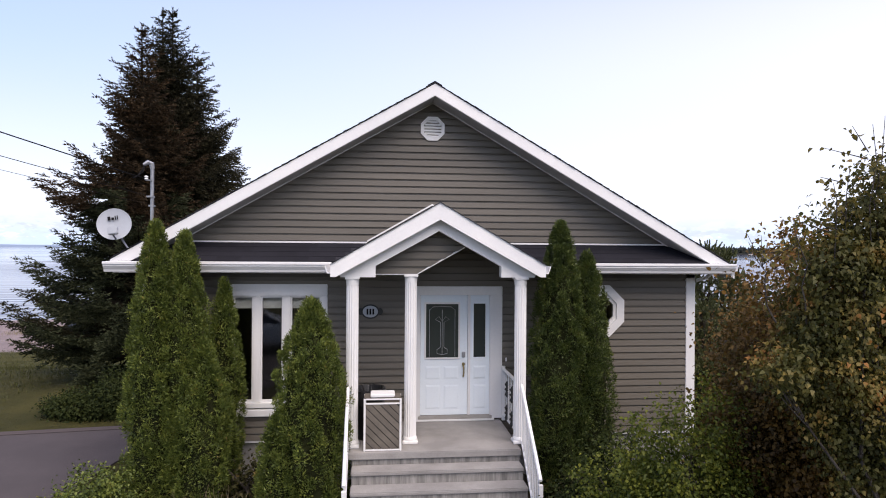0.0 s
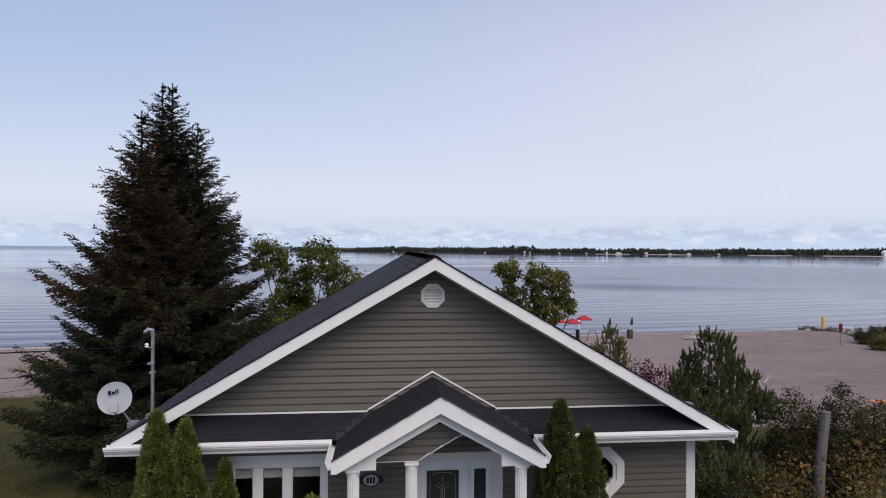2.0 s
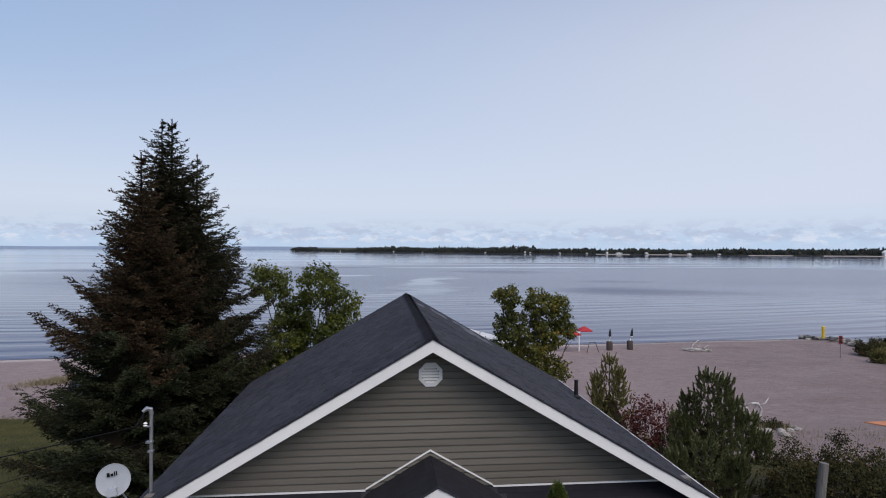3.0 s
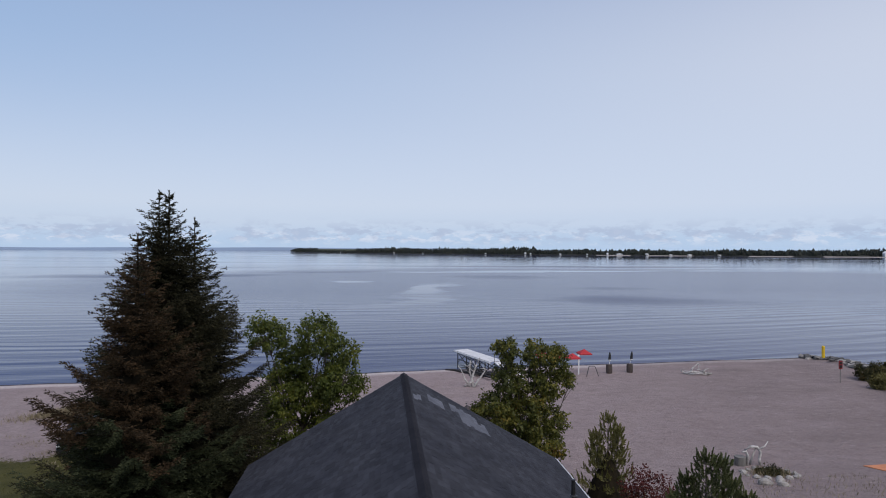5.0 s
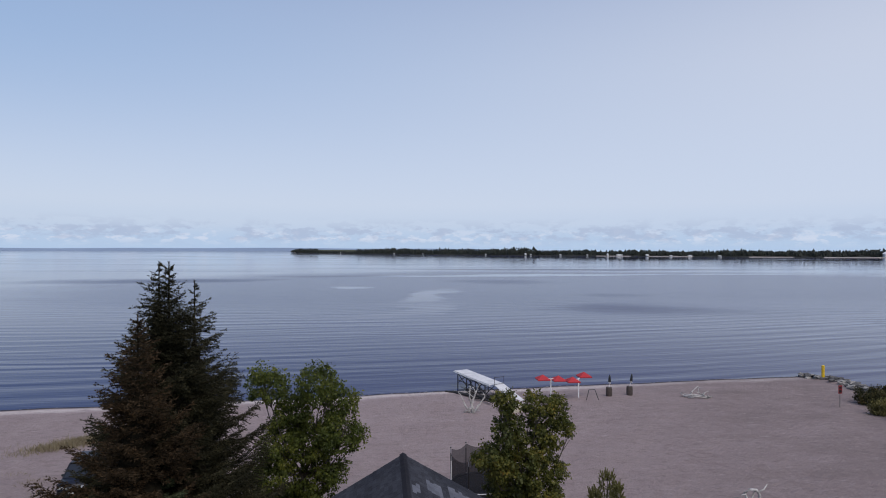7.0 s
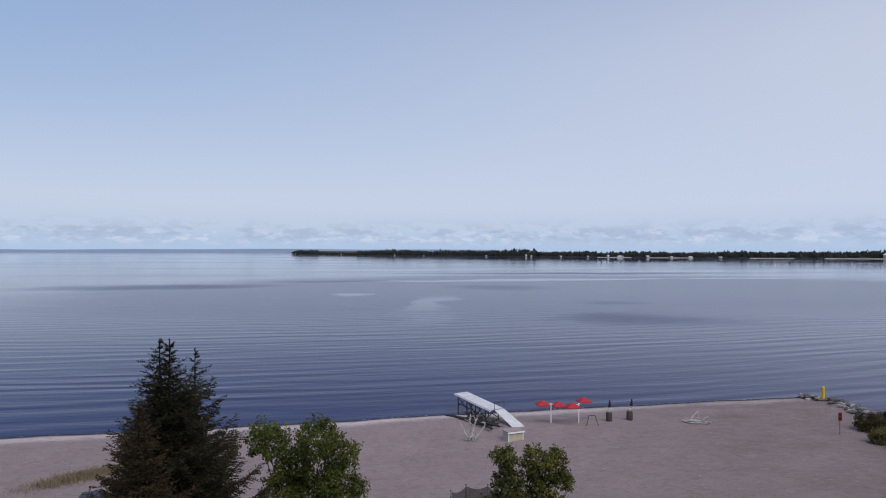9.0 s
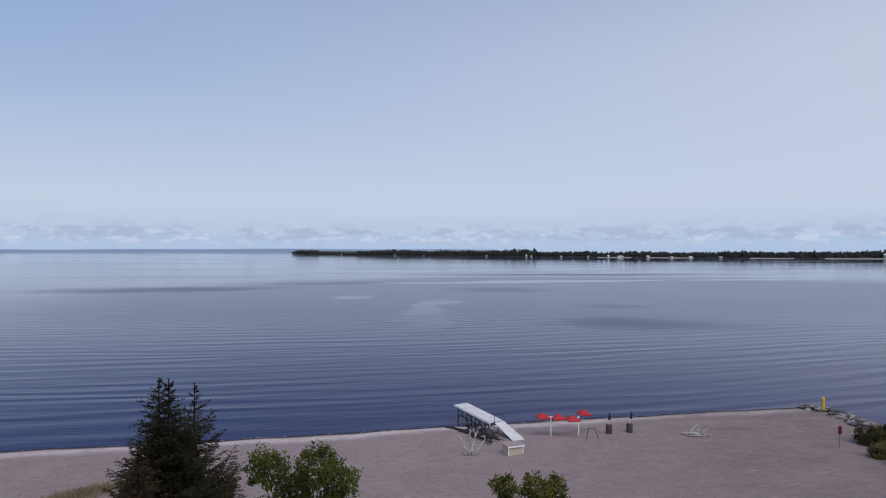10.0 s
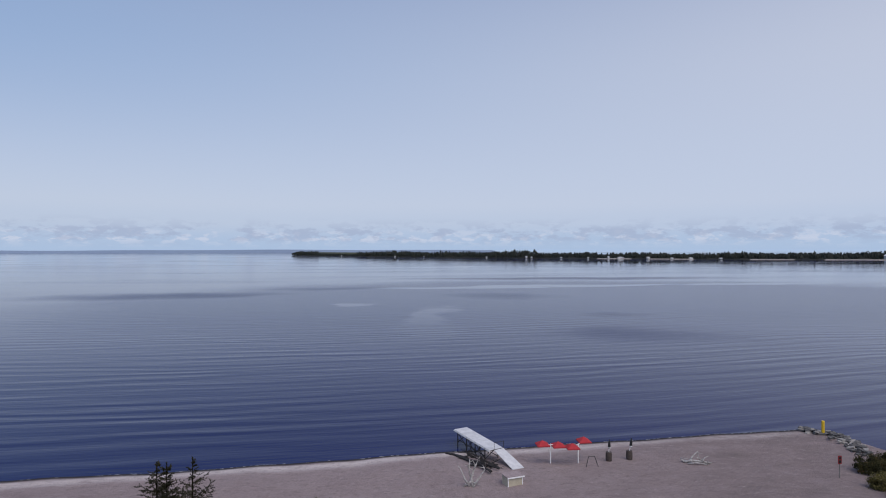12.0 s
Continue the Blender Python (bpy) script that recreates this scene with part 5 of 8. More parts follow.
def spikes(p, d, length, width, rng):
    """Slender triangles from p along d."""
    d = unit(d)
    a, _ = frames_from(d, rng)
    length, width = np.asarray(length)[:, None], np.asarray(width)[:, None]
    return np.stack([p + a * width, p - a * width, p + d * length], 1).reshape(-1, 3)


def leaves(p, d, nrm, size, rng):
    """Six-cornered leaf outlines at p, tip along d, facing nrm."""
    d = unit(d)
    s = unit(np.cross(d, nrm))
    size = np.asarray(size)[:, None]
    pts = [(0, 0), (0.36, 0.22), (0.31, 0.60), (0, 1.05), (-0.33, 0.56), (-0.35, 0.25)]
    n2 = np.cross(s, d)
    return np.stack([p + s * size * u + d * size * v + n2 * size * (0.30 * abs(u) * 2 - 0.22 * v * v) for u, v in pts], 1).reshape(-1, 3)


def at_base(ob, base):
    ob.matrix_parent_inverse = Matrix.Translation((-base[0], -base[1], -base[2]))
    return ob


def tree_part(name, me_or_geo, mat, tree, base, label=""):
    return at_base(part(name, me_or_geo, mat, tree, label), base)


def spruce(base, tops, label, seed):
    """tops: (x, y, z of the leader's tip, z where its skirt starts, radius of the skirt; brown or not, boughs)."""
    rng = np.random.default_rng(seed)
    tree = thing("spruce_tree", label, "tree", base, group="spruces beside the house")
    for tx, ty, tz, bz, R, brown, nb in tops:
        H = tz - bz
        wood = Geo().tube([(tx, ty, base[2] - 0.3), (tx, ty, bz + H * 0.5), (tx, ty, tz - 0.15)], [0.05 + H * 0.016, H * 0.010, 0.012], 9)
        P, D = [], []
        for i in range(nb):
            f = 1 - (1 - (i + 0.5 * rng.uniform()) / nb) ** 0.80
            h = bz + H * min(f, 0.975)
            top = (tz - h) / H
            az0 = i * 2.39996 + rng.uniform(-0.35, 0.35)
            r = R * top ** 0.92 * (1.04 * top / (top + 0.04)) * (0.58 + 0.56 * rng.uniform() ** 1.3) * (1 + 0.10 * math.sin(az0 * 2 + seed) + 0.10 * math.sin(h * 1.9 + az0))
            r = max(r * (rng.uniform(1.08, 1.22) if rng.uniform() < 0.2 else 1.0), 0.12)
            out = np.array([math.cos(az0), math.sin(az0), 0])
            side = np.array([-out[1], out[0], 0])
            rise = -0.20 + 0.62 * (1 - top) ** 0.8 + 0.75 * max(0.0, 0.25 - top) + rng.normal(scale=0.07)
            sway = rng.normal(scale=0.07)

            def limb(v):
                return (np.array([tx, ty, h]) + out * (r * v) + side * (sway * r * v ** 2)
                        + np.array([0, 0, 1.0]) * (r * (rise * v - 0.10 * np.sin(v * math.pi) + 0.15 * v ** 3)))
            n = max(4, int(r / 0.14))
            s = np.linspace(0.14 if r > 0.6 else 0.05, 1, n)[:, None]
            line = limb(s)
            wood.tube([tuple(limb(np.array([v]))) for v in (0.0, 0.35, 0.7, 0.97)], [0.012 + 0.010 * r, 0.008 + 0.007 * r, 0.006 + 0.003 * r, 0.004], 4, False)
            for q in range(n):
                sq = float(s[q, 0])
                if sq < 0.38 and r > 1.6 and rng.uniform() < 0.8:
                    continue
                for lat in ((-1, 1) if q < n - 1 else (0,)):
                    L = (min(0.42 * r, 1.35) * (1 - sq) ** 0.75 * min(1, 0.35 + 2.2 * sq) + 0.17) * rng.uniform(0.65, 1.2) if lat else 0.26
                    L *= min(1.0, 0.28 + 5.0 * top)
                    td = unit(out * 0.80 + side * (lat * rng.uniform(0.55, 0.95)) + np.array([0, 0, rise * 0.55 + 0.15 * sq + rng.normal(scale=0.12)]))
                    m = max(3, int(L / 0.055))
                    e = np.linspace(0.06, 1, m)[:, None]
                    hang = np.array([0, 0, -0.24 * L])
                    P.append(line[q] + td * L * e + hang * e ** 2)
                    D.append(np.tile(td, (m, 1)))
                    cross = np.cross(td, np.array([0, 0, 1.0]))
                    for e0 in np.arange(0.14, L - 0.05, 0.15):
                        for sg in (-1, 1):
                            sd = unit(td * 0.8 + cross * (sg * 0.75) + rng.normal(scale=0.16, size=3) + np.array([0, 0, 0.08]))
                            l2 = (0.10 + 0.16 * (1 - e0 / L)) * rng.uniform(0.7, 1.25)
                            m2 = max(2, int(l2 / 0.06))
                            P.append(line[q] + td * e0 + hang * (e0 / L) ** 2 + sd * (l2 * np.linspace(0.2, 1, m2)[:, None]))
                            D.append(np.tile(sd, (m2, 1)))
        # the leader's own tip
        k = 16
        up = np.stack([np.full(k, tx), np.full(k, ty), tz - 0.55 + np.linspace(0, 0.5, k)], 1)
        P.append(up), D.append(np.tile([0.0, 0, 1.0], (k, 1)))
        P, D = np.concatenate(P), np.concatenate(D)
        P[:, 2] = np.maximum(P[:, 2], ground_z(P[:, 0], P[:, 1]) + 0.06)
        # needles stand round each shoot like a brush
        P, D = np.repeat(P, 3, 0), np.repeat(D, 3, 0)
        D = unit(D) + unit(rng.normal(size=D.shape)) * 0.62
        LN, WD = rng.uniform(0.070, 0.125, len(P)), rng.uniform(0.015, 0.024, len(P))
        mat = SPRUCE_BROWN if brown else SPRUCE
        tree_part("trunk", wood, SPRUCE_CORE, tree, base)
        # added ragged dark shell: paints the shade deep inside the crown
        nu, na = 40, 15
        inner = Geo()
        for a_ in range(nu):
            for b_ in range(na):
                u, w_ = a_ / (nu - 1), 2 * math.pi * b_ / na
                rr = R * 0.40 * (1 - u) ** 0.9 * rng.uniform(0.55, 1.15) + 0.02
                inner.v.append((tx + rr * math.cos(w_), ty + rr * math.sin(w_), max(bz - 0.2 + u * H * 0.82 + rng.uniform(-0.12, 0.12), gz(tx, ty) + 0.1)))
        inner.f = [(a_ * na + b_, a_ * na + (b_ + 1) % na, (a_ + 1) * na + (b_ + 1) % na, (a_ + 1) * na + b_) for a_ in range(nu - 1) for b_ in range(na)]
        tree_part("shade_core", inner, SPRUCE_CORE, tree, base, "added dark shell for the shade inside the crown")
        if brown:
            # the low boughs have kept their green needles
            low = P[:, 2] < bz + H * 0.40 + 0.9 * np.sin(P[:, 0] * 2.3 + P[:, 1] * 1.7)
            tree_part("lower_crown", fastmesh("lower_crown", spikes(P[low], D[low], LN[low], WD[low], rng), 3, SPRUCE_GREEN), SPRUCE_GREEN, tree, base, "dark green low boughs")
            P, D, LN, WD = P[~low], D[~low], LN[~low], WD[~low]
        tree_part("crown", fastmesh("crown", spikes(P, D, LN, WD, rng), 3, mat), mat, tree, base, "rusty brown-green needles" if brown else "")
    return tree


def cedar(base, height, radius, mat, label, seed, waist=0.5):
    rng = np.random.default_rng(seed)
    tree = thing("cedar_shrub", label, "shrub", base, group="cedars by the house wall")
    bx, by, bz = base

    def rad(u, a):
        body = np.where(u < waist, 0.86 + 0.14 * np.sin(u / waist * math.pi / 2), np.clip(1 - (np.maximum(u - waist, 0) / (1 - waist)) ** 1.55, 0, 1) ** 0.80)
        return radius * body * (1 + 0.11 * np.sin(3 * a + 9 * u + seed) + 0.09 * np.sin(5 * a - 17 * u + seed) + 0.07 * np.sin(9 * a + 31 * u))
    # added dark core: its colour is the shade in the gaps between sprays
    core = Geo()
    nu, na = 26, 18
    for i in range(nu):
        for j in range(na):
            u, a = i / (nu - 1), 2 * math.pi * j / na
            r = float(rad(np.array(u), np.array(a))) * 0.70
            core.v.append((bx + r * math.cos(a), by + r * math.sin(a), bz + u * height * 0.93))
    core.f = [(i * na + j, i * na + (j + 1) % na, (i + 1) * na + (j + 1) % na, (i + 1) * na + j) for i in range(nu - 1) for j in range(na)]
    tree_part("shade_core", core, CEDAR_CORE, tree, base)
    # rounded upright bolls of fine sprays, with dark gaps between them
    lobes = int(36 * height * radius * 2 * math.pi * 0.9)
    per = 145
    u = (np.arange(lobes) + rng.uniform(0, 1, lobes)) / lobes
    u = u ** 0.92
    a = np.arange(lobes) * 2.39996 + rng.uniform(-0.5, 0.5, lobes)
    r = np.maximum(0.012, rad(u, a) * rng.uniform(0.72, 0.95, lobes))
    c = np.stack([bx + r * np.cos(a), by + r * np.sin(a), bz + u * height * 0.975], 1)
    size = rng.uniform(0.075, 0.145, lobes) * np.clip(1.25 - u * 0.55, 0.5, 1.0)
    k = lobes * per
    R_ = lambda v: np.repeat(v, per, 0)
    o = np.stack([np.cos(a), np.sin(a), np.full(lobes, 0.25)], 1)
    w = unit(rng.normal(size=(k, 3)) + R_(o) * 0.95 + np.array([0, 0, 0.15]))
    p = R_(c) + w * (R_(size[:, None]) * rng.uniform(0.45, 1.05, (k, 1))) * np.array([1, 1, 1.55])
    d = w * 0.75 + np.array([0, 0, 0.42]) + rng.normal(scale=0.33, size=(k, 3))
    p[:, 2] = np.maximum(p[:, 2], bz + 0.02)
    v = spikes(p, d, rng.uniform(0.024, 0.055, k), rng.uniform(0.006, 0.0115, k), rng)
    tree_part("sprays", fastmesh("sprays", v, 3, mat), mat, tree, base)
    g = Geo().tube([(bx, by, bz - 0.1), (bx, by, bz + height * 0.5)], [0.06, 0.03], 7)
    tree_part("trunk", g, BARK, tree, base)
    return tree


def limbs(base, height, crown, rng, r0=0.14, forks=9):
    g = Geo()
    bx, by, bz = base
    lean = rng.normal(scale=0.25, size=2)
    fork = np.array([bx + lean[0], by + lean[1], bz + height * 0.33])
    g.tube([base, (bx + lean[0] * 0.5, by + lean[1] * 0.4, bz + height * 0.18), tuple(fork)], [r0, r0 * 0.85, r0 * 0.7], 9)
    ends = []
    for k in range(forks):
        c, e = crown[k % len(crown)][0], crown[k % len(crown)][1]
        tip = np.array(c) + np.clip(rng.normal(scale=0.4, size=3), -0.6, 0.6) * np.array(e)
        mid = fork * 0.5 + tip * 0.5 + np.array([0, 0, -0.08 * height]) + rng.normal(scale=0.2, size=3)
        g.tube([tuple(fork), tuple(mid), tuple(tip)], [r0 * 0.5, r0 * 0.3, r0 * 0.08], 6)
        ends.append(tip)
        for _ in range(4):
            t2 = tip + np.clip(rng.normal(scale=0.4, size=3), -0.5, 0.35) * np.array(e)
            g.tube([tuple(mid * 0.4 + tip * 0.6), tuple(t2)], [r0 * 0.16, r0 * 0.04], 5)
    return g


def broadleaf(name, base, crown, leaf, mat, label, seed, clumps, per, category="tree", trunk_r=0.14, spread=0.34, group="", shell=0.55, flutter=0.75, hang=0.45, forks=9, ragged=0.12, even=0.8):
    """crown: list of ((centre), (radii)); leaves stand in clumps through and round each lobe."""
    rng = np.random.default_rng(seed)
    tree = thing(name, label, category, base, group)
    top = max(c[2] + e[2] for c, e in crown)
    if trunk_r:
        tree_part("trunk", limbs(base, top - base[2], crown, rng, trunk_r, forks), BARK, tree, base)
    vol = np.array([e[0] * e[1] * e[2] for c, e in crown]) ** even
    pick = rng.choice(len(crown), clumps, p=vol / vol.sum())
    C = np.array([crown[k][0] for k in pick])
    E = np.array([crown[k][1] for k in pick])
    w = unit(rng.normal(size=(clumps, 3)))
    cen = C + w * E * (shell + (1 - shell) * rng.uniform(0, 1, (clumps, 1)) ** 0.5) * (1 + ragged * np.clip(rng.normal(size=(clumps, 1)), -1.8, 1.1))
    n = clumps * per
    sp = spread * rng.uniform(0.6, 1.3, (clumps, 1))
    p = np.repeat(cen, per, 0) + np.clip(rng.normal(size=(n, 3)), -1.7, 1.7) * np.repeat(sp, per, 0) * np.array([1, 1, 0.75])
    p[:, 2] = np.maximum(p[:, 2], base[2] + 0.04)
    out = unit(np.repeat(w, per, 0))
    d = out * 0.5 + rng.normal(scale=0.6, size=(n, 3)) + np.array([0, 0, -hang])
    nr = out * 0.5 + np.array([0, -0.2, 0.6]) + rng.normal(scale=flutter, size=(n, 3))
    size = leaf * rng.uniform(0.65, 1.3, n)
    tree_part("crown", fastmesh("crown", leaves(p, d, nr, size, rng), 6, mat), mat, tree, base)
    return tree


def pine(base, height, radius, mat, label, seed, whorls=11, start=0.05, leaders=()):
    """A young pine: whorls of boughs that turn up at their ends, every twig ending in an upright candle of long needles. leaders: (dx, dy, height) of side tops."""
    rng = np.random.default_rng(seed)
    tree = thing("pine_tree", label, "tree", base, group="young pines at the garden's edge")
    bx, by, bz = base
    stem = Geo()
    P, D, W = [], [], []
    up = np.array([0, 0, 1.0])

    def candle(foot, ax, L, dens):
        m = max(4, int(L / 0.022))
        e = np.repeat(np.linspace(0.05, 1, m), dens)
        P.append(foot + np.outer(e * L, ax))
        D.append(ax * (0.75 + 0.75 * e[:, None]) + unit(rng.normal(size=(len(e), 3))) * 0.62)
        W.append(0.105 - 0.05 * e)

    for lx, ly, lh in ((0.0, 0.0, height),) + tuple(leaders):
        share = lh / height
        main = lx == ly == 0
        R = radius if main else 0.30
        tip = np.array([bx + lx, by + ly, bz + lh])
        stem.tube([(bx, by, bz), (bx + lx * 0.7, by + ly * 0.7, bz + lh * 0.4), tuple(tip)], [0.06 * share, 0.035 * share, 0.010], 7)
        low, count = (start, whorls) if main else (0.55, 5)
        for w in range(count):
            u = low + (0.90 - low) * (w / (count - 1)) ** 0.85
            foot = np.array([bx + lx * min(1, u * 1.6), by + ly * min(1, u * 1.6), bz + u * lh])
            turn = rng.uniform(0, 6.28)
            nb = 7 if u < 0.6 else 5
            for k in range(nb):
                a = turn + k * 6.283 / nb + rng.normal(scale=0.2)
                r = R * (1 - u) ** (1.05 if main else 0.5) * rng.uniform(0.65, 1.12) + 0.08
                out = np.array([math.cos(a), math.sin(a), 0])
                side = np.array([-out[1], out[0], 0])
                lift = 0.30 + 0.55 * u

                def limb(v):
                    return foot + out * (r * v) + up * (r * lift * (0.45 * v + 0.55 * v ** 2.5))
                stem.tube([tuple(limb(v)) for v in (0, 0.4, 0.75, 1)], [0.016, 0.011, 0.007, 0.004], 4)
                n = max(2, int(r / 0.25))
                for v in np.linspace(0.35, 1, n):
                    for lat in ((-1, 1) if v < 0.98 else (0,)):
                        t0 = limb(v)
                        t1 = t0 + (out * 0.5 + side * lat) * rng.uniform(0.10, 0.26) * (1.2 - 0.5 * v) + up * rng.uniform(0.02, 0.10)
                        if lat:
                            stem.tube([tuple(t0), tuple(t1)], [0.006, 0.004], 4)
                        ax = unit(up + out * rng.uniform(0.15, 0.6) + side * lat * rng.uniform(0, 0.35) + rng.normal(scale=0.12, size=3))
                        candle(t1 if lat else t0, ax, (0.17 + 0.17 * v) * rng.uniform(0.75, 1.25), 8)
                        # older needles hang along the twig below
                        candle(t0, unit(t1 - t0 + out * 0.05), 0.16, 3)
        candle(tip - up * 0.42, up, 0.50, 8)
        for k in range(5):
            a = k * 1.2566 + rng.uniform(0, 0.5)
            candle(tip - up * 0.36, unit(np.array([math.cos(a) * 0.5, math.sin(a) * 0.5, 1.0])), 0.28, 8)
    P, D, ln = np.concatenate(P), np.concatenate(D), np.concatenate(W)
    ln = ln * rng.uniform(0.75, 1.2, len(P))
    tree_part("trunk", stem, BARK, tree, base)
    # added dark shell round the stem that paints the crown's inner shade
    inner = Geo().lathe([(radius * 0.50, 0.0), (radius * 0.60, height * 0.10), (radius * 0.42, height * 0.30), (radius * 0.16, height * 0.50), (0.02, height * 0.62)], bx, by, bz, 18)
    tree_part("shade_core", inner, SPRUCE_CORE, tree, base, "added dark shell for the shade inside the crown")
    tree_part("needles", fastmesh("needles", blades(P, D, ln, np.full(len(P), 0.012), rng, False, 0.5), 4, mat), mat, tree, base)
    return tree


def blade_field(name, pts, height, width, mat, label, category, seed, lean=0.3):
    rng = np.random.default_rng(seed)
    n = len(pts)
    d = np.stack([rng.normal(scale=lean, size=n), rng.normal(scale=lean, size=n), np.ones(n)], 1)
    v = blades(pts, d, height * rng.uniform(0.5, 1.3, n), width * rng.uniform(0.6, 1.3, n), rng, False, 0.3)
    return shape(name, fastmesh(name, v, 4, mat), mat, label, category, kind="stuff")


# big spruce beside the house
for label, seed, tops in (
        ("tall dark green-brown spruce with two leaders", 4, [(-8.03, 24.44, 13.25, 0.75, 5.2, False, 260), (-8.42, 24.5, 13.25, 6.0, 2.6, False, 75)]),
        ("tall spruce with rusty brown-green needles", 5, [(-8.06, 21.5, 11.50, 0.62, 3.8, True, 200)]),
        ("tall dark spruce behind the others", 6, [(-8.02, 27.65, 12.35, 0.2, 4.8, False, 130)])):
    spruce((tops[0][0], tops[0][1], gz(tops[0][0], tops[0][1])), tops, label, seed)

# cedars along the front wall
cedar((-3.42, 9.70, 0), 4.44, 0.37, CEDAR, "tall dense green cedar shrub with brown flecks", 1)
cedar((-3.00, 9.75, 0), 4.28, 0.36, CEDAR, "tall dense green cedar shrub", 2, 0.5)
cedar((-2.50, 10.15, 0), 3.50, 0.25, CEDAR, "slim green cedar shrub before the window", 3)
cedar((-2.70, 9.65, 0), 2.6, 0.42, CEDAR, "low bushy green cedar shrub", 8)
cedar((-1.00, 9.10, 0), 3.26, 0.53, CEDAR, "rounded dark green cedar shrub by the steps", 4, 0.52)
cedar((-1.42, 9.05, 0), 1.6, 0.34, CEDAR, "low dark green cedar shrub by the steps", 9, 0.40)
cedar((2.90, 9.65, 0), 4.50, 0.47, CEDAR_DARK, "tall dark green cedar shrub by the steps", 5, 0.42)
cedar((3.38, 9.75, 0), 3.98, 0.40, CEDAR_DARK, "tall dark green cedar shrub by the octagonal window", 6)

# trees behind the house
MAPLE_LOBES = [((-5.9, 33.5, 6.42), (1.01, 1.27, 1.05)), ((-3.4, 34.0, 6.32), (1.13, 1.42, 1.17)), ((-4.7, 34.6, 4.82), (1.19, 1.49, 1.23)), ((-2.3, 35.1, 5.12), (1.07, 1.34, 1.11)), ((-2.1, 33.7, 3.62), (1.13, 1.42, 1.17)), ((-5.3, 34.3, 3.02), (1.34, 1.68, 1.39)), ((-3.6, 34.9, 2.92), (1.34, 1.68, 1.39)), ((-1.1, 33.5, 3.62), (0.48, 0.6, 0.49)), ((-5.8, 34.0, 1.02), (1.43, 1.79, 1.48)), ((-3.5, 34.6, 0.72), (1.25, 1.57, 1.29)), ((-4.8, 35.1, -1.28), (1.49, 1.87, 1.54)), ((-2.5, 33.7, 1.62), (0.78, 0.97, 0.8))]
OAK_LOBES = [((6.6, 31.4, 5.8), (0.61, 0.76, 0.63)), ((8.4, 31.9, 5.4), (0.72, 0.90, 0.75)), ((9.7, 32.5, 5.1), (0.67, 0.83, 0.69)), ((10.3, 33.0, 3.8), (0.50, 0.63, 0.52)), ((7.0, 31.6, 4.1), (0.95, 1.18, 0.98)), ((8.8, 32.2, 3.8), (1.00, 1.25, 1.03)), ((5.6, 32.8, 2.4), (0.56, 0.69, 0.57)), ((6.2, 31.4, 2.7), (1.00, 1.25, 1.03)), ((7.8, 31.9, 2.3), (1.17, 1.46, 1.21)), ((9.5, 32.5, 1.7), (0.72, 0.90, 0.75)), ((7.1, 33.0, 0.4), (1.17, 1.46, 1.21)), ((8.7, 31.6, 0.6), (1.06, 1.32, 1.09)), ((7.9, 32.2, -0.8), (1.28, 1.60, 1.32))]
broadleaf("maple_tree", (-4.3, 34.6, gz(-4.3, 34.6)), MAPLE_LOBES, 0.125, MAPLE, "leafy green maple tree behind the house", 21, 1500, 26, spread=0.15, shell=0.25, forks=24, ragged=0.10)
broadleaf("oak_tree", (8.0, 32.6, gz(8.0, 32.6)), OAK_LOBES, 0.125, OAK, "oak tree with leaves turning yellow-green", 22, 1250, 26, spread=0.13, shell=0.3, forks=22, ragged=0.16)

# young pines and shrubs on the garden side
pine((10.7, 27.6, gz(10.7, 27.6)), 3.35 - gz(10.7, 27.6), 1.75, PINE, "young light green pine with upright shoots", 31, 9, 0.05, ((0.5, 0.1, 0.86 * (3.35 - gz(10.7, 27.6))), (-0.5, 0.2, 0.80 * (3.35 - gz(10.7, 27.6)))))
HP = 4.25 - gz(10.95, 19.4)
pine((10.95, 19.4, gz(10.95, 19.4)), HP, 1.9, PINE_DARK, "young dark green pine with several upright leaders", 32, 11, 0.05, ((0.52, 0.0, HP - 0.15), (-0.62, 0.1, HP - 0.75), (0.95, 0.1, HP - 0.95), (-1.0, 0.0, HP - 1.4), (1.4, 0.0, HP - 1.45), (1.85, -0.1, HP - 2.2)))
pine((10.0, 17.9, gz(10.0, 17.9)), 2.3 - gz(10.0, 17.9), 1.7, PINE_DARK, "bushy dark green pine at the garden's edge", 34, 7, 0.05, ((0.9, -0.2, 1.8 - gz(10, 17.9)), (-0.8, 0.2, 1.9 - gz(10, 17.9))))


def bush(name, at_, rx, ry, h, leaf, mat, label, seed, clumps=90, per=45, spread=0.16, group=""):
    z0 = gz(at_[0], at_[1])
    c = [((at_[0], at_[1], z0 + h * 0.45), (rx, ry, h * 0.5)), ((at_[0] - rx * 0.4, at_[1], z0 + h * 0.3), (rx * 0.6, ry * 0.7, h * 0.32)), ((at_[0] + rx * 0.45, at_[1], z0 + h * 0.35), (rx * 0.55, ry * 0.7, h * 0.36))]
    return broadleaf(name, (at_[0], at_[1], z0), c, leaf, mat, label, seed, clumps, per, "shrub", 0.035, spread, group, shell=0.5, flutter=0.55)


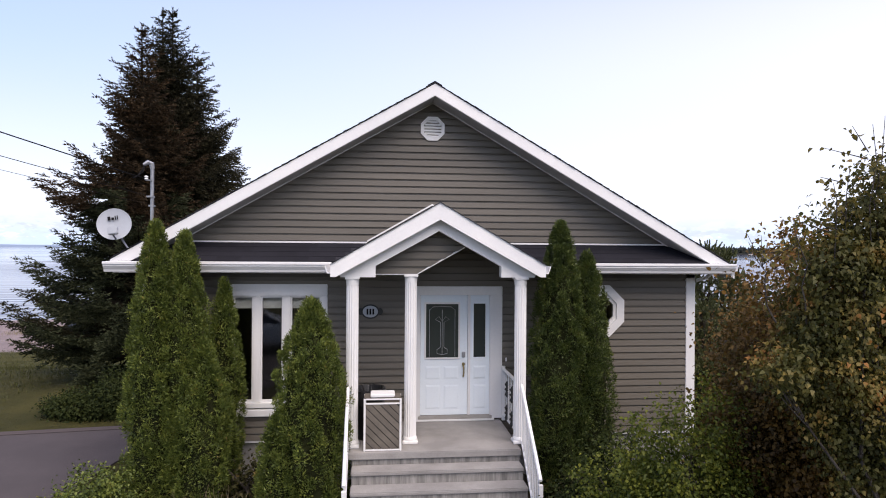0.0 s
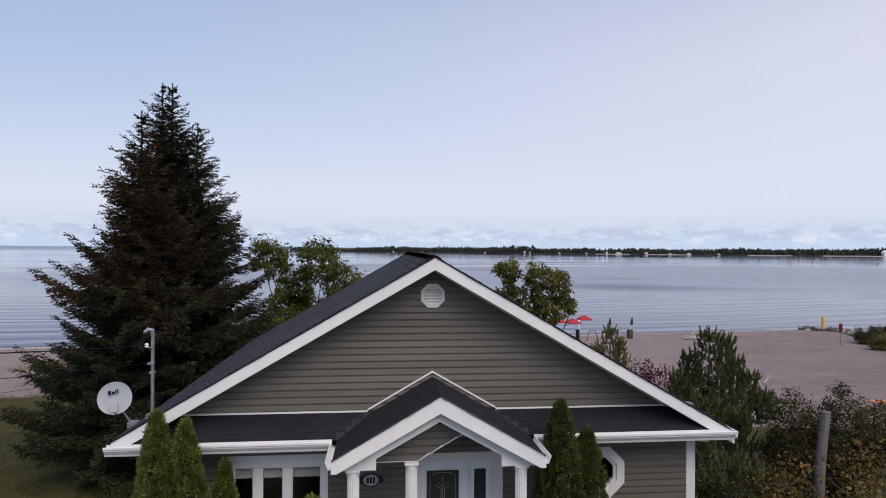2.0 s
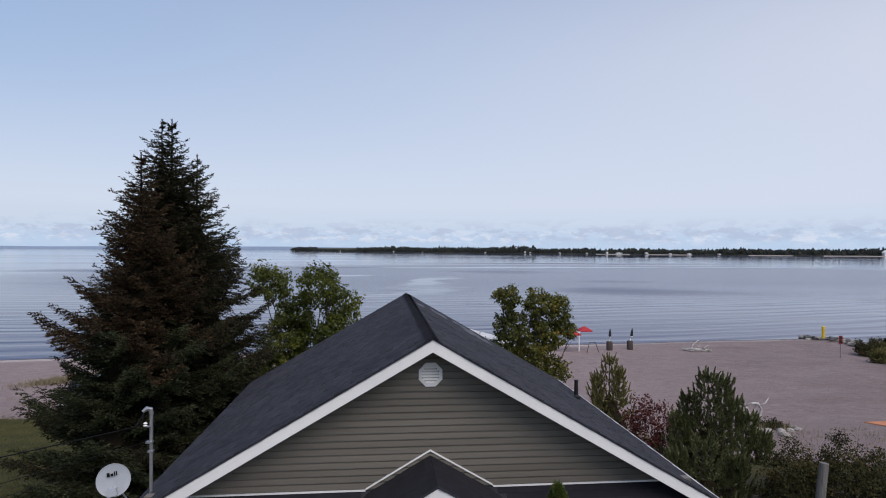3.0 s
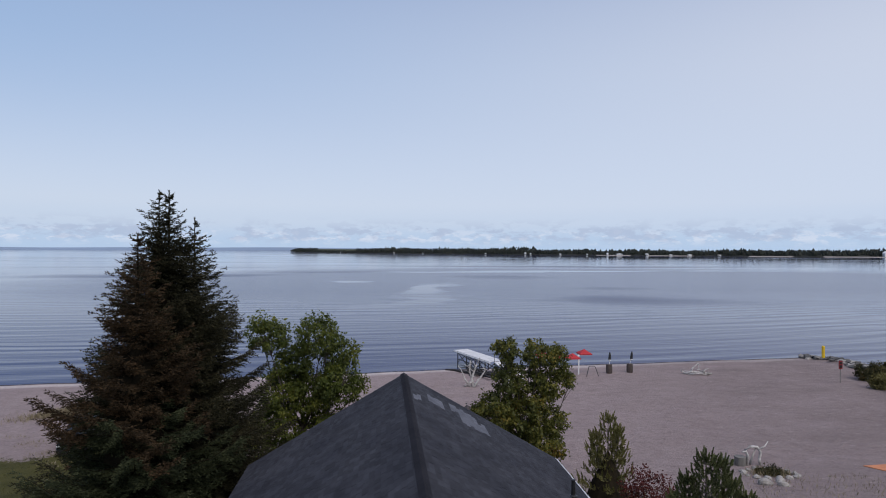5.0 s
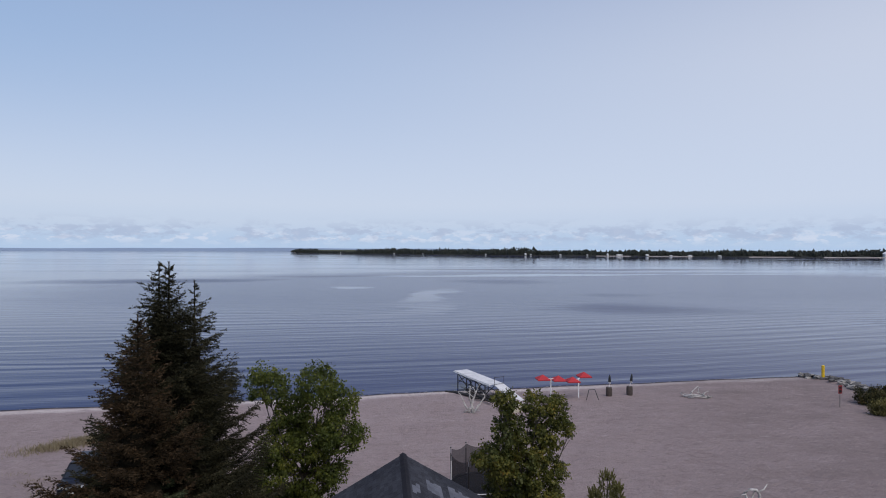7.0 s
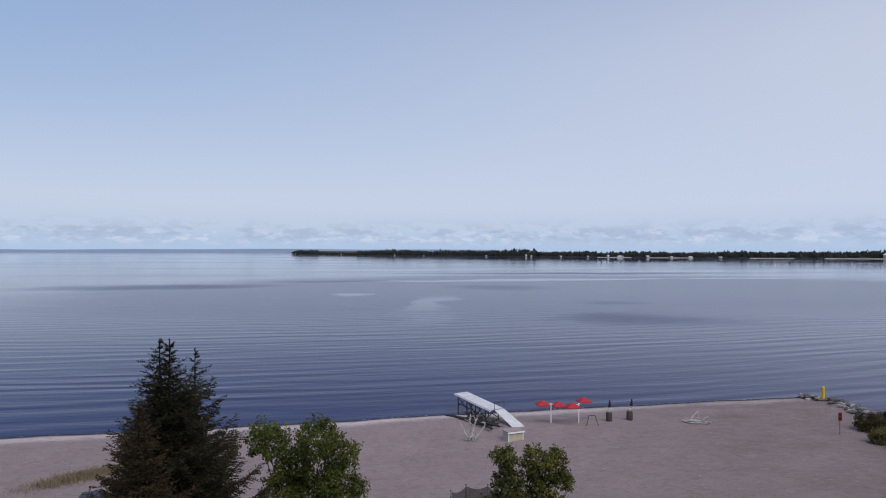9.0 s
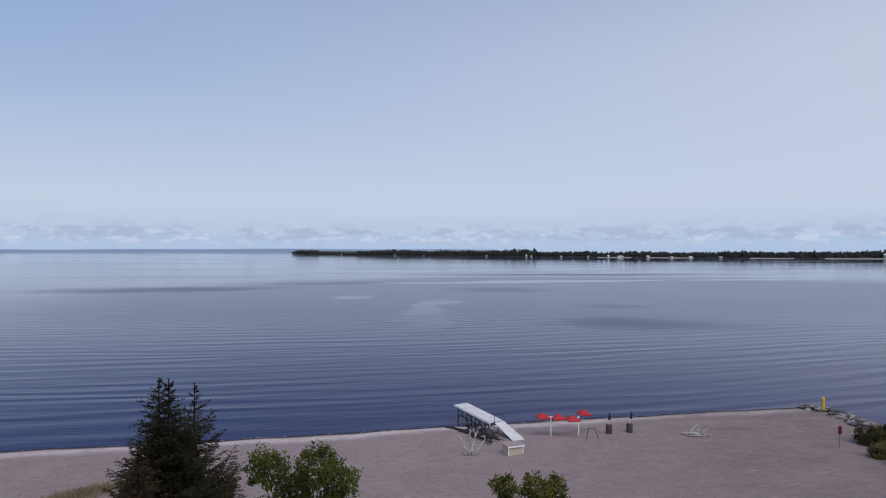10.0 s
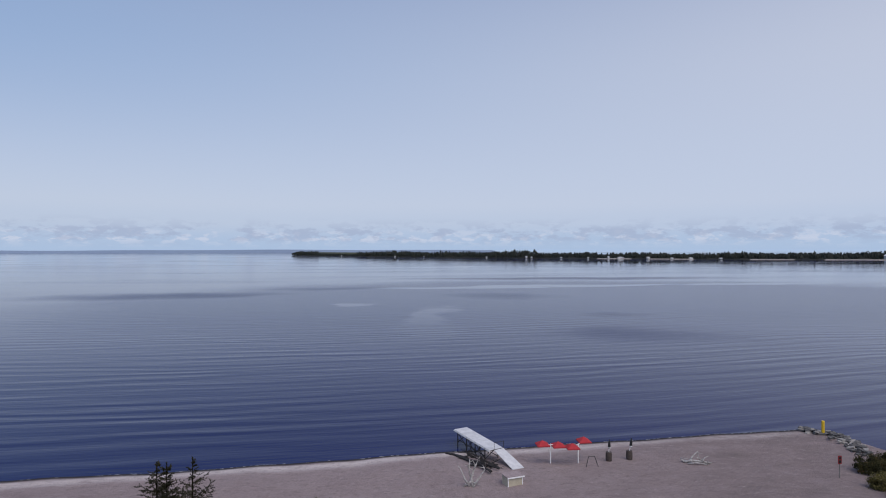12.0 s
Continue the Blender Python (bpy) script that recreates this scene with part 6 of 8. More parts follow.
bush("shrub", (10.6, 22.6), 1.3, 1.0, 3.2, 0.075, DARKRED, "dark red-leaved shrub beside the pines", 41, 150, 46)
pine((9.1, 15.0, gz(9.1, 15.0)), 1.35 - gz(9.1, 15.0), 1.7, PINE_DARK, "low bushy dark green pine beside the house wall", 35, 6, 0.05, ((0.7, -0.2, 1.0 - gz(9.1, 15)), (-0.7, -0.2, 0.9 - gz(9.1, 15))))
bush("shrub", (11.75, 16.3), 0.75, 0.7, 3.05 - gz(11.75, 16.3), 0.055, OLIVE, "twiggy olive-brown shrub behind the wooden post", 42, 300, 42, 0.13)
bush("shrub", (12.95, 15.8), 0.85, 0.7, 3.30 - gz(12.95, 15.8), 0.055, OLIVE, "taller twiggy olive-brown shrub behind the wooden post", 43, 340, 42, 0.13)
bush("shrub", (14.4, 16.2), 1.0, 0.8, 2.55 - gz(14.4, 16.2), 0.055, OLIVE, "twiggy olive-brown shrub behind the wooden post", 44, 280, 42, 0.13)
bush("shrub", (13.6, 13.6), 1.6, 1.0, 2.1, 0.07, OLIVE, "dense low shrub by the wooden post", 49, 190, 42)
bush("shrub", (9.6, 13.2), 1.4, 0.9, 1.3, 0.055, HEDGE, "dense dark shrub beside the house wall", 50, 260, 42)
bush("shrub", (7.3, 12.0), 1.2, 1.2, 1.7, 0.055, HEDGE, "dense dark shrub beside the house wall", 51, 170, 42)
bush("shrub", (3.15, 5.95), 0.70, 0.5, 2.75, 0.036, LIME, "yellow-green leafy shrub before the siding", 45, 420, 62, 0.10)
bush("shrub", (2.75, 6.50), 0.55, 0.5, 2.05, 0.036, LIME, "yellow-green leafy shrub before the siding", 64, 260, 56, 0.10)
bush("shrub", (3.10, 7.30), 0.95, 0.6, 1.75, 0.045, HEDGE, "dense dark shrub under the yellow-green one", 65, 320, 46, 0.13)
bush("shrub", (3.1, 8.3), 0.8, 0.6, 0.8, 0.05, OLIVE, "low dark leafy shrub at the foot of the cedars", 46, 90, 50)
bush("shrub", (4.75, 6.7), 0.9, 0.9, 4.0, 0.045, RUSTY, "shrub with rusty orange autumn leaves", 47, 520, 46, 0.16)
bush("shrub", (4.25, 6.1), 0.55, 0.6, 4.15, 0.045, RUSTY, "shrub with rusty orange autumn leaves", 59, 330, 52, 0.15)
bush("shrub", (5.3, 7.4), 1.0, 0.8, 4.12 - gz(5.3, 7.4), 0.045, RUSTY, "shrub with rusty orange autumn leaves", 48, 380, 50, 0.17)
bush("shrub", (6.5, 7.2), 1.0, 0.8, 4.48 - gz(6.5, 7.2), 0.045, RUSTY, "shrub with rusty orange autumn leaves", 52, 340, 50, 0.17)

AB = (4.3, 4.75, gz(4.3, 4.75))
AUTUMN_LOBES = [((4.65, 4.8, 2.4), (0.75, 0.9, 1.5)), ((3.85, 4.8, 3.85), (0.36, 0.40, 0.36)), ((4.20, 4.8, 4.15), (0.40, 0.42, 0.36)), ((4.5, 4.75, 4.45), (0.5, 0.5, 0.45)), ((3.95, 4.8, 3.6), (0.55, 0.5, 0.55)),
                ((4.9, 4.7, 3.6), (0.7, 0.7, 0.9)), ((3.75, 4.8, 3.0), (0.42, 0.5, 0.55)), ((3.25, 4.6, 3.05), (0.22, 0.2, 0.14)), ((5.2, 4.8, 2.4), (0.8, 0.8, 1.4)), ((4.0, 4.7, 2.5), (0.40, 0.45, 0.6))]
autumn = broadleaf("maple_shrub", AB, AUTUMN_LOBES,
                   0.037, AUTUMN, "large maple shrub with green leaves turning orange and brown", 61, 1500, 40, "shrub", 0.05, 0.085, shell=0.4, flutter=0.6, hang=0.8, forks=12, even=0.5)
broadleaf("maple_shrub", (5.0, 5.7, gz(5.0, 5.7)), [((4.5, 5.65, 3.45), (0.85, 0.5, 0.85)), ((5.6, 5.8, 3.6), (0.9, 0.5, 0.85)), ((6.6, 5.9, 3.3), (0.8, 0.5, 0.9)), ((5.0, 5.7, 2.0), (1.2, 0.5, 1.2))],
          0.046, ORANGELEAF, "maple shrub with leaves turned rusty orange", 63, 520, 40, "shrub", 0.05, 0.12, shell=0.6, flutter=0.6)
# twigs that stand out over it, each with a few leaves
rngt = np.random.default_rng(62)
lp = []
for sx, sy, ex, ey, ez in ((4.0, 4.7, 3.98, 4.62, 5.05), (4.05, 4.7, 4.12, 4.6, 5.15), (3.75, 4.7, 3.60, 4.62, 4.60), (3.5, 4.7, 3.30, 4.6, 4.25), (4.4, 4.7, 4.3, 4.6, 4.95), (3.9, 4.7, 3.75, 4.6, 4.7), (3.3, 4.8, 3.05, 4.7, 4.1), (4.7, 4.7, 4.75, 4.6, 5.3)):
    tw = Geo()
    a, c = np.array([sx, sy, 3.4]), np.array([ex, ey, ez])
    way = [a + (c - a) * f + rngt.normal(scale=0.035, size=3) * (f > 0) for f in (0, 0.2, 0.4, 0.6, 0.8, 1)]
    tw.tube([tuple(q) for q in way], [0.008, 0.007, 0.006, 0.005, 0.004, 0.002], 5)
    for _ in range(3):
        s0 = a + (c - a) * rngt.uniform(0.4, 0.9)
        e0 = s0 + rngt.normal(scale=0.13, size=3) + [0, 0, 0.12]
        tw.tube([tuple(s0), tuple(e0)], [0.005, 0.002], 4)
        for _ in range(5):
            lp.append(s0 + (e0 - s0) * rngt.uniform(0.4, 1.1) + rngt.normal(scale=0.03, size=3))
    for k in range(16):
        lp.append(a + (c - a) * rngt.uniform(0.2, 0.97) + rngt.normal(scale=0.045, size=3))
    tree_part("twig", tw, BARK, autumn, AB)
LEAF = fastmesh("leaf", leaves(np.zeros((1, 3)), np.array([[0.0, 0, 1]]), np.array([[0.0, -1, 0]]), np.array([1.0]), rngt), 6, AUTUMN)
LEAF_RND = foliage("autumn_leaf_single", (0.07, 0.065, 0.018), (0.13, 0.11, 0.025), (0.24, 0.14, 0.035), scale=4, thin=0.3)
LEAF.materials[0] = LEAF_RND
for p in lp[:230]:
    o = part("leaf", LEAF, None, autumn)
    s = rngt.uniform(0.038, 0.060)
    o.matrix_parent_inverse = Matrix.Translation((-AB[0], -AB[1], -AB[2]))
    o.matrix_basis = pose(*p, rngt.uniform(100, 230), rngt.uniform(-50, 50), rngt.uniform(0, 360)) @ Matrix.Scale(s, 4)

# low planting before the house
bush("juniper", (-4.25, 8.2), 0.55, 0.5, 0.78, 0.040, LIME, "low feathery yellow-green juniper beside the driveway", 53, 170, 60, 0.08)
bush("juniper", (-4.05, 9.2), 0.5, 0.5, 0.95, 0.038, CEDAR, "low feathery green juniper beside the driveway", 54, 130, 60, 0.09)
for k, (x, y, r, h) in enumerate(((-7.35, 15.3, 0.5, 0.45), (-6.85, 15.1, 0.55, 0.6), (-6.2, 15.0, 0.6, 0.75), (-5.6, 15.2, 0.6, 0.9), (-6.4, 16.2, 0.8, 0.85))):
    bush("shrub", (x, y), r, r * 0.8, h, 0.055, HEDGE, "low leafy dark green shrub at the driveway's edge", 110 + k, 110, 40, 0.14, "shrubs by the driveway")
rngg = np.random.default_rng(71)


def scatter(n, x0, x1, y0, y1, rng):
    x, y = rng.uniform(x0, x1, n), rng.uniform(y0, y1, n)
    return np.stack([x, y, ground_z(x, y)], 1)


pts = np.concatenate([np.array([[-2.2, 8.3, 0]]) + rngg.normal(scale=0.25, size=(500, 3)) * [1, 1, 0], np.array([[-2.9, 8.0, 0]]) + rngg.normal(scale=0.25, size=(400, 3)) * [1, 1, 0]])
blade_field("dry_grass", pts, 0.6, 0.008, DRYGRASS, "tuft of dry brownish grass before the window", "grass", 72, 0.35)
bush("shrub", (-1.9, 9.7), 0.5, 0.4, 0.75, 0.05, OLIVE, "low dark plant under the window", 58, 40, 50, 0.12)
bed = Geo()
bed.add([(x, y, gz(x, y) + 0.012) for x, y in ((-5.2, 7.4), (-0.6, 7.4), (-0.6, 10.6), (-4.6, 10.6))], [(0, 1, 2, 3)])
shape("planting_bed", bed, SOIL, "bare dark soil bed along the house", "soil", kind="structure")
bed = Geo()
bed.add([(x, y, gz(x, y) + 0.012) for x, y in ((2.3, 3.2), (9.5, 3.2), (9.5, 12.0), (5.7, 12.0), (5.7, 10.6), (2.3, 10.6))], [(0, 1, 2, 3, 4, 5)])
shape("planting_bed", bed, SOIL, "bare dark soil bed under the shrubs", "soil", kind="structure")
# lawn and dune grass
P = scatter(18000, -27, -9.5, 15.5, 43, rngg)
keep = (smooth(44.5, 40.5, P[:, 1] + 1.2 * np.sin(P[:, 0] * 0.4) + 0.7 * np.sin(P[:, 0] * 0.9 + 2)) + rngg.normal(scale=0.25, size=len(P))) > 0.5
blade_field("lawn", P[keep], 0.10, 0.014, LAWNBLADE, "short olive lawn grass beside the driveway", "grass", 73)
c0, ax = np.array([-26.0, 56.2]), unit(np.array([3.6, 3.0]))
k = rngg.normal(size=(5200, 2)) * [1.9, 0.75]
xy = c0 + k[:, :1] * ax + k[:, 1:] * np.array([-ax[1], ax[0]])
blade_field("dune_grass", np.stack([xy[:, 0], xy[:, 1], ground_z(xy[:, 0], xy[:, 1])], 1), 0.45, 0.022, DRYGRASS, "patch of pale dune grass on the sand", "grass", 74, 0.45)
P = scatter(5200, -31, -12, 40.5, 48.5, rngg)
P = P[np.sin(P[:, 0] * 1.3 + P[:, 1]) + np.sin(P[:, 1] * 1.9 - P[:, 0] * 0.6) + rngg.normal(scale=0.5, size=len(P)) > 0.9]
blade_field("beach_grass", P, 0.22, 0.018, DRYGRASS, "thin tufts of dry grass where lawn meets sand", "grass", 75, 0.45)
P = scatter(1800, 14, 33, 24, 33, rngg)
blade_field("beach_grass", P, 0.25, 0.016, DRYGRASS, "thin tufts of dry grass where garden meets sand", "grass", 76, 0.45)

# shrubs on the point
for k, (x, y, r, h) in enumerate(((55.6, 62.6, 1.5, 2.0), (57.4, 62.8, 1.3, 1.9), (53.9, 62.2, 1.4, 2.0), (51.4, 57.8, 1.1, 1.6), (53.2, 57.4, 1.3, 1.8), (51.3, 54.6, 1.1, 1.6), (53.1, 53.9, 1.3, 1.8), (60.0, 62.0, 1.7, 2.0))):
    bush("shrub", (x, y), r, r, h, 0.13, OLIVE if k in (0, 1, 2, 7) else DRYOLIVE, "rounded olive shrub on the sandy point", 81 + k, 80, 46, 0.2, "shrubs on the point")

# ---- things on the house ----
dish = thing("satellite_dish", "pale grey satellite dish with dark bars, on the roof edge", "dish", (-4.22, 10.9, 3.86))


def dp(name, geo, mat, label="", smooth=False):
    ob = part(name, geo, mat, dish, label, smooth)
    ob.matrix_parent_inverse = Matrix.Translation((4.22, -10.9, -3.86))
    return ob


DM = Matrix.Translation((-4.44, 10.72, 4.37)) @ pose(0, 0, 0, 78, 0, 12) @ pose(0, 0, 0, 0, 0, 9) @ Matrix.Scale(0.87, 4)
prof = [(r, 0.30 * r * r) for r in np.linspace(0.0, 0.30, 8)]
prof += [(0.305, 0.030), (0.300, 0.018)] + [(r, 0.30 * r * r - 0.010) for r in np.linspace(0.28, 0.0, 6)]
g = Geo()
n = 36
for r, h in prof:
    for j in range(n):
        g.v.append(tuple(DM @ Vector((r * math.cos(2 * math.pi * j / n), r * 1.02 * math.sin(2 * math.pi * j / n), h))))
g.f = [(i * n + j, i * n + (j + 1) % n, (i + 1) * n + (j + 1) % n, (i + 1) * n + j) for i in range(len(prof) - 1) for j in range(n)]
dp("reflector", g, DISH, "", True)
g = Geo()
for x0, w, h in ((-0.10, 0.05, 0.075), (-0.035, 0.045, 0.05), (0.025, 0.018, 0.08), (0.06, 0.018, 0.08)):
    g.box(x0, x0 + w, 0.08, 0.08 + h, 0.034, 0.038, DM)
dp("mark", g, CABLE)
dp("feed_arm", Geo().tube([DM @ Vector((0, -0.30, 0.0)), DM @ Vector((-0.02, -0.24, 0.30))], 0.014, 8), STEEL)
dp("receiver", Geo().bevel_box(-0.085, 0.085, -0.27, -0.12, 0.24, 0.34, 0.015, DM).tube([DM @ Vector((-0.04, -0.17, 0.24)), DM @ Vector((-0.04, -0.13, 0.17))], [0.03, 0.038], 10).tube([DM @ Vector((0.04, -0.17, 0.24)), DM @ Vector((0.04, -0.13, 0.17))], [0.03, 0.038], 10), DISH)
dp("mast", Geo().tube([(-4.22, 10.9, 3.86), (-4.36, 10.86, 4.10), (-4.43, 10.80, 4.33)], 0.016, 8), STEEL)
dp("foot", Geo().bevel_box(-4.29, -4.13, 10.82, 10.98, 3.82, 3.93, 0.01), STEEL)

mast = thing("service_mast", "grey steel service mast with white insulators", "mast", (-3.98, 11.12, 4.05))


def mp(name, geo, mat, label=""):
    ob = part(name, geo, mat, mast, label)
    ob.matrix_parent_inverse = Matrix.Translation((3.98, -11.12, -4.05))


mp("pipe", Geo().tube([(-3.98, 11.12, 3.9), (-3.98, 11.12, 5.38)], 0.030, 12), STEEL)
mp("weatherhead", Geo().tube([(-3.98, 11.12, 5.36), (-3.99, 11.11, 5.45), (-4.04, 11.08, 5.47), (-4.10, 11.05, 5.42)], [0.038, 0.042, 0.042, 0.03], 10), STEEL)
mp("insulator", Geo().lathe([(0.015, 0), (0.038, 0.015), (0.02, 0.035), (0.038, 0.055), (0.015, 0.075)], -4.06, 11.06, 5.16, 12), WHITE, "white porcelain insulator")
mp("bracket", Geo().box(-4.07, -3.97, 11.05, 11.10, 5.15, 5.165).box(-4.06, -3.95, 11.06, 11.16, 4.86, 4.89).box(-4.03, -3.94, 11.08, 11.16, 4.70, 4.73), STEEL)
mp("lead", Geo().tube([(-4.08, 11.05, 5.40), (-4.13, 11.02, 5.30), (-4.18, 10.97, 5.20), (-4.22, 10.9, 5.18)], 0.012, 6).tube([(-4.08, 11.05, 5.41), (-4.09, 10.99, 5.28), (-4.16, 10.95, 5.22)], 0.010, 6), CABLE)


def wire(name, a, c, sag, r, label):
    a, c = Vector(a), Vector(c)
    pts = [a.lerp(c, k / 24) - Vector((0, 0, sag * 4 * (k / 24) * (1 - k / 24))) for k in range(25)]
    shape(name, Geo().tube(pts, r, 6), CABLE, label, "cable")


wire("service_cable", (-4.10, 11.04, 5.19), (-10.6, -7.0, 8.4), 0.28, 0.009, "black twisted overhead service cable to the mast")
wire("overhead_wire", (-4.04, 11.06, 4.89), (-10.45, -7.0, 7.75), 0.25, 0.005, "thin black overhead wire")
wire("overhead_wire", (-4.02, 11.06, 4.74), (-10.45, -7.0, 7.35), 0.25, 0.003, "thin grey overhead wire")

shape("utility_pole", Geo().tube([(-10.6, -7.1, -0.5), (-10.6, -7.1, 9.0)], [0.16, 0.12], 12), OLDWOOD, "grey wooden utility pole beside the driveway", "pole")
sign = thing("house_sign", "oval pale wall plaque with dark bars and black rim", "sign", (-0.17, FRONT - 0.03, 2.91))
g = Geo()


def oval(rx_, rz_, y0, y1, geo, cx=-0.17, cz=2.91):
    geo.slab([(cx + rx_ * math.cos(2 * math.pi * k / 28), cz + rz_ * math.sin(2 * math.pi * k / 28)) for k in range(28)], y0, y1)


oval(0.155, 0.125, FRONT - 0.050, FRONT - 0.018, g)
for s in (-1, 1):
    oval(0.05, 0.06, FRONT - 0.047, FRONT - 0.018, g, -0.17 + s * 0.165)
at_base(part("rim", g, IRON, sign), (-0.17, FRONT - 0.03, 2.91))
g = Geo()
oval(0.13, 0.10, FRONT - 0.057, FRONT - 0.049, g)
at_base(part("face", g, DISH, sign), (-0.17, FRONT - 0.03, 2.91))
g = Geo()
for k in range(3):
    g.box(-0.235 + k * 0.05, -0.205 + k * 0.05, FRONT - 0.060, FRONT - 0.0575, 2.86, 2.96)
at_base(part("bars", g, CABLE, sign), (-0.17, FRONT - 0.03, 2.91))

# planter box with slanted boards, and a bin behind it
BXA, BXB, BYA, BYB = -0.235, 0.325, 9.06, 9.38
box = thing("planter_box", "white-framed box with grey slanted boards on the porch", "box", ((BXA + BXB) / 2, (BYA + BYB) / 2, 1.0))


def bp(name, geo, mat, label=""):
    return at_base(part(name, geo, mat, box, label), ((BXA + BXB) / 2, (BYA + BYB) / 2, 1.0))


ZT = 1.775
for x in (BXA, BXB - 0.03):
    for y in (BYA, BYB - 0.03):
        bp("post", Geo().bevel_box(x, x + 0.03, y, y + 0.03, 1.0, ZT, 0.004), WHITE)
for z in (1.005, ZT - 0.085, ZT - 0.02):
    bp("rail", Geo().bevel_box(BXA + 0.031, BXB - 0.031, BYA + 0.002, BYA + 0.028, z, z + 0.022, 0.003), WHITE)
bp("backing", Geo().box(BXA + 0.03, BXB - 0.03, BYA + 0.022, BYA + 0.028, 1.03, ZT - 0.085), IRON)
GREYBOARD = surface("grey_board", (0.15, 0.132, 0.110), (0.105, 0.092, 0.077), 3, 30, 0.7, relief=0.3, vary=0.12, rnd=0.12)
w, hgt = BXB - BXA - 0.062, ZT - 0.087 - 1.03
for k in range(-6, 9):
    # boards that fall to the right at 45 degrees, clipped to the panel
    def clip(poly, ax, lim, keep_less):
        out = []
        for i in range(len(poly)):
            p, q = poly[i], poly[(i + 1) % len(poly)]
            ip, iq = (p[ax] <= lim) == keep_less or p[ax] == lim, (q[ax] <= lim) == keep_less or q[ax] == lim
            if ip:
                out.append(p)
            if ip != iq:
                f = (lim - p[ax]) / (q[ax] - p[ax])
                out.append((p[0] + f * (q[0] - p[0]), p[1] + f * (q[1] - p[1])))
        return out
    o = k * 0.125
    poly = [(-1 + o, 1), (1 + o, -1), (1 + o + 0.108, -1), (-1 + o + 0.108, 1)]
    for ax, lim, less in ((0, 0.0, False), (0, w, True), (1, 0.0, False), (1, hgt, True)):
        if len(poly) > 2:
            poly = clip(poly, ax, lim, less)
    if len(poly) > 2:
        bp("board", Geo().slab([(BXA + 0.031 + p, 1.03 + q) for p, q in poly], BYA + 0.006, BYA + 0.02), GREYBOARD)
for x in (BXA + 0.004, BXB - 0.016):
    bp("side_panel", Geo().box(x, x + 0.012, BYA + 0.03, BYB - 0.03, 1.02, ZT - 0.01), GREYBOARD)
bp("lid", Geo().box(BXA + 0.01, BXB - 0.01, BYA + 0.01, BYB - 0.01, ZT, ZT + 0.012), GREYBOARD)
shape("white_tray", Geo().bevel_box(BXA + 0.10, BXB - 0.10, BYA + 0.02, BYB - 0.04, ZT + 0.013, ZT + 0.065, 0.012), WHITE, "small white plastic tray lying on the planter box", "tray")
binn = thing("waste_bin", "black plastic bin with a bag hung over its rim", "bin", (-0.17, 9.75, 1.0))
at_base(part("body", Geo().lathe([(0.19, 0.0), (0.235, 0.73), (0.225, 0.75), (0.18, 0.02)], -0.17, 9.75, 1.0, 24), PLASTIC, binn), (-0.17, 9.75, 1.0))
rngb = random.Random(5)
g = Geo()
n = 40
ring = lambda r, h, j: (-0.17 + r * math.cos(2 * math.pi * j / n), 9.75 + r * math.sin(2 * math.pi * j / n), 1.0 + h)
rows_ = [[ring(rr + rngb.uniform(-0.006, 0.006), hh + rngb.uniform(-0.012, 0.012), j) for j in range(n)] for rr, hh in ((0.19, 0.66), (0.235, 0.79), (0.265, 0.78), (0.27, 0.68), (0.255, 0.55))]
g.v = [p for rw in rows_ for p in rw]
g.f = [(i * n + j, i * n + (j + 1) % n, (i + 1) * n + (j + 1) % n, (i + 1) * n + j) for i in range(4) for j in range(n)]
at_base(part("bag", g, PLASTIC, binn, "crumpled black bag"), (-0.17, 9.75, 1.0))
shape("roof_vent_pipe", Geo().lathe([(0.11, -0.2), (0.11, 0.02), (0.06, 0.05), (0.05, 0.42), (0.06, 0.43), (0.06, 0.46)], 5.35, 16.2, 4.26, 14), PLASTIC, "short black vent pipe on the shingle roof", "pipe")

# ---- garden and beach ----
post = Geo().tube([(11.50, 15.0, gz(11.5, 15) - 0.2), (11.58, 15.0, 1.4), (11.72, 15.0, 2.66)], [0.135, 0.125, 0.115], 12)
shape("wooden_post", post, OLDWOOD, "weathered grey wooden post among the shrubs", "post")
for z0, z1 in ((1.9, 2.1), (1.5, 1.7)):
    wire("fence_wire", (11.6, 14.95, z0), (16.5, 12.0, z1), 0.04, 0.006, "thin fence wire from the wooden post")
for cz in (2.05, 1.55):
    loop = [(11.90 + 0.14 * math.cos(a) + 0.02 * a, 14.85, cz + 0.13 * math.sin(a)) for a in np.linspace(3.3, 12.0, 26)]
    shape("wire_coil", Geo().tube([(11.66, 14.90, cz - 0.02)] + loop, 0.005, 5), DARKTIMBER, "coiled loose end of rusty fence wire on the post", "wire")
wire("fence_wire", (11.55, 14.95, 1.0), (6.0, 12.6, 1.35), 0.08, 0.008, "thin cable from the wooden post to the house")


def rock_mesh(name, r, seed, mat, flat=0.7, div=2):
    bm = bmesh.new()
    bmesh.ops.create_icosphere(bm, subdivisions=div, radius=1)
    off = Vector((seed * 3.1, seed * 1.7, seed))
    for v in bm.verts:
        k = 1 + 0.30 * noise.noise(v.co * 1.3 + off) + 0.10 * noise.noise(v.co * 3.7 + off)
        v.co = Vector((v.co.x * r * k, v.co.y * r * k * 0.85, v.co.z * r * k * flat))
    me_ = bpy.data.meshes.new(name)
    bm.to_mesh(me_)
    bm.free()
    me_.materials.append(mat)
    return me_


PALE = [rock_mesh("boulder", 1, k + 1, PALEROCK, 0.75) for k in range(3)]
rngr = random.Random(9)


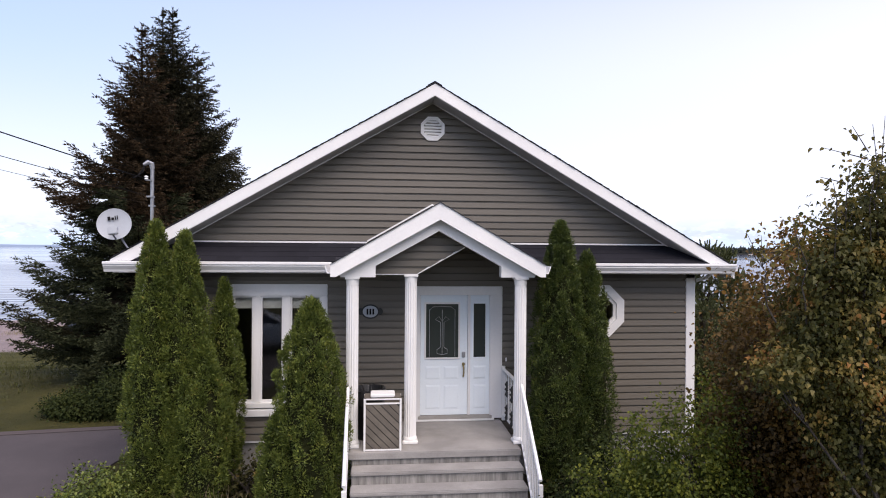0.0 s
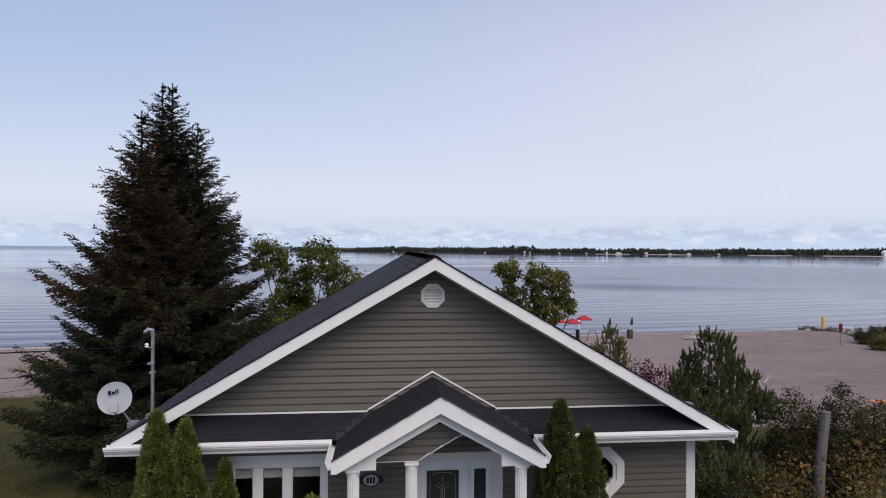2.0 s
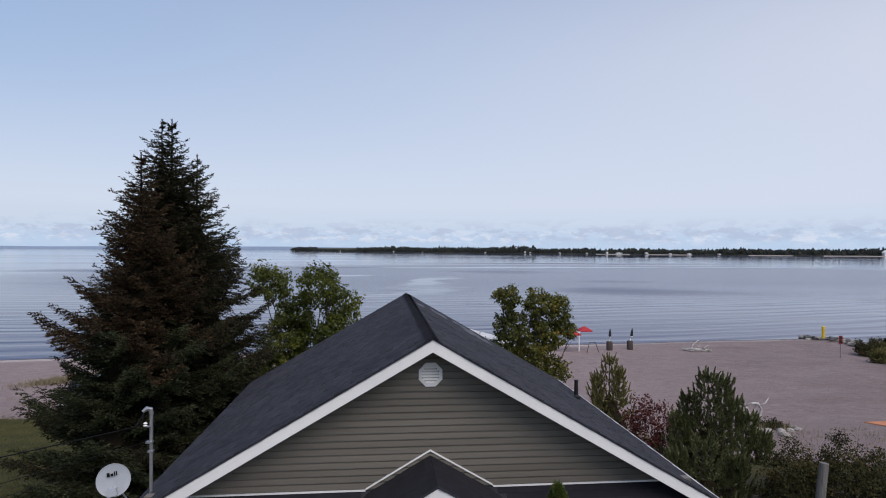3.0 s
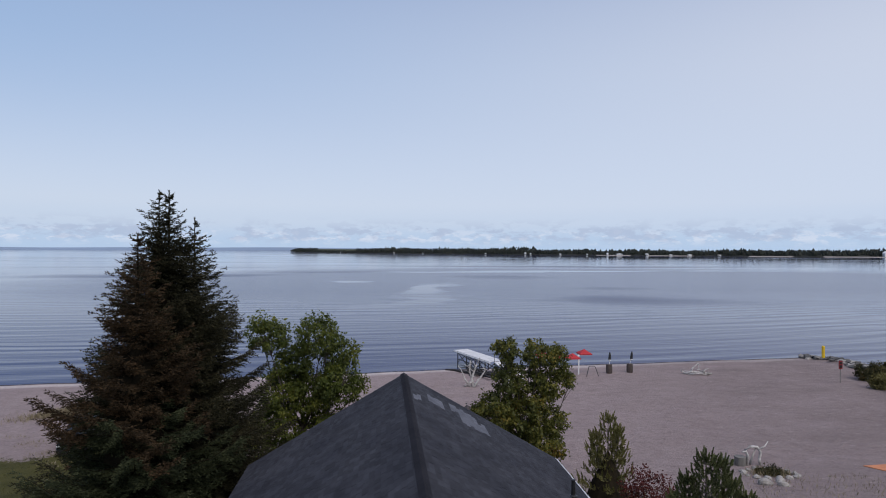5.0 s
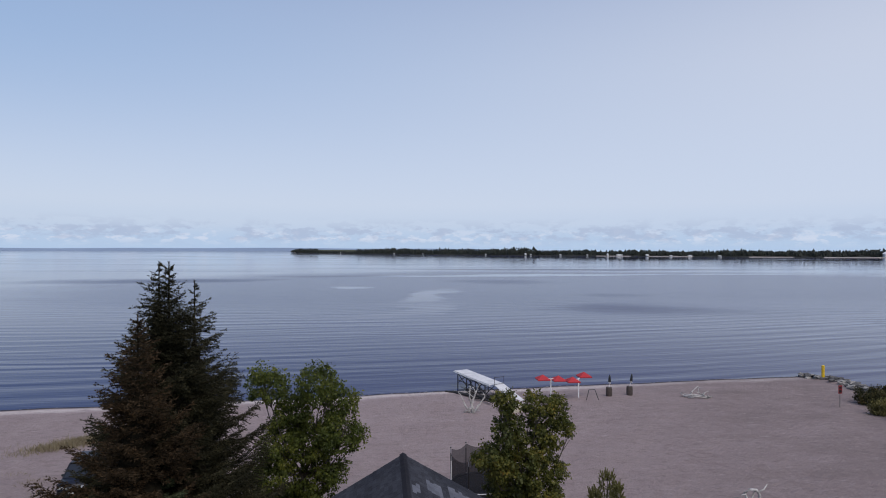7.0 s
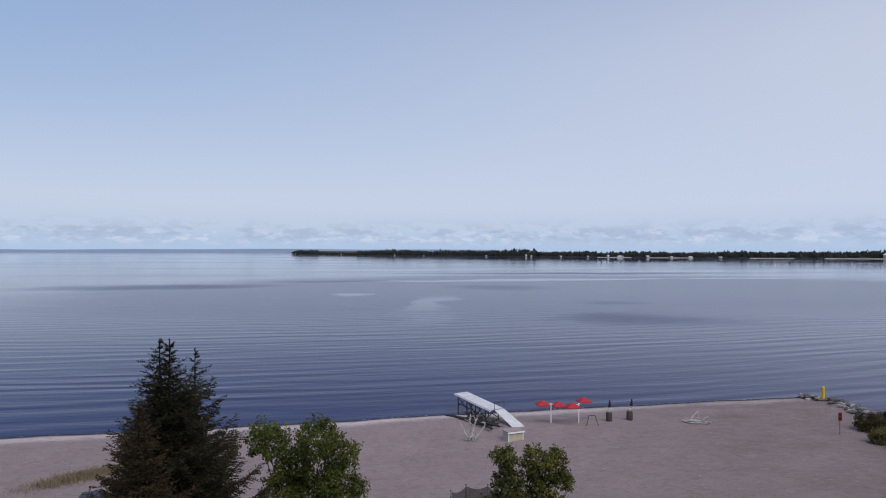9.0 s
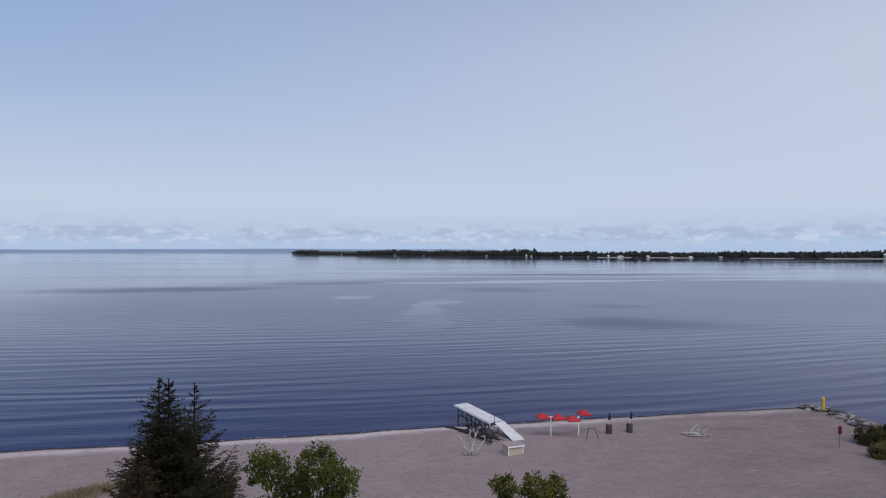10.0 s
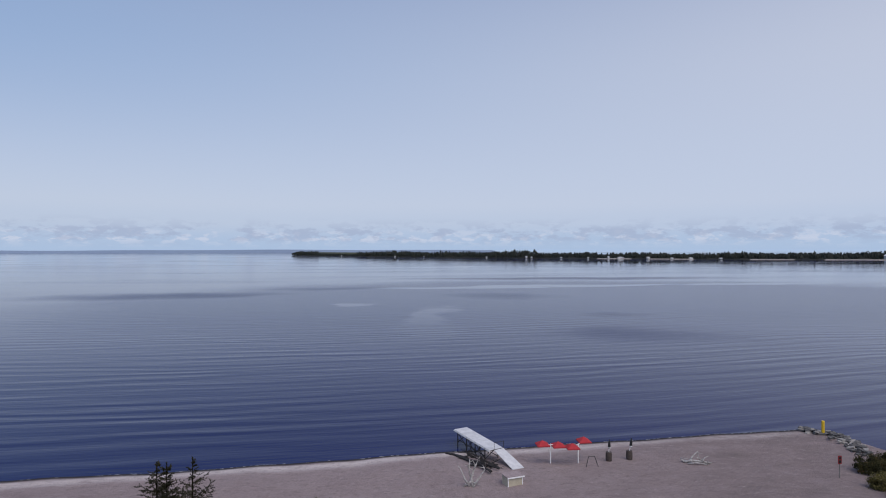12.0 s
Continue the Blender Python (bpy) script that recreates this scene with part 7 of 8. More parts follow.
def rock(meshes, name, x, y, r, label, group):
    o = tagged(new(name, rngr.choice(meshes)), label, "rock", group)
    o.matrix_basis = pose(x, y, gz(x, y) + r * 0.22, rngr.uniform(-12, 12), rngr.uniform(-12, 12), rngr.uniform(0, 360)) @ Matrix.Diagonal((r * rngr.uniform(0.8, 1.3), r, r * rngr.uniform(0.7, 1.0), 1))


# ring of boulders round a planted patch
RC = (22.9, 33.7)
for k in range(15):
    a = 2 * math.pi * k / 15
    rock(PALE, "boulder", RC[0] + 1.55 * math.cos(a), RC[1] + 1.1 * math.sin(a), rngr.uniform(0.16, 0.27), "pale rounded boulder in a garden ring on the sand", "boulders of the ring")
for x, y, r in ((21.2, 31.6, 0.36), (22.3, 31.9, 0.30), (22.0, 31.2, 0.28)):
    rock(PALE, "boulder", x, y, r, "pale rounded boulder beside the garden ring", "boulders of the ring")
bush("shrub", RC, 0.9, 0.6, 0.5, 0.09, OLIVE, "low dry plants inside the boulder ring", 91, 40, 40, 0.14)
P = np.concatenate([np.array([[RC[0], RC[1], 0]]) + rngg.normal(scale=0.45, size=(500, 3)) * [1.4, 0.9, 0]])
P[:, 2] = ground_z(P[:, 0], P[:, 1])
blade_field("ring_grass", P, 0.4, 0.018, DRYGRASS, "dry grasses inside the boulder ring", "grass", 92, 0.4)
for x, y, r, h in ((21.55, 36.0, 0.26, 0.52), (22.45, 36.0, 0.36, 0.55)):
    z0 = gz(x, y)
    g = Geo().lathe([(r, -0.1), (r * 0.98, h * 0.5), (r * 0.96, h), (r * 0.8, h + 0.01)], x, y, z0, 16, 0.05)
    shape("stump", g, OLDWOOD, "sawn grey log stump standing on the sand", "stump", "stumps on the sand")


def branchy(name, base, segs, mat, label, category, twigs=0):
    g = Geo()
    for pts, r0, r1 in segs:
        pts = [(base[0] + p[0], base[1] + p[1], base[2] + p[2]) for p in pts]
        g.tube(pts, list(np.linspace(r0 * 1.1, r1 * 1.1, len(pts))), 8)
    if twigs:
        rr = random.Random(twigs)
        for _ in range(twigs):
            pts, r0, r1 = rr.choice(segs)
            i = rr.randrange(len(pts) - 1)
            f = rr.random()
            p = Vector(base) + Vector(pts[i]).lerp(Vector(pts[i + 1]), f)
            d = Vector((rr.uniform(-1, 1), rr.uniform(-0.6, 0.6), rr.uniform(-0.3, 1))).normalized() * rr.uniform(0.25, 0.8)
            g.tube([p, p + d * 0.5 + Vector((rr.uniform(-0.1, 0.1), 0, rr.uniform(-0.08, 0.08))), p + d], [r1 * 0.9 + 0.02, r1 * 0.6 + 0.015, 0.012], 6)
    return shape(name, g, mat, label, category, smooth=True)


z0 = gz(23.3, 35.9)
branchy("driftwood", (23.3, 35.9, z0), [([(-0.45, 0, -0.1), (-0.40, 0, 0.6), (-0.55, 0.05, 0.95), (-0.2, 0.1, 1.15), (0.25, 0.05, 1.12), (0.45, 0, 0.8), (0.35, 0, 0.35), (0.45, 0, -0.1)], 0.085, 0.075), ([(0.3, 0, 1.0), (0.75, 0.05, 1.15), (1.0, 0.1, 1.45)], 0.06, 0.02), ([(-0.5, 0, 0.9), (-0.8, 0, 0.85)], 0.06, 0.03), ([(-0.2, 0.1, 0.0), (0.0, 0.1, 0.6), (0.2, 0.1, 1.1)], 0.07, 0.05)], DRIFT, "bleached arching driftwood root standing on the sand", "driftwood")
z0 = gz(36.8, 67.5)
branchy("driftwood", (36.8, 67.5, z0), [([(-1.4, 0.4, 0.1), (-0.6, 0.2, 0.28), (0.3, 0.0, 0.22), (1.4, -0.5, 0.15)], 0.16, 0.07), ([(-0.9, 0.3, 0.1), (-0.5, 0.3, 0.7), (0.2, 0.4, 1.25)], 0.11, 0.04), ([(0.2, 0.4, 1.25), (0.25, 0.3, 0.6), (0.5, 0.0, 0.2)], 0.05, 0.06), ([(0.6, 0, 0.2), (1.1, 0.4, 0.5), (1.7, 0.6, 0.6)], 0.08, 0.02), ([(-1.4, 0.4, 0.1), (-1.7, 0.9, 0.4)], 0.10, 0.03), ([(-1.3, -0.2, 0.08), (-0.3, -0.5, 0.25), (0.9, -0.8, 0.1)], 0.09, 0.05), ([(1.0, -0.3, 0.2), (1.3, -0.9, 0.35)], 0.06, 0.02)], DRIFT, "bleached driftwood tree lying on the sand", "driftwood", 14)
z0 = gz(9.6, 63.2)
branchy("driftwood", (9.6, 63.2, z0), [([(0.1, 0, -0.1), (0.0, 0.1, 0.9), (0.4, 0.3, 1.9), (0.9, 0.4, 3.0)], 0.15, 0.04), ([(-0.1, 0, -0.1), (-0.7, 0.1, 0.8), (-1.2, 0.2, 2.0)], 0.12, 0.03), ([(0.0, 0.1, 0.7), (-0.2, 0.3, 1.7), (-0.1, 0.5, 2.7)], 0.10, 0.03), ([(0.2, 0, 0.0), (0.8, 0.1, 0.8), (1.4, 0.2, 1.6), (1.55, 0.3, 2.4)], 0.11, 0.03), ([(0.3, 0.2, 1.5), (-0.3, 0.1, 2.0), (-0.5, 0.1, 2.2)], 0.06, 0.02), ([(-0.3, 0.1, 0.5), (0.5, 0.1, 0.3), (0.1, -0.3, -0.05)], 0.10, 0.06), ([(0.5, 0.3, 2.0), (0.2, 0.3, 2.6)], 0.05, 0.02), ([(-0.8, 0.1, -0.05), (-0.3, 0, 0.4), (0.2, 0, 0.6)], 0.09, 0.06)], DRIFT, "bleached upturned tree root standing on the sand", "driftwood", 18)
for a, c, r in (((9.0, 75.2, -4.0), (12.4, 66.8, -3.25), 0.15), ((9.6, 73.4, -3.85), (12.9, 68.4, -3.35), 0.13), ((10.6, 71.5, -3.5), (13.4, 67.6, -3.3), 0.12), ((10.2, 69.6, -3.5), (13.6, 69.2, -3.4), 0.12), ((8.2, 75.9, -4.1), (10.6, 72.6, -3.7), 0.12), ((11.0, 70.6, -3.3), (12.2, 66.4, -3.2), 0.10)):
    shape("log", Geo().tube([a, tuple((np.array(a) + np.array(c)) / 2 + [0.1, 0, 0.05]), c], [r, r * 0.9, r * 0.7], 9), DARKTIMBER, "dark wet log lying on the sand by the water", "log", "logs by the dock")

# dark brush washed up under the dock
rngd = random.Random(31)
for bx_, by_ in ((10.9, 74.0), (11.9, 71.6), (12.9, 69.4)):
    zb = gz(bx_, by_)
    segs = []
    for _ in range(7):
        a = rngd.uniform(0, math.pi)
        L_ = rngd.uniform(0.6, 1.5)
        e_ = (math.cos(a) * L_, math.sin(a) * L_, rngd.uniform(0.2, 0.9))
        segs.append(([(-e_[0], -e_[1], 0.0), (rngd.uniform(-0.2, 0.2), rngd.uniform(-0.2, 0.2), rngd.uniform(0.2, 0.5)), e_], rngd.uniform(0.05, 0.10), 0.025))
    branchy("brush_pile", (bx_, by_, zb), segs, DARKTIMBER, "tangled dark driftwood brush under the dock", "driftwood", 12)

# dock section on its stand, with a ramp
dock = thing("dock_platform", "pale raised dock section with a ramp on dark timber legs", "dock", (12.2, 75.6, -4.3))


def dk(name, geo, mat, label=""):
    return at_base(part(name, geo, mat, dock, label), (12.2, 75.6, -4.3))


pA, pB, pC, pD = Vector((9.7, 79.8, -2.3)), Vector((11.55, 80.6, -2.3)), Vector((14.65, 71.9, -2.3)), Vector((12.9, 70.95, -2.3))
for k in range(14):
    f0, f1 = k / 14, (k + 0.94) / 14
    q = [pA.lerp(pD, f0), pB.lerp(pC, f0), pB.lerp(pC, f1), pA.lerp(pD, f1)]
    dk("deck_board", Geo().add([tuple(p) for p in q] + [tuple(p - Vector((0, 0, 0.05))) for p in q], [(3, 2, 1, 0), (4, 5, 6, 7), (0, 1, 5, 4), (1, 2, 6, 5), (2, 3, 7, 6), (3, 0, 4, 7)]), DECKBOARD)
for a, c in ((pA, pD), (pB, pC)):
    dk("side_beam", Geo().tube([a - Vector((0, 0, 0.15)), c - Vector((0, 0, 0.15))], 0.09, 6), DECKBOARD)
for f in (0.12, 0.38, 0.62, 0.88):
    a, c = pA.lerp(pD, f), pB.lerp(pC, f)
    for p in (a, c):
        gzz = min(gz(p.x, p.y), WATER_Z + 0.1)
        dk("leg", Geo().tube([p - Vector((0, 0, 0.06)), Vector((p.x, p.y, gzz - 0.4))], 0.07, 7), DARKTIMBER)
    zz = -3.7
    dk("brace", Geo().tube([Vector((a.x, a.y, -2.45)), Vector((c.x, c.y, zz))], 0.045, 6), DARKTIMBER)
    dk("brace", Geo().tube([Vector((c.x, c.y, -2.45)), Vector((a.x, a.y, zz))], 0.045, 6), DARKTIMBER)
for f0, f1 in ((0.12, 0.38), (0.38, 0.62), (0.62, 0.88)):
    a, c = pA.lerp(pD, f0), pA.lerp(pD, f1)
    dk("brace", Geo().tube([Vector((a.x, a.y, -2.45)), Vector((c.x, c.y, -3.6))], 0.05, 6), DARKTIMBER)
    dk("brace", Geo().tube([Vector((a.x, a.y, -3.3)), Vector((c.x, c.y, -3.3))], 0.05, 6), DARKTIMBER)
rA, rB = Vector((13.5, 71.2, -2.36)), Vector((14.75, 71.8, -2.36))
rD, rC = Vector((15.0, 67.9, gz(15, 67.9) + 0.05)), Vector((16.45, 68.4, gz(16.45, 68.4) + 0.05))
q = [rA, rB, rC, rD]
dk("ramp", Geo().add([tuple(p) for p in q] + [tuple(p - Vector((0, 0, 0.07))) for p in q], [(3, 2, 1, 0), (4, 5, 6, 7), (0, 1, 5, 4), (1, 2, 6, 5), (2, 3, 7, 6), (3, 0, 4, 7)]), DECKBOARD, "pale board ramp down to the sand")
for p in (rA, rB):
    dk("hand_post", Geo().tube([p, p + Vector((0, 0, 0.9))], 0.03, 6), DARKTIMBER)
dk("hand_rail", Geo().tube([rA + Vector((0, 0, 0.85)), rB + Vector((0, 0, 0.85))], 0.03, 6), DARKTIMBER)

# low beach shed
SHX, SHY = 14.1, 63.6
sz = gz(SHX, SHY)
shed = thing("beach_shed", "low beige shed with white trim, its flat roof strewn with sand", "shed", (SHX, SHY, sz))
shed.rotation_euler = (0, 0, radians(16))
part("body", Geo().box(-0.88, 0.88, -0.55, 0.75, -0.3, 0.95), SHEDWALL, shed)
part("roof", Geo().bevel_box(-1.0, 1.0, -0.70, 0.90, 0.952, 1.03, 0.01), SHEDROOF, shed, "flat sand-strewn roof")
part("fascia", Geo().box(-1.01, 1.01, -0.725, -0.702, 0.88, 1.025), WHITE, shed)
for x in (-0.90, 0.80):
    part("corner_board", Geo().box(x, x + 0.10, -0.58, -0.552, -0.3, 0.95), WHITE, shed)


def twin_umbrella(x, y, spots, label):
    """A white pole whose arms carry two square red canopies; spots: (dx, dy, z of the top)."""
    zg = gz(x, y)
    u = thing("twin_umbrella", label, "umbrella", (x, y, zg), "red umbrellas on the beach")
    part("pole", Geo().tube([(0, 0, -0.2), (0, 0, spots[0][2] - zg - 0.35)], 0.075, 10), WHITE, u)
    for dx, dy, top in spots:
        H, r = top - zg, 0.74
        part("arm", Geo().tube([(0, 0, spots[0][2] - zg - 0.45), (dx, dy, H - 0.35), (dx, dy, H - 0.05)], 0.035, 6), WHITE, u)
        v = [(dx, dy, H)] + [(dx + r * a, dy + r * c, H - 0.48) for a, c in ((-1, -1), (1, -1), (1, 1), (-1, 1))] + [(dx + r * 0.99 * a, dy + r * 0.99 * c, H - 0.60) for a, c in ((-1, -1), (1, -1), (1, 1), (-1, 1))]
        part("canopy", Geo().add(v, [(0, 1, 2), (0, 2, 3), (0, 3, 4), (0, 4, 1), (1, 5, 6, 2), (2, 6, 7, 3), (3, 7, 8, 4), (4, 8, 5, 1)]), RED, u, "faded red canvas")
        for a, c in ((-1, -1), (1, -1), (1, 1), (-1, 1)):
            part("rib", Geo().tube([(dx, dy, H - 0.04), (dx + r * 0.97 * a, dy + r * 0.97 * c, H - 0.50)], 0.012, 4), WHITE, u)


twin_umbrella(19.85, 69.5, [(-0.86, 0.35, -0.95), (0.88, -0.15, -0.98)], "white pole carrying two red beach canopies")
twin_umbrella(23.15, 69.4, [(-0.95, -0.75, -1.0), (0.95, 0.85, -0.80)], "white pole carrying two red beach canopies")
z0 = gz(24.3, 68.1)
swing = thing("metal_frame", "thin dark metal stand on the sand", "frame", (24.3, 68.1, z0))
for s in (-1, 1):
    part("leg", Geo().tube([(s * 0.35, 0, 1.15), (s * 0.75, -0.25, -0.1)], 0.04, 6), IRON, swing)
part("bar", Geo().tube([(-0.35, 0, 1.15), (0.35, 0, 1.15)], 0.04, 6), IRON, swing)


def barrel_post(x, y, tilt):
    zg = gz(x, y)
    b_ = thing("furled_umbrella", "furled black umbrella standing in a dark wooden barrel", "umbrella", (x, y, zg), "furled umbrellas")
    part("barrel", Geo().lathe([(0.33, -0.1), (0.37, 0.25), (0.37, 0.75), (0.33, 1.05), (0.28, 1.05)], 0, 0, 0, 16), BARREL, b_)
    part("pole", Geo().tube([(0, 0, 0.9), (tilt, 0, 1.7)], 0.03, 6), WHITE, b_)
    part("canopy", Geo().tube([(tilt, 0, 1.45), (tilt * 1.1, 0, 1.7), (tilt * 1.4, 0, 2.2), (tilt * 1.6, 0, 2.55)], [0.10, 0.17, 0.13, 0.03], 9), PLASTIC, b_, "furled black canvas")
    part("tie", Geo().lathe([(0.15, 0), (0.15, 0.09)], tilt * 1.05, 0, 1.52, 10), WHITE, b_)


barrel_post(27.0, 69.8, 0.05)
barrel_post(29.6, 70.0, 0.18)
YP = (60.3, 77.7)
shape("yellow_marker", Geo().lathe([(0.20, -0.3), (0.20, 2.05), (0.16, 2.13)], YP[0], YP[1], -3.9 - 0.3, 14), YELLOW, "tall yellow marker post on the rocks", "post")
z0 = gz(49.5, 61.2)
REDSIGN = surface("red_sign_paint", (0.22, 0.018, 0.022), (0.17, 0.016, 0.02), 4, 30, 0.5, relief=0)
rs = thing("red_sign", "small plain red sign board on a thin post", "sign", (49.5, 61.2, z0))
part("post", Geo().tube([(0, 0, -0.2), (0, 0, 2.4)], 0.04, 6), OLDWOOD, rs)
part("board", Geo().bevel_box(-0.22, 0.22, -0.06, -0.03, 1.50, 2.40, 0.01), REDSIGN, rs)
part("bars", Geo().box(-0.14, 0.14, -0.066, -0.0605, 2.05, 2.25).box(-0.15, 0.15, -0.066, -0.0605, 1.62, 1.90), PLASTIC, rs, "dark printed block")


def slab_mesh(name, seed, mat):
    r = random.Random(seed)
    bm = bmesh.new()
    bmesh.ops.create_cube(bm, size=2)
    for v in bm.verts:
        v.co = Vector((v.co.x * r.uniform(0.7, 1.1), v.co.y * r.uniform(0.45, 0.8), v.co.z * r.uniform(0.16, 0.30)))
    bmesh.ops.bevel(bm, geom=bm.edges[:], offset=0.07, segments=1, affect="EDGES")
    me_ = bpy.data.meshes.new(name)
    bm.to_mesh(me_)
    bm.free()
    me_.materials.append(mat)
    return me_


SLABS = [slab_mesh("rock", k, PALEROCK if k in (1, 6) else ROCK) for k in range(8)]
GROYNE = [(59.3, 80.6), (60.2, 78.9), (61.3, 77.1), (60.9, 74.0), (59.5, 71.2), (57.8, 68.4)]
for k in range(190):
    f = k / 190 * (len(GROYNE) - 1)
    i = int(f)
    (ax_, ay_), (bx_, by_) = GROYNE[i], GROYNE[i + 1]
    x = ax_ + (bx_ - ax_) * (f - i) + rngr.gauss(0, 0.55)
    y = ay_ + (by_ - ay_) * (f - i) + rngr.gauss(0, 0.75)
    r = rngr.uniform(0.22, 0.46)
    o = tagged(new("rock", rngr.choice(SLABS)), "flat angular rock slab of the groyne at the water's edge", "rock", "rocks of the groyne")
    o.matrix_basis = pose(x, y, gz(x, y) + rngr.uniform(0.05, 0.35), rngr.uniform(-16, 16), rngr.uniform(-16, 16), rngr.uniform(0, 360)) @ Matrix.Scale(r, 4)
g = Geo()
q = [(30.0, 35.1), (31.8, 35.3), (32.3, 33.9), (30.5, 33.6)]
g.add([(x, y, gz(x, y) + 0.05) for x, y in q] + [(x, y, gz(x, y) - 0.05) for x, y in q], [(3, 2, 1, 0), (0, 1, 5, 4), (1, 2, 6, 5), (2, 3, 7, 6), (3, 0, 4, 7)])
shape("orange_mat", g, ORANGE, "faded orange mat lying on the sand", "mat")

# trampoline behind the house
TX, TY = 6.65, 40.3
tz = gz(TX, TY)
tr = thing("trampoline", "round trampoline with a dark safety net", "trampoline", (TX, TY, tz))
NETM, _t, _b = material("safety_net", 0.8)
_b.inputs["Base Color"].default_value = (0.015, 0.015, 0.02, 1)
_b.inputs["Alpha"].default_value = 0.72
R = 1.95
part("frame", Geo().tube([(R * math.cos(a), R * math.sin(a), 0.85) for a in np.linspace(0, 2 * math.pi, 33)], 0.04, 7, False), STEEL, tr)
part("mat", Geo().lathe([(R * 0.9, 0.80), (R * 0.9, 0.83)], 0, 0, 0, 32), PLASTIC, tr)
part("skirt", Geo().lathe([(R * 0.98, 0.30), (R, 0.87), (R * 0.86, 0.88), (R * 0.86, 0.84)], 0, 0, 0, 32), NET, tr)
for k in range(8):
    a = 2 * math.pi * k / 8 + 0.3
    x, y = (R + 0.06) * math.cos(a), (R + 0.06) * math.sin(a)
    part("net_post", Geo().tube([(x, y, 0.0), (x, y, 2.95)], 0.024, 7), STEEL, tr)
    part("foam_sleeve", Geo().tube([(x, y, 1.2), (x, y, 2.6)], 0.034, 8), WHITE if k % 3 == 1 else PLASTIC, tr)
    part("cap", Geo().lathe([(0.05, 0), (0.05, 0.06)], x, y, 2.95, 8), PLASTIC, tr)
    a2 = a + 2 * math.pi / 8
    seg = 8
    v = []
    for j in range(seg + 1):
        f = j / seg
        px, py = R * (math.cos(a) * (1 - f) + math.cos(a2) * f), R * (math.sin(a) * (1 - f) + math.sin(a2) * f)
        v += [(px, py, 0.87), (px, py, 2.9 - 0.22 * math.sin(f * math.pi))]
    part("net_panel", Geo().add(v, [(2 * j, 2 * j + 2, 2 * j + 3, 2 * j + 1) for j in range(seg)]), NETM, tr)


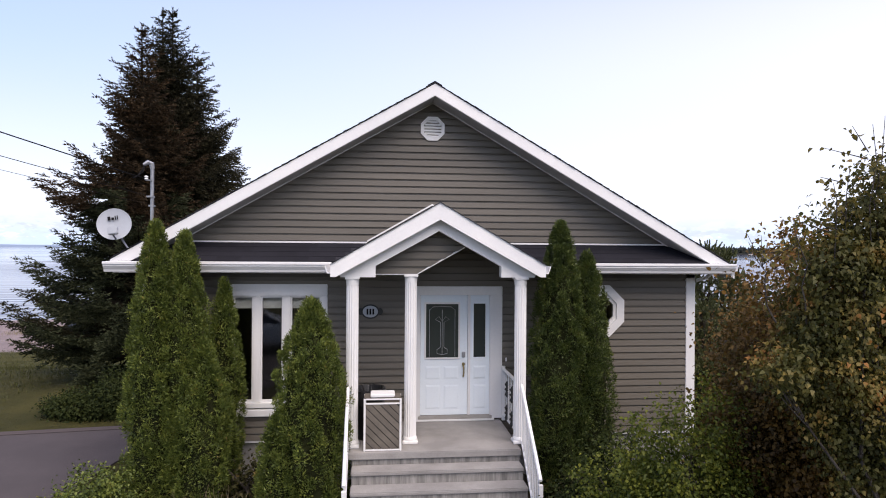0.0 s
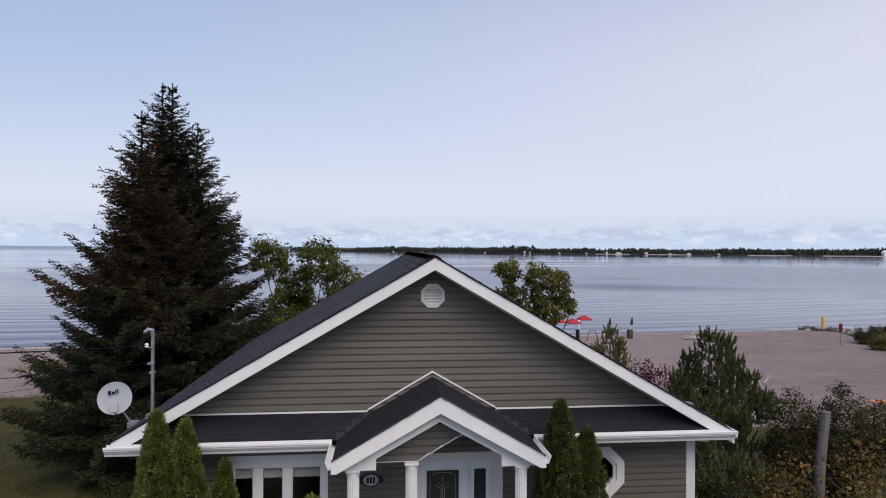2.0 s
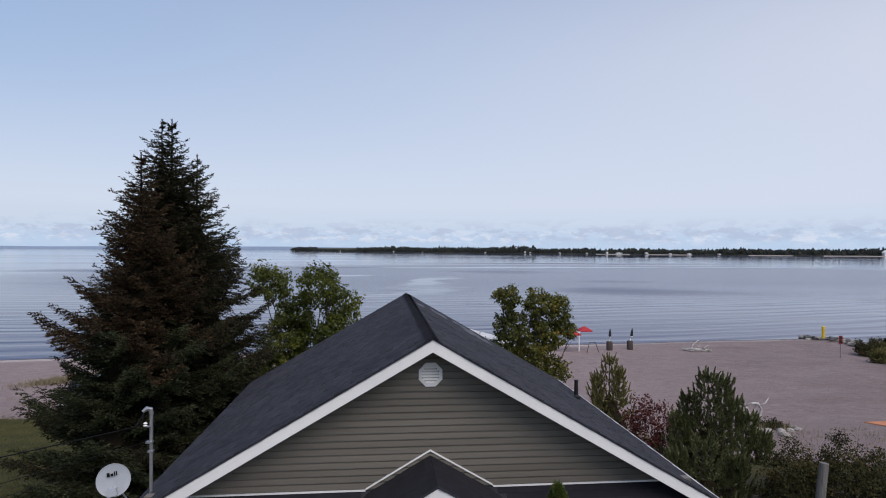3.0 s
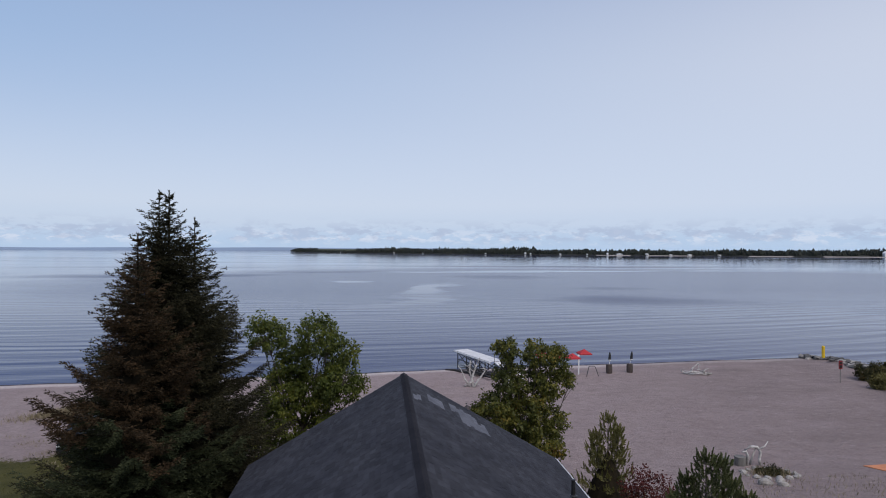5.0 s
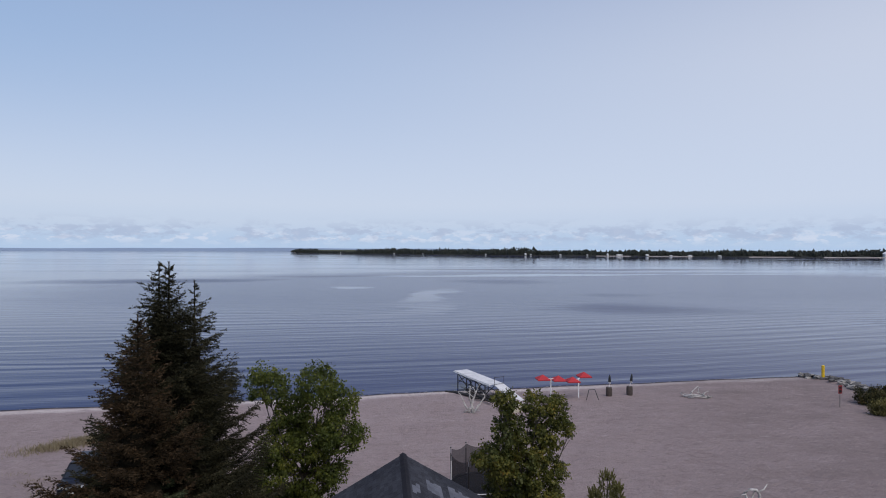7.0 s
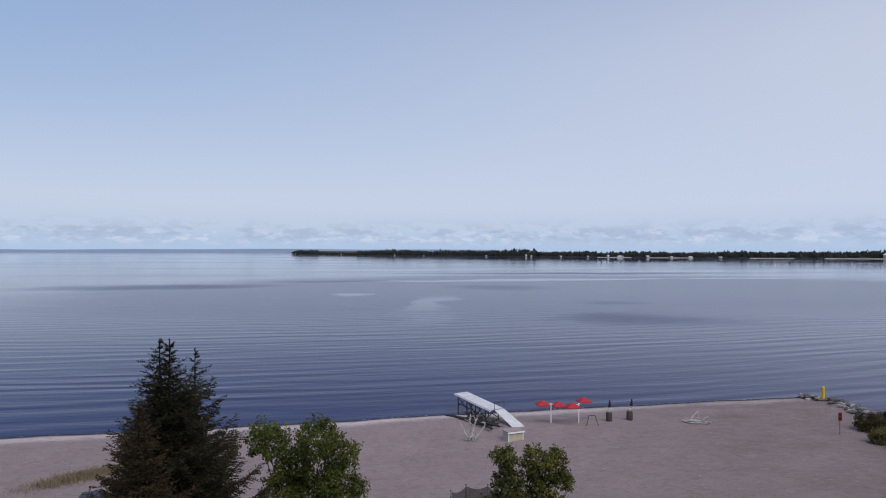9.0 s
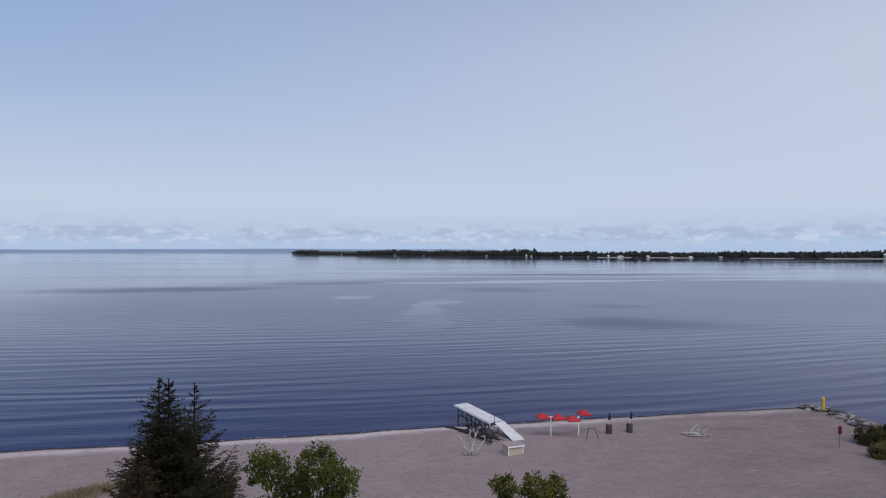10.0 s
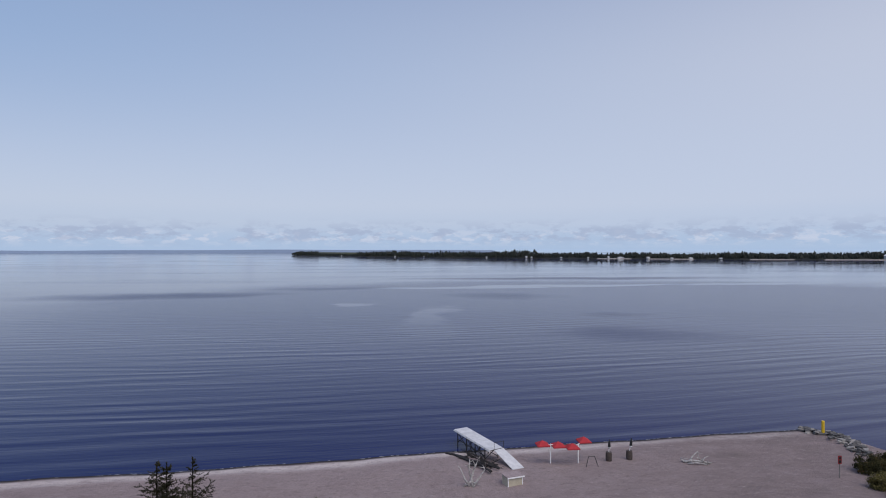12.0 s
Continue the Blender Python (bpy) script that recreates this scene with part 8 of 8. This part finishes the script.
# parked vehicles
def vehicle(name, label, paint, at_, heading, L=4.7, Wd=1.85, H=1.75):
    c = thing(name, label, "car", at_)
    c.rotation_euler = (0, 0, radians(heading))
    h = Wd / 2
    sections = [(-L / 2, 0.45, 0.78, 0.86), (-L / 2 + 0.12, 0.30, 0.98, 0.95), (-L / 2 + 0.9, 0.26, 1.06, 1.0), (-L / 2 + 1.25, 0.26, 1.10, 1.0), (0.4, 0.26, 1.12, 1.0), (L / 2 - 0.4, 0.28, 1.12, 0.99), (L / 2 - 0.05, 0.40, 1.05, 0.93), (L / 2, 0.5, 0.95, 0.90)]
    g = Geo()
    ring = []
    for y, lo, hi, w in sections:
        ring.append([(-h * w * 0.93, y, lo), (-h * w, y, lo + 0.18), (-h * w, y, hi - 0.25), (-h * w * 0.94, y, hi), (h * w * 0.94, y, hi), (h * w, y, hi - 0.25), (h * w, y, lo + 0.18), (h * w * 0.93, y, lo)])
    g.v = [p for r_ in ring for p in r_]
    k = len(ring)
    g.f = [(i * 8 + j, i * 8 + (j + 1) % 8, (i + 1) * 8 + (j + 1) % 8, (i + 1) * 8 + j) for i in range(k - 1) for j in range(8)] + [tuple(range(7, -1, -1)), tuple(range((k - 1) * 8, k * 8))]
    part("body", g, paint, c, "", True)
    y0, y1, y2, y3 = -L / 2 + 1.15, -L / 2 + 2.0, L / 2 - 0.55, L / 2 - 0.12
    t = H - 0.06
    for nm, q, mt in (("windscreen", [(-h * 0.88, y0, 1.08), (h * 0.88, y0, 1.08), (h * 0.72, y1, t), (-h * 0.72, y1, t)], DARKGLASS), ("rear_window", [(h * 0.88, y3, 1.10), (-h * 0.88, y3, 1.10), (-h * 0.72, y2, t), (h * 0.72, y2, t)], DARKGLASS),
                      ("side_window", [(-h * 0.92, y3, 1.10), (-h * 0.92, y0, 1.08), (-h * 0.74, y1, t), (-h * 0.74, y2, t)], DARKGLASS), ("side_window", [(h * 0.92, y0, 1.08), (h * 0.92, y3, 1.10), (h * 0.74, y2, t), (h * 0.74, y1, t)], DARKGLASS)):
        part(nm, Geo().add(q, [(0, 1, 2, 3)]), mt, c)
    part("roof", Geo().bevel_box(-h * 0.75, h * 0.75, y1 - 0.08, y2 + 0.08, t - 0.02, H, 0.03), paint, c)
    for s in (-1, 1):
        for ya, yb in ((y0, y1), (y3, y2)):
            part("pillar", Geo().tube([(s * h * 0.91, ya, 1.08), (s * h * 0.735, yb, t)], 0.045, 6), paint, c)
        part("pillar", Geo().tube([(s * h * 0.92, 0.15, 1.1), (s * h * 0.74, 0.15, t)], 0.04, 6), paint, c)
        part("mirror", Geo().bevel_box(s * (h * 0.92 + 0.09) - 0.10, s * (h * 0.92 + 0.09) + 0.10, y0 + 0.28, y0 + 0.40, 1.08, 1.24, 0.03), PLASTIC, c)
        part("headlight", Geo().bevel_box(s * h * 0.68 - 0.2, s * h * 0.68 + 0.2, -L / 2 - 0.02, -L / 2 + 0.12, 0.72, 0.86, 0.02), LAMPGLASS, c)
        part("tail_light", Geo().bevel_box(s * h * 0.8 - 0.1, s * h * 0.8 + 0.1, L / 2 - 0.1, L / 2 + 0.01, 0.75, 1.0, 0.02), RED, c)
        for y in (-L / 2 + 0.85, L / 2 - 0.9):
            m_ = Matrix.Translation((s * (h - 0.10), y, 0.34)) @ pose(0, 0, 0, 0, 90, 0)
            wheel = part("wheel", Geo().lathe([(0.22, -0.115), (0.34, -0.10), (0.34, 0.10), (0.22, 0.115)], 0, 0, 0, 24, 0, m_), RUBBER, c)
            part("rim", Geo().lathe([(0.05, -0.12), (0.21, -0.118), (0.21, 0.118), (0.05, 0.12)], 0, 0, 0, 20, 0, m_), STEEL, wheel)
    part("bumper", Geo().bevel_box(-h * 0.9, h * 0.9, -L / 2 - 0.06, -L / 2 + 0.1, 0.34, 0.58, 0.04), PLASTIC, c)
    part("grille", Geo().bevel_box(-h * 0.42, h * 0.42, -L / 2 - 0.03, -L / 2 + 0.1, 0.66, 0.80, 0.015), STEEL, c)
    part("plate", Geo().box(-0.15, 0.15, -L / 2 - 0.068, -L / 2 - 0.061, 0.42, 0.52), WHITE, c)
    return c


vehicle("minivan", "dark blue minivan parked on the sand beside the spruce", CARPAINT, (-20.6, 45.0, gz(-20.6, 45.0) + 0.02), 8, 4.9, 1.95, 1.85)
vehicle("parked_car", "white car parked on the asphalt driveway", CARWHITE, (-4.9, -2.9, 0.035), 80, 4.6, 1.85, 1.6)


# shingle tabs of the porch and skirt roofs, one by one
TAB = {}


def shingle_piece(parent, p, u, v, n, w, h):
    key = (round(w, 2), round(h, 3))
    if key not in TAB:
        TAB[key] = Geo().add(*tab(Vector((0, 0, 0)), Vector((1, 0, 0)), Vector((0, 1, 0)), Vector((0, 0, 1)), key[0], key[1], 0.007)).mesh("shingle", SHINGLE_PIECE)
    o = part("shingle", TAB[key], None, parent)
    m_ = Matrix((u, v, n)).transposed().to_4x4()
    m_.translation = p
    o.matrix_basis = m_


rngs = random.Random(17)
av = Vector((0, FRONT - 0.004 - AP_Y, 4.095 - AP_Z))
alen = av.length
av.normalize()
an = Vector((1, 0, 0)).cross(av)
d = 0.0
while d < alen - 0.04:
    half = 5.02 - 0.62 * d / alen
    for a0, a1 in ((RX - half, RX - 1.62 + d), (RX + 1.62 - d, RX + half)):
        x = a0 - rngs.random() * 0.2
        while x < a1:
            w = rngs.choice((0.26, 0.32, 0.38))
            lo, hi = max(x, a0), min(x + w - 0.002, a1)
            if hi - lo > 0.05:
                shingle_piece(apron, Vector((lo, AP_Y, AP_Z)) + av * d + an * 0.004, Vector((1, 0, 0)), av, an, hi - lo, min(0.146, alen - d))
            x += w
    d += 0.143
for s in (-1, 1):
    v = Vector((-s, 0, SLOPE)) / L
    n = Vector((s * SLOPE, 0, 1)) / L
    d = PH * L
    while d > 0.08:
        y = PY + 0.02 - rngs.random() * 0.2
        while y < FRONT - 0.05:
            w = rngs.choice((0.26, 0.32, 0.38))
            lo, hi = max(y, PY + 0.02), min(y + w - 0.006, FRONT - 0.04)
            if hi - lo > 0.05:
                p = Vector((RX, lo if s < 0 else hi, PZ + 0.01)) - v * d + n * 0.004
                shingle_piece(porch_roof, p, Vector((0, 1 if s < 0 else -1, 0)), v, n, hi - lo, min(0.146, d))
            y += w
        d -= 0.143
